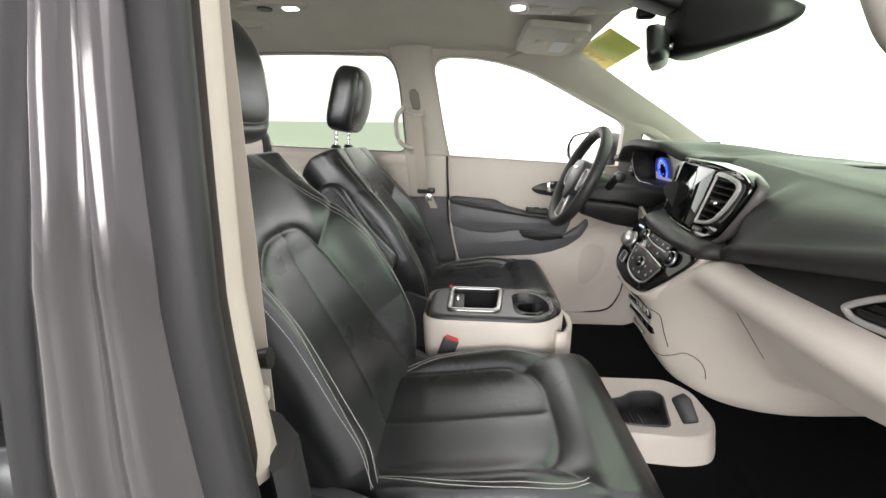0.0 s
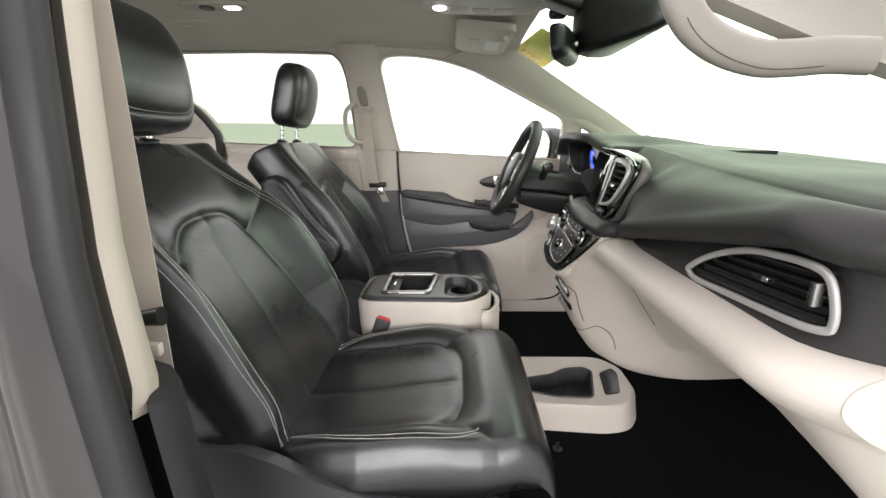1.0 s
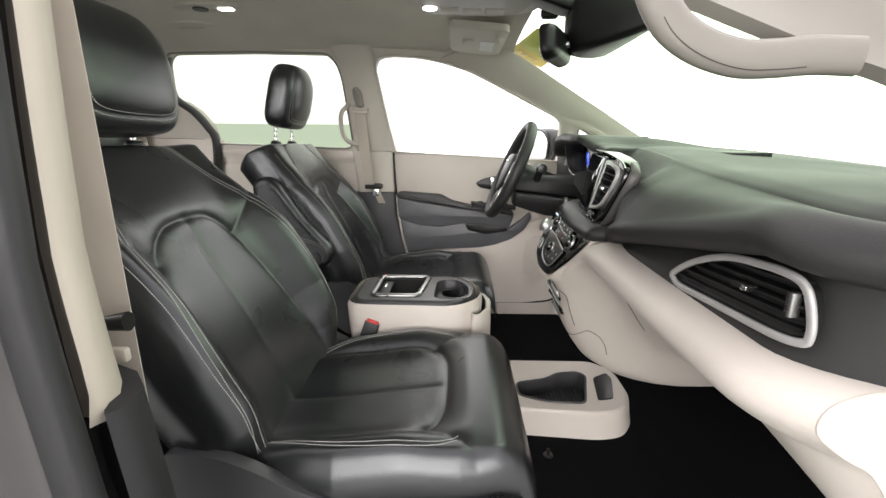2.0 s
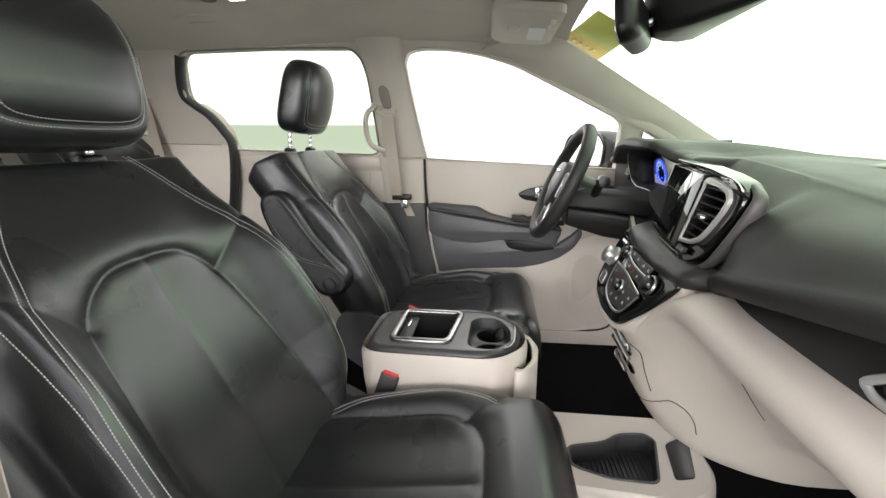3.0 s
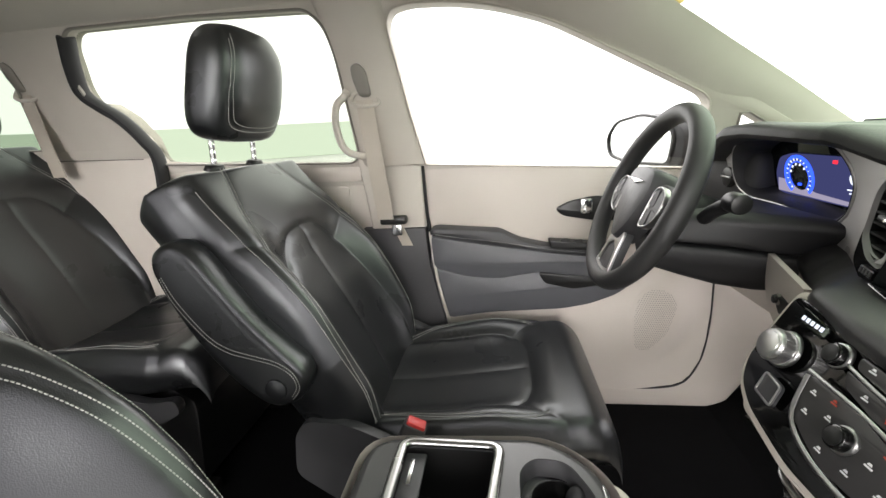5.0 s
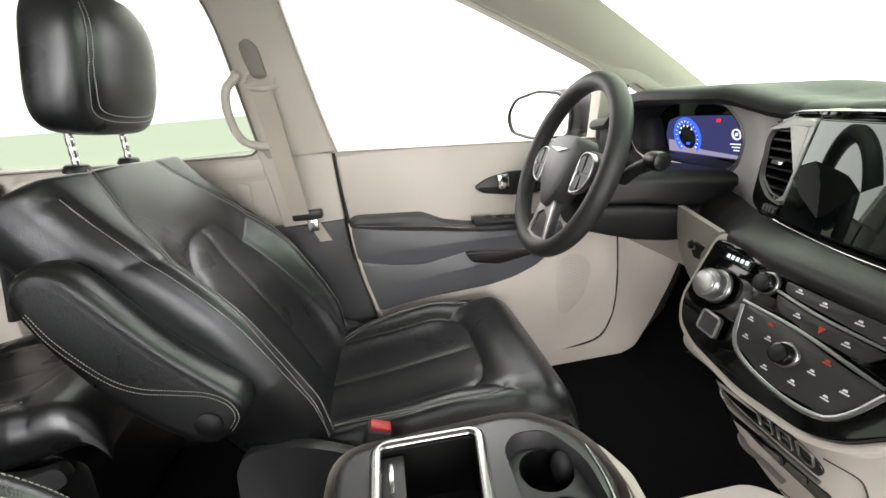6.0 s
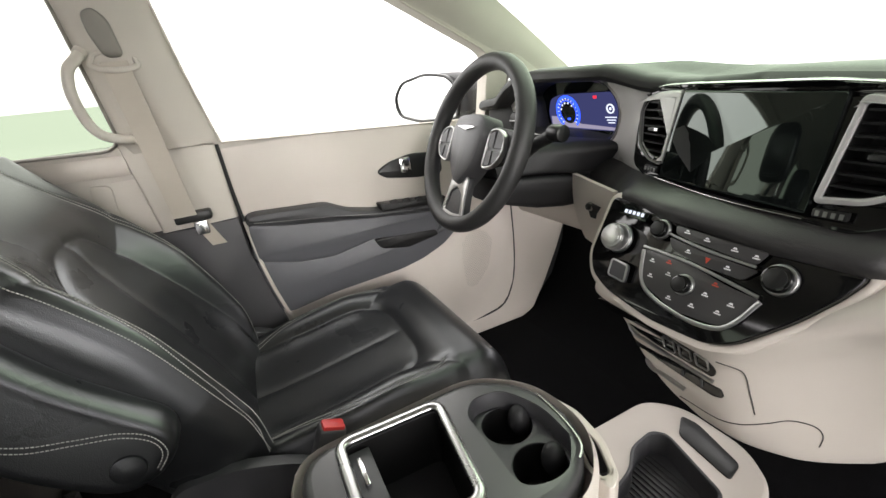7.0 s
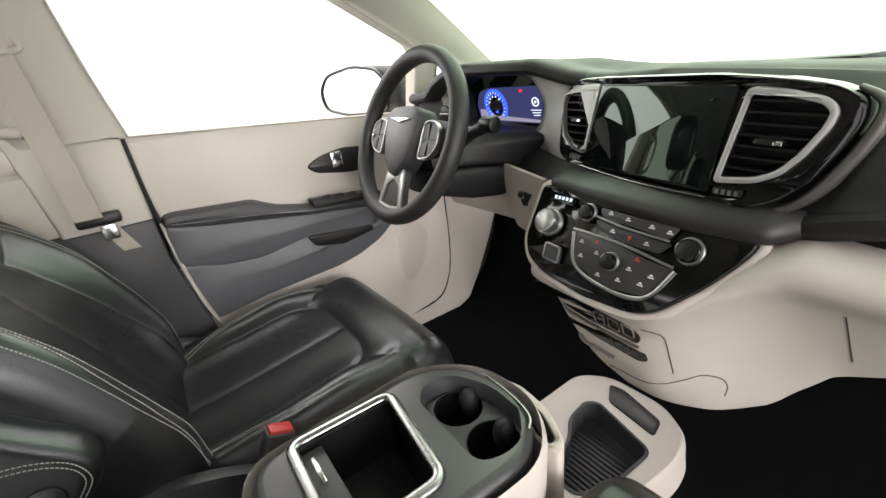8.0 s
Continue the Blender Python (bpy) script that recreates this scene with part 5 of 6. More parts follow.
    m = Matrix.Translation((0.672, 0.60, 1.135)) @ Matrix.Rotation(radians(-90), 4, "Y")
    part("vent_ring", cyl(0.026, 0.012, (0, 0, 0), "z", 28, 0.024, 0.003, m=m), BLACK, end, "small round vent")
    part("vent_bar", box((0.004, 0.04, 0.004), (0.664, 0.60, 1.135), 0.001), SATIN, end)
    # knee panels
    part("knee_panel", box((0.05, 0.52, 0.20), (0.70, 0.42, 0.93), 0.02, 3, Matrix.Rotation(radians(-25), 4, "Y")), BEIGE, parent, "beige knee panel under the column")
    rows = []
    for t in np.linspace(-0.05, 1, 10):
        x, y, z = 0.566 + 0.035 * t, 0.131 + 0.145 * t, 1.024 + 0.010 * t
        rows.append([(x + 0.05 * k - 0.014 * math.sin(math.pi * k), y + 0.012 * k, z - 0.17 * k) for k in np.linspace(0, 1, 9)])
    side = part("knee_side", sheet(rows, 0.010), BEIGE, parent, "beige trim beside the column", 60)
    m = Matrix.Translation((0.571, 0.205, 0.975)) @ Matrix.Rotation(radians(-13), 4, "Z") @ Matrix.Rotation(radians(-90), 4, "Y")
    part("bonnet_button", cyl(0.0075, 0.014, (0, 0, 0), "z", 24, 0.007, 0.002, m=m), BLACK, side, "small black round button")
    part("button_ring", cyl(0.010, 0.010, (0, 0, -0.004), "z", 24, bevel=0.001, m=m), DARK_SHADED_BEIGE, side)


cluster(dash)


def passenger_vent(parent):
    loop = [(p.x, p.y) for p in smooth_line([(-0.619, 1.026, 0), (-0.676, 1.062, 0), (-0.748, 1.089, 0), (-0.813, 1.098, 0), (-0.856, 1.099, 0), (-0.876, 1.090, 0), (-0.886, 1.067, 0), (-0.890, 1.038, 0), (-0.881, 1.024, 0), (-0.838, 1.018, 0), (-0.73, 1.011, 0), (-0.650, 1.006, 0), (-0.624, 1.012, 0)], 5, True)]
    where = lambda a, b, d: (0.553 + 4.0 * max(0, -0.84 - a) ** 2 + d, a, b)
    air_vent(parent, loop, where, 6, (-0.790, 1.060), 0.008, -0.06, (-0.866, 1.065, 0.004, 0.014), tube=0.004)


passenger_vent(dash)


# ---- steering wheel ----
def steering_wheel():
    ob = thing("steering_wheel", "grey-black leather steering wheel with silver spoke trim", "steering wheel")
    ob.matrix_basis = Matrix.Translation((0.398, 0.388, 1.124)) @ Matrix.Rotation(radians(-66), 4, "Y")
    # local: X up the wheel face, Y left, Z towards the driver
    R = 0.182
    line = [Vector((R * math.cos(t), R * math.sin(t), 0)) for t in np.linspace(0, 2 * math.pi, 72, endpoint=False)]
    part("rim", sweep(line, round_profile(0.0185, 0.021, 16), True, (0, 0, 1)), LEATHER_WHEEL, ob)
    hub = rounded([(0.062, 0.060), (0.067, 0.0), (0.062, -0.060), (0.02, -0.074), (-0.05, -0.050), (-0.092, -0.012), (-0.092, 0.012), (-0.05, 0.050), (0.02, 0.074)], 0.022)
    part("hub", plate(hub, -0.05, lambda a, b, d: (a, b, 0.022 + d), bevel=0.014), DARK, ob, "dark grey airbag hub")
    for s in (-1, 1):
        o = rounded([(0.045, s * 0.060), (0.035, s * 0.168), (-0.02, s * 0.168), (-0.045, s * 0.055)], 0.02)
        sp = part("spoke", plate(o, -0.022, lambda a, b, d: (a, b, 0.0 + d), bevel=0.006), DARK, ob)
        o = rounded([(0.034, s * 0.078), (0.038, s * 0.112), (0.022, s * 0.138), (-0.012, s * 0.143), (-0.040, s * 0.122), (-0.050, s * 0.078)], 0.016)
        c = (sum(p[0] for p in o) / len(o), sum(p[1] for p in o) / len(o))
        i = [(c[0] + (a - c[0]) * 0.90, c[1] + (b - c[1]) * 0.90) for a, b in o]
        part("button_ring", plate(o, -0.012, lambda a, b, d: (a, b, 0.012 + d), [i], 0.002), SATIN, sp, "silver button surround")
        part("button_base", plate(i, -0.012, lambda a, b, d: (a, b, 0.007 + d)), BLACK, sp)
        for lo, hi in ((-0.003, 0.060), (-0.060, -0.009)):
            for n0, n1 in ((0.0, s * 0.104), (s * 0.108, s * 0.2)):
                key = [q for q in fine(scaled(i, 0.93), 0.003) if lo <= q[0] <= hi and min(n0, n1) <= q[1] <= max(n0, n1)]
                edge = (lo if hi > 0 else hi, n1 if n0 == 0 else n0)
                key.append(edge)
                mid = (sum(q[0] for q in key) / len(key), sum(q[1] for q in key) / len(key))
                key.sort(key=lambda q: math.atan2(q[1] - mid[1], q[0] - mid[0]))
                part("button", plate(key, -0.006, lambda a, b, d: (a, b, 0.0105 + d)), DARK, sp, "grey thumb button")
    o = rounded([(-0.070, 0.034), (-0.120, 0.040), (-0.168, 0.052), (-0.174, 0.0), (-0.168, -0.052), (-0.120, -0.040), (-0.070, -0.034)], 0.01)
    i = rounded([(-0.098, 0.0), (-0.112, 0.026), (-0.156, 0.038), (-0.160, 0.0), (-0.156, -0.038), (-0.112, -0.026)], 0.006)
    sp = part("spoke", plate(o, -0.018, lambda a, b, d: (a, b, 0.004 + d), bevel=0.004), DARK, ob)
    part("spoke_trim", plate(o, -0.006, lambda a, b, d: (a, b, 0.008 + d), [i], 0.002), SATIN, sp, "silver lower spoke trim")
    part("badge", plate([(0.035, -0.043), (0.036, 0), (0.035, 0.043), (0.030, 0.016), (0.026, 0), (0.030, -0.016)], -0.004, lambda a, b, d: (a, b, 0.026 + d), bevel=0.001), CHROME, ob, "small silver wing badge")
    line = smooth_line([(0.0, -0.05, -0.105), (0.030, -0.11, -0.088), (0.048, -0.165, -0.077)], 5)
    part("wiper_stalk", sweep(line, round_profile(0.013, 0.013, 12), up=(1, 0, 0)), RUBBER, ob, "thick black wiper stalk")
    part("stalk_knob", cyl(0.017, 0.036, (0.053, -0.184, -0.074), "y", 20, bevel=0.004), BLACK, ob, "black stalk knob")
    part("column", cyl(0.060, 0.20, (0.0, 0, -0.13), "z", 32, 0.05, 0.01), BLACK, ob, "black steering column cover")
    line = smooth_line([(0.01, 0.05, -0.07), (0.012, 0.11, -0.06), (0.014, 0.155, -0.052)], 5)
    part("stalk", sweep(line, round_profile(0.009, 0.011, 10), up=(1, 0, 0)), BLACK, ob, "black control stalk")
    return ob


steering_wheel()


# ---- centre console ----
def console():
    ob = thing("centre_console", "beige console with a dark top, open bin and two cup holders", "console")
    YC = -0.045
    top = rounded([(-0.118, YC - 0.125), (-0.118, YC + 0.106), (0.175, YC + 0.118), (0.250, YC + 0.050), (0.258, YC - 0.06), (0.19, YC - 0.135)], 0.06, 6)
    bin_hole = rounded([(-0.054, YC - 0.080), (-0.052, YC + 0.090), (0.097, YC + 0.086), (0.076, YC - 0.082)], 0.016)
    cup = rounded([(0.125, YC - 0.100), (0.128, YC + 0.045), (0.150, YC + 0.070), (0.200, YC + 0.066), (0.232, YC), (0.228, YC - 0.085), (0.180, YC - 0.113)], 0.028)
    edge = fine(top, 0.008)
    roll = [(inset_loop(edge, d), z) for d, z in ((0.016, 0.792), (0.010, 0.7912), (0.005, 0.788), (0.001, 0.782), (0.0, 0.774), (0.0, 0.762))]
    plate_top = plate(roll[0][0], -0.02, lambda a, b, d: (a, b, 0.792 + d), [bin_hole, cup])
    loft([[(a, b, z) for a, b in l] for l, z in roll], True, False, plate_top)
    bmesh.ops.remove_doubles(plate_top, verts=plate_top.verts, dist=1e-5)
    part("top", plate_top, CONSOLE_TOP, ob, "dark satin top plate")
    line = [Vector((a, b, 0.794)) for a, b in inset(bin_hole, -0.004)]
    part("ring", sweep(line, round_profile(0.0085, 0.006, 14, 2.4), True), FRAME, ob, "satin chrome frame round the bin", 60)
    deep_rows = [[(a, b, z) for a, b in scaled(bin_hole, k)] for z, k in ((0.785, 1.0), (0.728, 0.985), (0.724, 0.965), (0.690, 0.95))]
    part("bin", loft(deep_rows, True, False), BLACK, ob, "deep black storage bin with a stepped wall")
    part("bin_floor", plate(scaled(bin_hole, 0.95), -0.01, lambda a, b, d: (a, b, 0.690 + d)), RUBBER, ob, "black rubber bin mat")
    part("bin_latch", box((0.034, 0.165, 0.006), (-0.034, YC, 0.778), 0.002), DARK, ob)
    part("latch_handle", box((0.007, 0.050, 0.006), (-0.036, YC + 0.040, 0.783), 0.002), CHROME, ob, "thin chrome latch")
    # two round wells under one shallow recess
    wells = [(0.183, YC + 0.022), (0.180, YC - 0.064)]
    circles = [[(x + 0.0385 * math.cos(t), y + 0.0385 * math.sin(t)) for t in np.linspace(0, 2 * math.pi, 36, endpoint=False)] for x, y in wells]
    holder = part("cup_holder", loft([[(a, b, 0.789) for a, b in cup], [(a, b, 0.782) for a, b in scaled(cup, 0.975)], [(a, b, 0.762) for a, b in scaled(cup, 0.955)]], True, False), DARK, ob, "black double cup holder")
    part("saddle", plate(scaled(cup, 0.96), -0.006, lambda a, b, d: (a, b, 0.763 + d), circles, 0.002), DARK, holder, "dark saddle between the cups")
    for (x, y), c in zip(wells, circles):
        w = part("well", loft([[(a, b, 0.760) for a, b in c], [(x + (a - x) * 0.9, y + (b - y) * 0.9, 0.690) for a, b in c]], True, False), BLACK, holder, "deep round cup well")
        part("well_floor", cyl(0.036, 0.006, (x, y, 0.690), "z", 36), BLACK, w)
        for r, turn in ((0.018, 15),):
            bm = bmesh.new()
            bmesh.ops.create_uvsphere(bm, u_segments=16, v_segments=10, radius=r, matrix=Matrix.Translation((x + 0.028 * math.cos(radians(turn)), y + 0.028 * math.sin(radians(turn)), 0.752)) @ Matrix.Diagonal((1, 1, 1.5, 1)))
            part("grip", bm, RUBBER, w, "soft rubber cup grip")
    line = [Vector((a, b, 0.793)) for a, b in flat_curve([(0.242, YC + 0.02), (0.240, YC - 0.04), (0.230, YC - 0.085), (0.212, YC - 0.102)], 6)]
    part("silver_line", sweep(line, round_profile(0.0018, 0.0015, 8)), FRAME, ob, "thin silver line beside the cup holder")
    # beige lip with a narrow pocket ahead of the console
    lip = rounded([(0.236, YC + 0.10), (0.285, YC + 0.060), (0.302, YC), (0.294, YC - 0.066), (0.264, YC - 0.122), (0.236, YC - 0.135)], 0.015)
    slot = rounded([(0.250, YC + 0.045), (0.278, YC + 0.040), (0.284, YC - 0.01), (0.279, YC - 0.066), (0.256, YC - 0.112), (0.238, YC - 0.106), (0.256, YC - 0.06)], 0.008)
    part("front_lip", plate(lip, -0.40, lambda a, b, d: (a, b, 0.750 + d), [slot], 0.006), BEIGE, ob, "beige front lip with a narrow pocket")
    part("pocket", loft([[(a, b, z) for a, b in inset(slot, 0.0015)] for z in (0.749, 0.66)], True, False), BLACK, ob, "narrow black pocket")
    part("pocket_floor", plate(inset(slot, 0.001), -0.004, lambda a, b, d: (a, b, 0.70 + d)), BLACK, ob)
    rows = []
    for z, g in ((0.785, 0.010), (0.770, 0.016), (0.70, 0.014), (0.60, 0.004), (FLOOR, -0.004)):
        rows.append([(0.06 + (a - 0.06) * (1 + g / 0.19), YC + (b - YC) * (1 + g / 0.13), z) for a, b in top])
    part("body", loft(rows, True, False), BEIGE, ob, "pale beige console body")
    return ob


console()


def floor_tray():
    ob = thing("floor_tray", "low beige floor console with a dark ribbed tray", "console tray")
    deck = FLOOR + 0.090
    grow = lambda pts: [(-0.005 + (a + 0.005) * 1.095, -0.470 + (b + 0.470) * 1.095) for a, b in pts]
    o = rounded(grow([(0.20, -0.175), (0.57, -0.205), (0.640, -0.190), (0.690, -0.12), (0.692, 0.02), (0.64, 0.085), (0.20, 0.085)]), 0.04, 6)
    hole = rounded(grow([(0.36, -0.125), (0.44, -0.155), (0.545, -0.160), (0.585, -0.015), (0.565, 0.008), (0.50, 0.000), (0.455, -0.035), (0.36, -0.060)]), 0.022, 5)
    ca, cb = grow([(0.42, -0.055)])[0]
    around = lambda pts, g: [(ca + (a - ca) * g, cb + (b - cb) * g) for a, b in pts]
    rows = [[(a, b, z) for a, b in around(o, g)] for z, g in ((deck, 0.955), (deck - 0.003, 0.975), (deck - 0.010, 0.99), (deck - 0.022, 1.0), (deck - 0.05, 1.01), (FLOOR, 1.03))]
    part("body", loft(rows, True, False), BEIGE, ob)
    part("deck", plate(around(o, 0.955), -0.01, lambda a, b, d: (a, b, deck + d), [hole]), BEIGE, ob)
    rim = [Vector((a, b, deck + 0.001)) for a, b in hole]
    part("tray_rim", sweep(rim, round_profile(0.004, 0.0035, 8), True), DARK, ob, "dark rolled rim of the tray")
    part("tray_wall", loft([[(a, b, deck - 0.002) for a, b in hole], [(a, b, deck - 0.058) for a, b in scaled(hole, 0.95)]], True, False), DARK, ob)
    part("tray_floor", plate(scaled(hole, 0.96), -0.008, lambda a, b, d: (a, b, deck - 0.057 + d)), DARK, ob, "dark ribbed tray floor")
    for k in range(17):
        a = 0.405 + 0.0125 * k
        inner = [b for b in np.linspace(-0.15, 0.06, 80) if inside((a, b), scaled(hole, 0.93))]
        if len(inner) > 8:
            part("rib", box((0.004, inner[-1] - inner[0], 0.005), (a, (inner[0] + inner[-1]) / 2, deck - 0.055), 0.0012, 1), DARK, ob)
    slot = rounded(grow([(0.585, -0.145), (0.632, -0.135), (0.662, -0.03), (0.655, 0.004), (0.605, -0.027)]), 0.012)
    part("card_slot", plate(slot, -0.006, lambda a, b, d: (a, b, deck + 0.004 + d), bevel=0.002), BLACK, ob, "black rubber slot")
    return ob


floor_tray()


# ---- driver's door ----
def door_y(x, z):
    """Inner face of the lower driver door."""
    r = ((x - 0.590 - 0.28 * (z - 0.67)) / 0.100) ** 2 + ((z - 0.675) / 0.135) ** 2
    return 0.770 - 0.030 * math.exp(-r ** 2.2) - 0.012 * smooth01(0.62, 0.50, x) * smooth01(0.80, 0.66, z)


def driver_door():
    ob = thing("door_1", "closed driver door with beige upper panel and dark padded armrest", "door")
    tagged(ob, kind="structure")
    XZ = lambda y: (lambda a, b, d: (a, y + d, b))
    upper = [(-0.115, 1.188), (-0.112, 1.06), (-0.10, 0.95), (0.10, 0.90), (0.56, 0.85), (0.70, 0.90), (0.72, 1.132), (0.42, 1.158), (0.15, 1.174)]
    part("upper_panel", plate(upper, 0.04, XZ(0.762), bevel=0.006), BEIGE, ob, "beige upper door panel")
    pad = [(-0.102, 0.998), (-0.08, 1.003), (0.11, 0.988), (0.14, 0.972), (0.17, 0.957), (0.25, 0.938), (0.45, 0.918), (0.47, 0.885), (0.23, 0.915), (0.0, 0.952), (-0.104, 0.974)]
    pad_ob = part("armrest", plate(rounded(pad, 0.014, 4), 0.06, XZ(0.713), bevel=0.016), DARK, ob, "dark stitched armrest")
    seam = np.array([(a, 0.7135, b) for a, b in flat_curve([(-0.085, 0.981), (0.0, 0.968), (0.12, 0.951), (0.24, 0.929), (0.36, 0.914)], 8)])
    v, f = stitches(seam, np.tile((0, -1, 0), (len(seam), 1)), 0.005, 0.002)
    mesh_np("stitching", v, f, STITCH, pad_ob, "pale stitching")["kind"] = "stuff"
    mid = [(-0.104, 0.980), (0.0, 0.957), (0.23, 0.920), (0.47, 0.890), (0.44, 0.81), (0.23, 0.846), (0.10, 0.825), (0.0, 0.835), (-0.112, 0.868)]
    part("middle_panel", plate(rounded(mid, 0.02, 4), 0.04, XZ(0.731), bevel=0.014), GREY, ob, "dark padded middle panel")
    low = [(-0.112, 0.872), (0.0, 0.84), (0.10, 0.83), (0.23, 0.85), (0.44, 0.815), (0.50, 0.86), (0.545, 0.905), (0.555, 0.87), (0.52, 0.81), (0.46, 0.765), (0.38, 0.735), (0.30, 0.72), (0.08, 0.71), (-0.06, 0.69), (-0.10, 0.74)]
    part("pocket_panel", plate(rounded(low, 0.02, 4), 0.04, XZ(0.740), bevel=0.010), GREY, ob, "dark lower door panel")
    # lower panel with the speaker swelling out of it
    front = [(0.425, 0.56), (0.430, 0.64), (0.445, 0.685), (0.475, 0.712), (0.53, 0.737), (0.60, 0.748), (0.70, 0.752), (0.90, 0.745)]
    rear = [(0.425, -0.02), (0.50, -0.06), (0.68, -0.09), (0.90, -0.09)]
    rows = []
    for z in np.linspace(0.425, 0.90, 40):
        a, b = lerp_table(rear, z), lerp_table(front, z)
        rows.append([(x, door_y(x, z), z) for x in np.linspace(a, b, 60)])
    part("lower_panel", sheet(rows, 0.012), BEIGE, ob, "beige lower door panel with a swelling speaker", 60)
    line = smooth_line([(0.749, 0.775, 0.90), (0.756, 0.777, 0.70), (0.752, 0.777, 0.60), (0.741, 0.777, 0.53), (0.716, 0.777, 0.47), (0.688, 0.777, 0.440), (0.64, 0.777, 0.425), (0.55, 0.777, 0.420), (0.30, 0.777, 0.420)], 6)
    part("edge_seal", sweep(line, round_profile(0.004, 0.006, 8), up=(0, 1, 0)), RUBBER, ob, "dark seal along the lower door edge")
    pocket = rounded([(0.225, 0.846), (0.245, 0.812), (0.33, 0.792), (0.44, 0.808), (0.43, 0.83)], 0.012)
    part("pull_pocket", plate(pocket, 0.02, XZ(0.730), bevel=0.004), BLACK, ob, "black door pull recess")
    bez = rounded([(0.275, 1.040), (0.315, 1.062), (0.39, 1.076), (0.49, 1.066), (0.49, 0.998), (0.40, 1.0), (0.30, 1.018)], 0.02)
    b = part("handle_bezel", plate(bez, 0.03, XZ(0.752), bevel=0.005), BLACK, ob, "black door handle bezel")
    part("handle", box((0.035, 0.012, 0.045), (0.365, 0.748, 1.047), 0.005), CHROME, b, "chrome inner door handle")
    sw = part("switch_panel", plate(rounded([(0.255, 0.955), (0.47, 0.935), (0.47, 0.915), (0.26, 0.93)], 0.006), 0.04, XZ(0.708), bevel=0.003), BLACK, ob, "black window switch panel")
    for i in range(4):
        part("switch", box((0.024, 0.014, 0.012), (0.30 + 0.04 * i, 0.716, 0.952 - 0.004 * i), 0.003), BLACK, sw)
    return ob


driver_door()


# ---- loose and hanging things ----
def mirror_inside():
    ob = thing("rear_view_mirror", "black rear-view mirror on a short arm", "mirror")
    o = rounded([(-0.120, -0.030), (-0.104, 0.040), (0.104, 0.044), (0.122, 0.030), (0.112, -0.038), (-0.090, -0.046)], 0.022)
    turn = Matrix.Translation((0.455, -0.060, 1.480)) @ Matrix.Rotation(radians(-24), 4, "Z") @ Matrix.Rotation(radians(-8), 4, "Y")
    rows = [[tuple(turn @ Vector((x, a, b))) for a, b in scaled(o, k)] for x, k in ((-0.016, 0.93), (-0.013, 0.985), (-0.006, 1.0), (0.008, 0.97), (0.020, 0.86), (0.027, 0.68), (0.030, 0.40))]
    part("housing", loft(rows), BLACK, ob, angle=60)
    part("mirror_face", plate(scaled(o, 0.91), 0.002, lambda a, b, d: tuple(turn @ Vector((-0.0175 + d, a, b)))), MIRROR, ob, "dark mirror glass")
    part("arm", sweep(smooth_line([(0.470, -0.062, 1.480), (0.500, -0.064, 1.488), (0.530, -0.060, 1.500)], 5), round_profile(0.008), up=(0, 1, 0)), SATIN, ob, "short metal arm")
    rows = []
    for x, a, b, lo, hi in ((0.490, -0.085, -0.005, 1.478, 1.596), (0.505, -0.100, 0.005, 1.464, 1.596), (0.545, -0.150, 0.050, 1.464, 1.578), (0.600, -0.215, 0.115, 1.474, 1.556), (0.640, -0.245, 0.145, 1.484, 1.540), (0.672, -0.240, 0.140, 1.500, 1.528)):
        rows.append([(x, y, z) for y, z in rounded([(a, lo + 0.01), (a + 0.03, lo), (b - 0.03, lo), (b, lo + 0.01), (b, hi), (a, hi)], 0.012, 3)])
    part("sensor_housing", loft(rows), BLACK, ob, "black sensor housing on the windscreen", 50)
    part("mount", box((0.12, 0.09, 0.05), (0.445, -0.045, 1.602), 0.015, 3, Matrix.Rotation(radians(18), 4, "Y")), BLACK, ob, "black mount under the headliner")
    part("cable_cover", box((0.05, 0.03, 0.03), (0.455, 0.035, 1.587), 0.010, 3), BLACK, ob, "small black cable cover")
    return ob


mirror_inside()


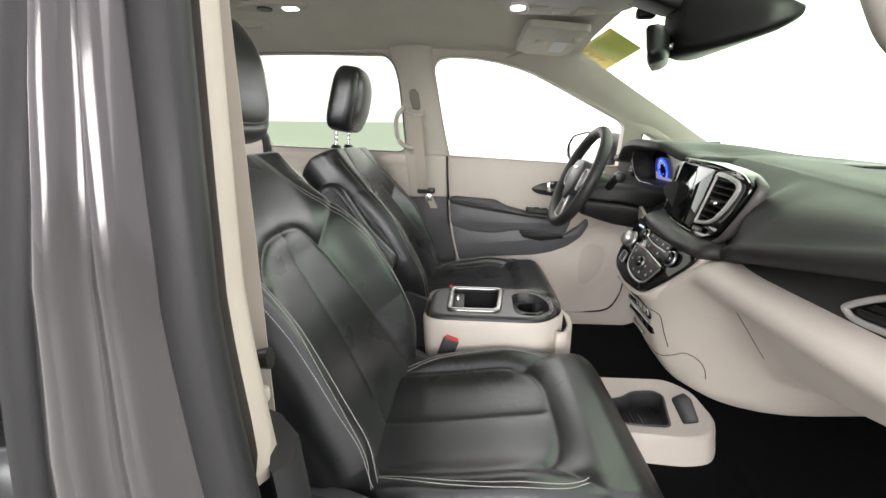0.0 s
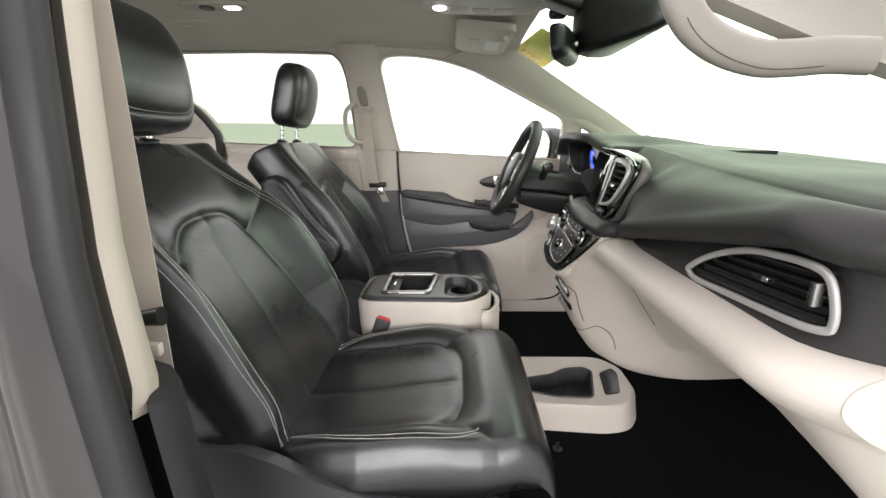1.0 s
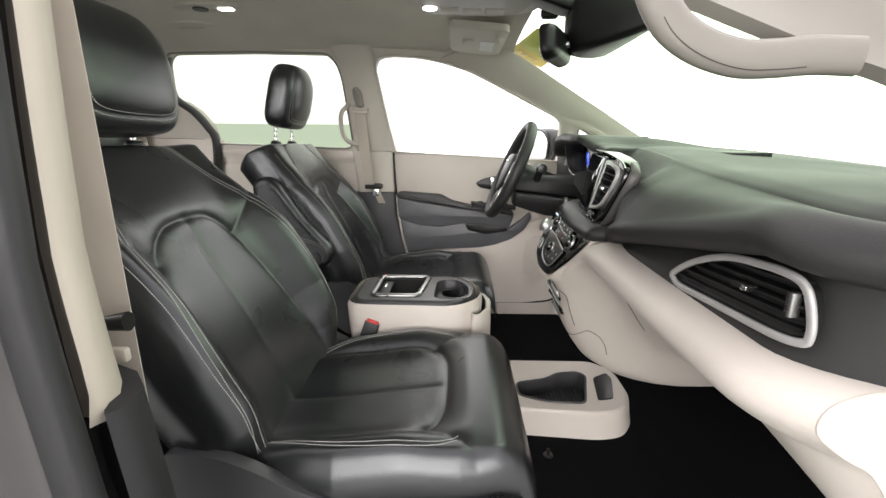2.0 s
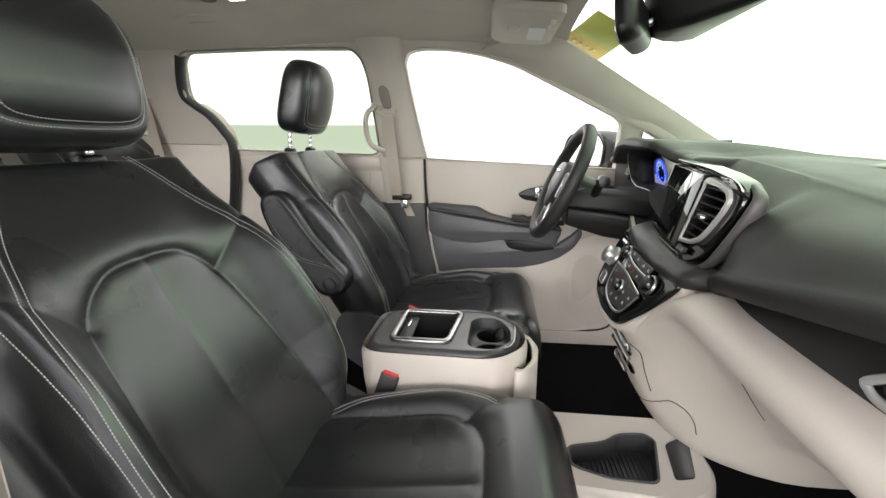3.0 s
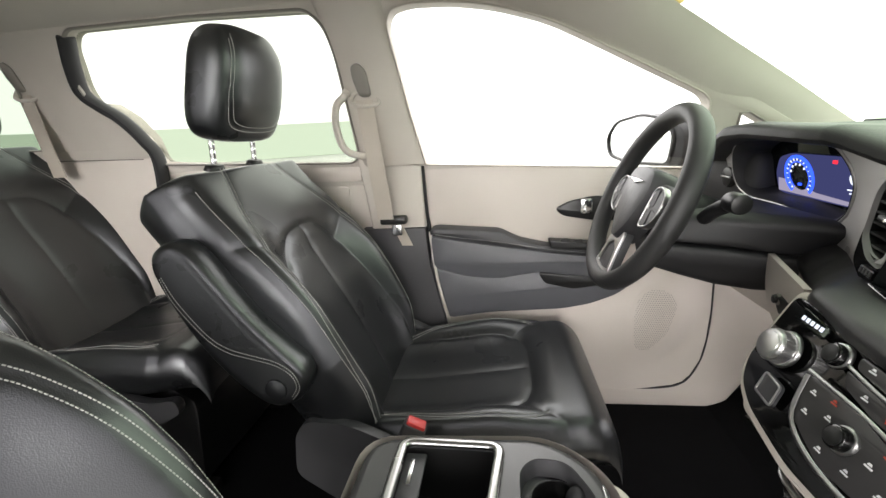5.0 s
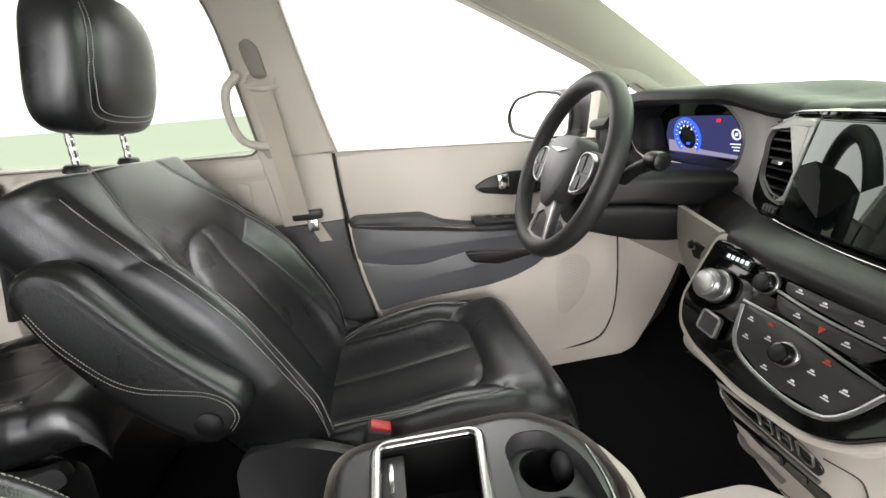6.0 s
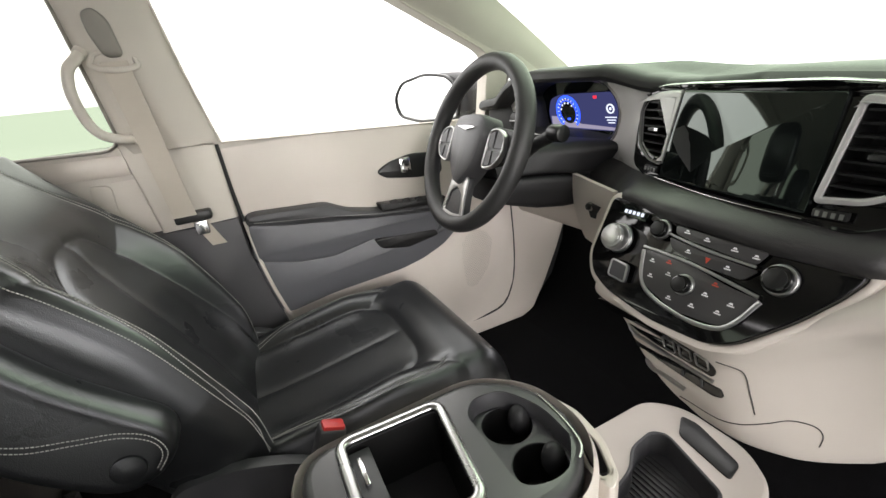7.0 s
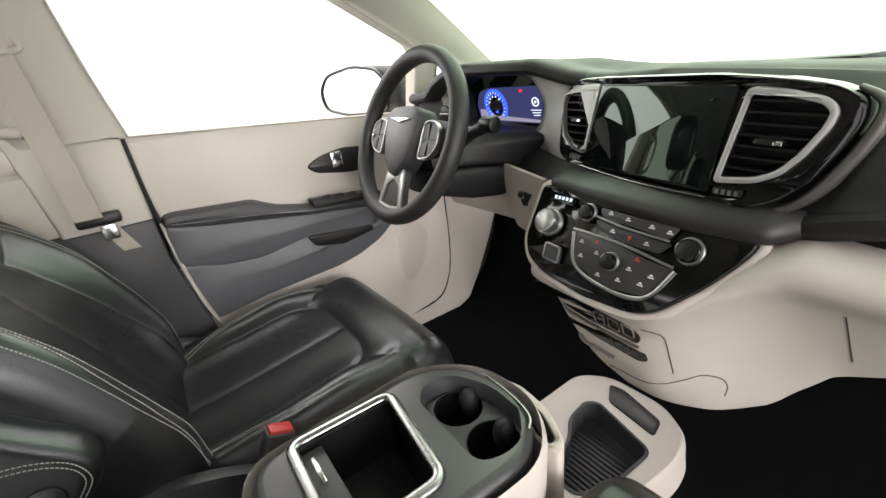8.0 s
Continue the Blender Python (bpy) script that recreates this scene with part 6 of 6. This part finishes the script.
# ---- rest of the cabin ----
def left_side():
    """Lower side of the cabin behind the driver's door, with belt and handles."""
    XZ = lambda y: (lambda a, b, d: (a, y + d, b))
    # lower half of the pillar: beige above, dark below
    low = part("trim_b_pillar_left", plate([(-0.315, 1.22), (-0.30, 1.10), (-0.29, 1.0), (-0.195, 1.0), (-0.117, 1.0), (-0.121, 1.19)], 0.05, XZ(0.742), bevel=0.008), PILLAR)
    tagged(low, "beige pillar trim behind the driver door", "trim", kind="structure")
    dark = part("trim_pillar_base_left", plate([(-0.32, 1.0), (-0.195, 1.0), (-0.116, 1.001), (-0.112, 0.90), (-0.078, 0.72), (-0.06, 0.62), (-0.33, 0.60)], 0.05, XZ(0.732), bevel=0.008), DARK)
    tagged(dark, "dark lower pillar trim behind the driver door", "trim", kind="structure")
    sill = part("trim_sill_left", box((0.80, 0.04, 0.075), (0.0, 0.803, 0.3825), 0.012, 3), BEIGE)
    tagged(sill, "beige door sill trim", "trim", kind="structure")
    line = smooth_line([(-0.117, 0.756, 1.187), (-0.115, 0.754, 1.10), (-0.112, 0.752, 1.04), (-0.108, 0.750, 0.985)], 6)
    seal = part("trim_door_seal", sweep(line, round_profile(0.005, 0.008, 8), up=(0, 1, 0)), RUBBER)
    tagged(seal, "thin dark seal along the door edge", "trim", kind="structure")
    line = smooth_line([(-0.105, 0.741, 0.985), (-0.099, 0.736, 0.90), (-0.085, 0.733, 0.80), (-0.062, 0.733, 0.70), (-0.045, 0.735, 0.655)], 6)
    edge = part("trim_door_edge", sweep(line, round_profile(0.0050, 0.004, 8), up=(0, 1, 0)), PILLAR)
    tagged(edge, "thin pale edge of the driver door", "trim", kind="structure")
    # added dark plate that stops outside light showing through trim gaps
    backing_plate = part("wall_left_backing", plate([(-0.40, 0.33), (1.12, 0.33), (1.12, 1.12), (0.10, 1.15), (-0.40, 1.18)], 0.02, XZ(0.822)), RUBBER)
    tagged(backing_plate, "dark backing added behind the trim against light leaks", "wall", kind="structure")
    # sliding door panel
    ob = thing("door_2", "closed sliding door with beige inner panel", "door")
    tagged(ob, kind="structure")
    part("panel", plate([(-0.20, 1.20), (-0.20, 0.34), (-1.16, 0.34), (-1.16, 1.0), (-1.02, 1.0), (-1.02, 1.25), (-0.95, 1.235)], 0.04, XZ(0.775), bevel=0.006), PILLAR, ob)
    part("sill_roll", sweep([Vector((-0.31, 0.765, 1.175)), Vector((-0.60, 0.765, 1.185)), Vector((-0.97, 0.765, 1.215))], round_profile(0.014, 0.028, 10), up=(0, 0, 1)), BEIGE, ob, "beige rolled window sill")
    part("pull_cup", plate(rounded([(-0.36, 1.13), (-0.40, 1.135), (-0.42, 1.0), (-0.37, 1.0)], 0.012), 0.01, XZ(0.768), bevel=0.003), PILLAR, ob, "beige door pull")
    # panel round the second row, up to the rear window
    o = [(-0.965, 1.25), (-0.985, 1.32), (-1.036, 1.385), (-1.10, 1.43), (-1.30, 1.45), (-1.345, 1.295), (-2.1, 1.29), (-2.7, 1.29), (-2.7, 0.34), (-1.06, 0.34), (-1.04, 0.85), (-0.99, 1.05)]
    p = part("wall_rear_left", plate(o, 0.05, XZ(0.735), bevel=0.01), BEIGE)
    tagged(p, "beige moulded side panel beside the second row", "wall", kind="structure")
    line = smooth_line([(-1.075, 0.63, 1.60), (-1.105, 0.655, 1.52), (-1.118, 0.68, 1.455), (-1.08, 0.69, 1.415), (-1.03, 0.70, 1.375), (-0.985, 0.715, 1.31), (-0.962, 0.728, 1.24), (-0.985, 0.73, 1.05), (-1.03, 0.73, 0.85)], 6)
    s = part("trim_slide_frame", sweep(line, round_profile(0.016, 0.026, 10), up=(0, 1, 0)), RUBBER)
    tagged(s, "thick black rubber frame of the sliding door opening", "trim", kind="structure")


left_side()


def seat_belt(sign, name, label, slot=True):
    ob = thing(name, label, "seat belt")
    y = 0.666
    ring = smooth_line([(-0.285, y, 1.385), (-0.287, y - 0.004, 1.372), (-0.25, y - 0.012, 1.362), (-0.213, y - 0.004, 1.366), (-0.212, y, 1.380), (-0.222, y, 1.392), (-0.25, y - 0.006, 1.398), (-0.275, y, 1.396)], 4, True)
    put = lambda l: [Vector((p.x, sign * p.y, p.z)) for p in l]
    part("guide_ring", sweep(put(ring), round_profile(0.006, 0.006, 8), True, (0, 1, 0)), PILLAR, ob, "beige belt guide ring")
    cov = rounded([(-0.270, 1.462), (-0.248, 1.470), (-0.230, 1.450), (-0.226, 1.385), (-0.260, 1.385), (-0.271, 1.43)], 0.014)
    part("guide_cover", plate(cov, 0.022, lambda a, b, d: (a, sign * (SIDE(b) - 0.046 + d), b), bevel=0.009), DARK_SHADED_BEIGE, ob, "beige height adjuster cover")
    rows = []
    for t in np.linspace(0, 1, 10):
        z = 1.378 - (0.335 if slot else 0.25) * t
        rows.append([(-0.272 + 0.026 * t, sign * (y - 0.008 + 0.012 * t), z), (-0.224 + 0.026 * t, sign * (y - 0.010 + 0.012 * t), z)])
    part("strap", sheet(rows, 0.002), BELT, ob, "tan webbing strap")
    if not slot:
        return ob
    part("retractor_cover", box((0.082, 0.035, 0.024), (-0.212, sign * 0.722, 1.030), 0.006), BLACK, ob, "black belt slot cover")
    part("tongue", box((0.03, 0.008, 0.035), (-0.20, sign * 0.703, 1.002), 0.004), CHROME, ob, "chrome belt tongue")
    tail = [[(-0.222 + 0.03 * t, sign * (0.724 - 0.002 * t), 1.018 - 0.07 * t), (-0.188 + 0.03 * t, sign * (0.722 - 0.002 * t), 1.018 - 0.07 * t)] for t in np.linspace(0, 1, 5)]
    part("lower_strap", sheet(tail, 0.002), BELT, ob, "tan webbing below the slot")
    return ob


seat_belt(1, "seat_belt", "tan driver seat belt hanging from its pillar guide")
second = seat_belt(1, "seat_belt", "tan second-row belt on the beige rear pillar", False)
second.location = (-1.06, 0.012, 0.085)
line = [Vector((x, 0.7325, 1.262 - 0.03 * (x + 1.30))) for x in np.linspace(-1.34, -1.02, 8)]
tagged(part("trim_rear_joint", sweep(line, round_profile(0.0012, 0.0012, 6)), JOINT), "thin joint in the beige side panel", "trim", kind="structure")


def belt_right():
    ob = thing("seat_belt", "tan passenger seat belt hanging beside the seat", "seat belt")
    rows = [[(-0.305 + 0.010 * t, -0.768 - 0.012 * t, 1.50 - 0.64 * t), (-0.262 + 0.010 * t, -0.752 - 0.022 * t, 1.50 - 0.64 * t)] for t in np.linspace(0, 1, 14)]
    part("strap", sheet(rows, 0.002), BELT, ob, "tan webbing strap")
    bar = [Vector((-0.300, -0.800, 1.000)), Vector((-0.268, -0.798, 1.003)), Vector((-0.238, -0.796, 1.006))]
    part("belt_guide", sweep(bar, round_profile(0.009, 0.010, 12), scale=lambda t: 1.0 + 0.35 * (t > 0.6)), BLACK, ob, "black belt stop")
    part("tongue", box((0.040, 0.012, 0.020), (-0.262, -0.802, 0.960), 0.004), BELT, ob, "tan plastic belt tongue")
    return ob


belt_right()


def grab_handle(name, points, r, label, up=(0, 1, 0), flat=1.0):
    ob = thing(name, label, "grab handle")
    # the flat grip is toned down by colour where strong light falls
    material = DARK_SHADED_BEIGE if flat < 1 else PILLAR
    line = smooth_line(points, 6)
    part("grip", sweep(line, round_profile(r, r * flat, 14, 2.4), up=up), material, ob, angle=60)
    if flat < 1:
        groove = [p + Vector((0, -r * flat * 0.93, -r * 0.62)) for p in line[8:-8]]
        part("groove", sweep(groove, round_profile(0.0006, 0.0006, 6), up=up), JOINT, ob, "thin groove along the grip")
    if flat >= 1:
        for a, b in ((line[0], line[3]), (line[-1], line[-4])):
            part("end_cap", sweep([a + (a - b) * 0.2, a, b], round_profile(r * 1.18, r * flat * 1.12, 14, 2.6), up=up), material, ob, angle=60)
    return ob


grab_handle("grab_handle", [(-0.296, 0.662, 1.400), (-0.306, 0.650, 1.386), (-0.324, 0.645, 1.366), (-0.334, 0.650, 1.325), (-0.330, 0.662, 1.272), (-0.315, 0.672, 1.243), (-0.288, 0.690, 1.230), (-0.262, 0.712, 1.226)], 0.010, "beige grab handle on the door pillar")
grab_handle("grab_handle", [(0.438, -0.69, 1.44), (0.446, -0.70, 1.408), (0.469, -0.70, 1.376), (0.507, -0.70, 1.351), (0.555, -0.70, 1.336), (0.601, -0.70, 1.335), (0.650, -0.702, 1.338), (0.70, -0.706, 1.335)], 0.024, "large beige grab handle on the windscreen pillar, shaded darker in colour", flat=0.6)


def overhead():
    ob = thing("overhead_console", "beige overhead console with reading lamps", "console")
    o = rounded([(0.030, -0.150), (0.030, 0.060), (0.090, 0.125), (0.30, 0.150), (0.43, 0.110), (0.46, 0.0), (0.46, -0.215), (0.09, -0.215)], 0.05)
    low = lambda a: 1.606 + 0.05 * max(0, 0.10 - a) - 0.06 * max(0, a - 0.25)
    rows = [[(a, b, low(a) + h) for a, b in scaled(o, k)] for h, k in ((0.085, 1.04), (0.045, 1.02), (0.022, 0.97), (0.008, 0.90), (0.0, 0.80))]
    part("body", loft(rows), PILLAR, ob, angle=60)
    i = scaled(o, 0.70, 0.74)
    part("button_panel", plate(fine(i, 0.03), 0.01, lambda a, b, d: (a, b, low(a) - 0.004 + d), bevel=0.003), DARK_SHADED_BEIGE, ob, "pale switch panel")
    for x, y in ((0.17, 0.035), (0.235, 0.045), (0.30, 0.045), (0.17, -0.12), (0.235, -0.13), (0.30, -0.13)):
        part("switch", box((0.055, 0.055, 0.008), (x, y, low(x) - 0.005), 0.003), PILLAR, ob)
    for y in (0.02, -0.11):
        part("reading_lamp", cyl(0.020, 0.008, (0.115, y, low(0.115) - 0.004), "z", 24, bevel=0.002), LAMP, ob, "lit round reading lamp")
    # driver's sun visor, folded up
    v = thing("sun_visor", "beige driver sun visor folded up with a white label", "sun visor")
    o = rounded([(0.165, 0.21), (0.16, 0.55), (0.20, 0.585), (0.325, 0.585), (0.36, 0.55), (0.365, 0.21)], 0.03)
    part("flap", plate(o, 0.022, lambda a, b, d: (a, b, 1.602 - 0.02 * (b - 0.2) - 0.10 * (a - 0.16) + d), bevel=0.008), HEADLINER, v)
    part("label_patch", plate(rounded([(0.275, 0.36), (0.275, 0.50), (0.325, 0.50), (0.325, 0.36)], 0.004), 0.002, lambda a, b, d: (a, b, 1.599 - 0.02 * (b - 0.2) - 0.10 * (a - 0.16) + d)), WHITE, v, "white printed label")
    part("clip", box((0.04, 0.05, 0.014), (0.23, 0.38, 1.590), 0.005), PILLAR, v)
    part("pivot", cyl(0.010, 0.05, (0.335, 0.30, 1.577), "y", 16, bevel=0.002), PILLAR, v)
    # small dome lamp and a coat hook further back
    d = thing("dome_lamp", "small beige dome lamp with a lit lens", "lamp")
    o = [(-0.70 + 0.125 * math.cos(t), 0.33 + 0.045 * math.sin(t)) for t in np.linspace(0, 2 * math.pi, 32, endpoint=False)]
    part("bezel", plate(o, 0.02, lambda a, b, q: (a, b, 1.700 + q), bevel=0.004), PILLAR, d)
    part("switch_ring", cyl(0.026, 0.008, (-0.725, 0.33, 1.699), "z", 24, bevel=0.002), BLACK, d)
    part("lens", box((0.05, 0.03, 0.008), (-0.635, 0.335, 1.699), 0.003), LAMP, d, "lit white lens")
    h = thing("ceiling_hatch", "shallow beige oval speaker cover in the headliner", "cover")
    o = [(-0.87 + 0.115 * math.cos(t), 0.505 + 0.055 * math.sin(t)) for t in np.linspace(0, 2 * math.pi, 32, endpoint=False)]
    part("cover", plate(o, 0.02, lambda a, b, q: (a, b, 1.682 - 0.10 * (b - 0.505) + q), bevel=0.005), HEADLINER, h)
    part("slot", box((0.10, 0.012, 0.006), (-0.87, 0.50, 1.682), 0.002), PILLAR, h)


overhead()


def windscreen_label():
    q = [Vector((0.405, 0.628, 1.604)), Vector((0.555, 0.700, 1.547)), Vector((0.645, 0.572, 1.603)), Vector((0.500, 0.505, 1.662))]
    rows = [[tuple(q[0].lerp(q[1], t).lerp(q[3].lerp(q[2], t), s)) for s in np.linspace(0, 1, 5)] for t in np.linspace(0, 1, 5)]
    ob = thing("windscreen_tag", "yellow paper tag in the corner of the windscreen", "tag")
    part("paper", sheet(rows, 0.0015), YELLOW, ob)
    for i in range(4):
        a, b = 0.2 + 0.16 * i, 0.12
        p = q[0].lerp(q[1], a).lerp(q[3].lerp(q[2], a), b)
        part("print_bar", box((0.012, 0.03, 0.003), tuple(p - Vector((0, 0, 0.002))), 0, m=Matrix.Rotation(radians(20), 4, "Z")), BELT, ob)


windscreen_label()


def door_mirror():
    ob = thing("door_mirror", "dark door mirror with bright glass outside the window", "mirror")
    o = rounded([(0.200, 1.225), (0.150, 1.285), (0.02, 1.305), (-0.085, 1.288), (-0.135, 1.235), (-0.118, 1.138), (0.069, 1.134), (0.180, 1.158)], 0.03)
    across, into = Vector((-0.38, 0.92, 0)), Vector((0.92, 0.38, 0))
    put = lambda off: (lambda a, b, d: tuple(Vector((0.6, 1.0, b)) + across * a + into * (off + d)))
    shell = rounded([(0.196, 1.225), (0.148, 1.281), (0.02, 1.302), (-0.095, 1.290), (-0.165, 1.245), (-0.160, 1.150), (-0.118, 1.125), (0.069, 1.136), (0.178, 1.160)], 0.03)
    part("housing", plate(shell, 0.10, put(0.0), bevel=0.02), RUBBER, ob, "dark grey mirror shell")
    part("glass", plate(inset(o, 0.010), 0.004, put(-0.006), bevel=0.001), MIRROR, ob, "bright mirror glass")
    part("rim", plate(o, 0.016, put(-0.010), [inset(o, 0.010)], 0.003), BLACK, ob, "black mirror rim")
    part("arm", box((0.06, 0.16, 0.05), (0.70, 0.86, 1.13), 0.015, 3), BLACK, ob, "black mirror arm")


door_mirror()


def buckle(at, label, lean):
    ob = thing("belt_buckle", label, "buckle")
    ob.matrix_basis = Matrix.Translation(at) @ Matrix.Rotation(radians(lean), 4, "Y")
    part("stalk", box((0.028, 0.018, 0.12), (0, 0, -0.085), 0.005), BLACK, ob)
    part("body", box((0.044, 0.028, 0.064), (0, 0, 0), 0.006, 3), DARK, ob, "grey plastic buckle body")
    part("button", box((0.036, 0.023, 0.012), (0, 0, 0.031), 0.003), RED, ob, "red release button")


buckle((-0.058, -0.185, 0.705), "grey passenger belt buckle with a red button", 20)
buckle((-0.066, 0.128, 0.736), "grey driver belt buckle with a red button", 24)


def kick_panels():
    kick = rounded([(0.757, 0.93), (1.06, 0.96), (1.01, 0.71), (0.965, 0.60), (0.90, 0.47), (0.84, 0.372), (0.79, 0.345), (0.40, 0.345), (0.40, 0.419), (0.64, 0.423), (0.69, 0.438), (0.720, 0.47), (0.745, 0.53), (0.757, 0.60)], 0.012)
    p = part("trim_kick_left", plate(kick, 0.03, lambda a, b, d: (a, 0.783 + d, b), bevel=0.005), BEIGE)
    tagged(p, "beige kick panel ahead of the driver door", "trim", kind="structure")
    grille = thing("speaker_grille", "beige perforated door speaker grille", "speaker grille")
    o = rounded([(0.515, 0.735), (0.550, 0.785), (0.610, 0.790), (0.655, 0.745), (0.625, 0.630), (0.560, 0.565), (0.516, 0.585), (0.508, 0.66)], 0.03)
    part("cover", plate(fine(o, 0.01), 0.008, lambda a, b, d: (a, door_y(a, b) - 0.0015 + d, b), [], 0.001), BEIGE, grille)
    field = inset(o, 0.008)
    bm = bmesh.new()
    for i in range(26):
        for k in range(40):
            a, b = 0.50 + 0.0066 * (i + 0.5 * (k % 2)), 0.56 + 0.0062 * k
            if inside((a, b), field):
                cyl(0.0015, 0.001, (a, door_y(a, b) - 0.0021, b), "y", 6, bm=bm)
    part("perforation", bm, DARK_SHADED_BEIGE, grille, "rows of small dark holes")["kind"] = "stuff"
    column = thing("column_shroud", "black two-piece steering column shroud", "column shroud")

    # x, middle of the column in y, half widths at top, joint and bottom, heights of top, joint and bottom
    spans = ((0.415, 0.388, 0.058, 0.074, 0.050, 1.108, 1.050, 0.990), (0.470, 0.388, 0.068, 0.086, 0.060, 1.112, 1.045, 0.972), (0.530, 0.386, 0.088, 0.094, 0.066, 1.108, 1.040, 0.955), (0.600, 0.378, 0.128, 0.100, 0.068, 1.104, 1.030, 0.945), (0.668, 0.372, 0.160, 0.112, 0.074, 1.100, 1.025, 0.945))
    up = [[(x, y, z) for y, z in rounded([(c - j, m + 0.002), (c - w, h - 0.012), (c - w + 0.03, h), (c + w - 0.03, h), (c + w, h - 0.012), (c + j, m + 0.002)], 0.014, 4)] for x, c, w, j, b, h, m, l in spans]
    low = [[(x, y, z) for y, z in rounded([(c - j, m - 0.002), (c - j * 0.98, m - 0.03), (c - b, l), (c + b, l), (c + j * 0.98, m - 0.03), (c + j, m - 0.002)], 0.022, 4)] for x, c, w, j, b, h, m, l in spans]
    part("upper_shell", loft(up), RUBBER, column, angle=50)
    part("lower_shell", loft(low), RUBBER, column, angle=50)
    d = thing("floor_hook", "small black carpet fastener on the floor", "fastener")
    part("disc", cyl(0.014, 0.006, (0.46, -0.255, FLOOR + 0.003), "z", 20, bevel=0.002), BLACK, d)
    part("hook", box((0.008, 0.008, 0.02), (0.46, -0.255, FLOOR + 0.014), 0.002), BLACK, d)
    tab = thing("sensor_tab", "small dark tab in the far windscreen corner", "sensor")
    part("tab", box((0.03, 0.05, 0.012), (1.0, 0.63, 1.247), 0.003), DARK, tab)
    cowl = thing("cowl_grille", "black grille in the windscreen corner of the dashboard", "grille")
    part("grille", box((0.085, 0.22, 0.012), (0.90, -0.16, 1.2000), 0.003, 2, Matrix.Rotation(radians(-10), 4, "Z")), BLACK, cowl)


kick_panels()


def windscreen_border():
    line = smooth_line([(1.10, 0.50, 1.215), (1.13, 0.10, 1.198), (1.12, -0.30, 1.176), (1.04, -0.72, 1.153)], 8)
    b = part("trim_windscreen_base", sweep(line, round_profile(0.014, 0.004, 10)), BLACK)
    tagged(b, "black border along the base of the windscreen", "trim", kind="structure")


windscreen_border()
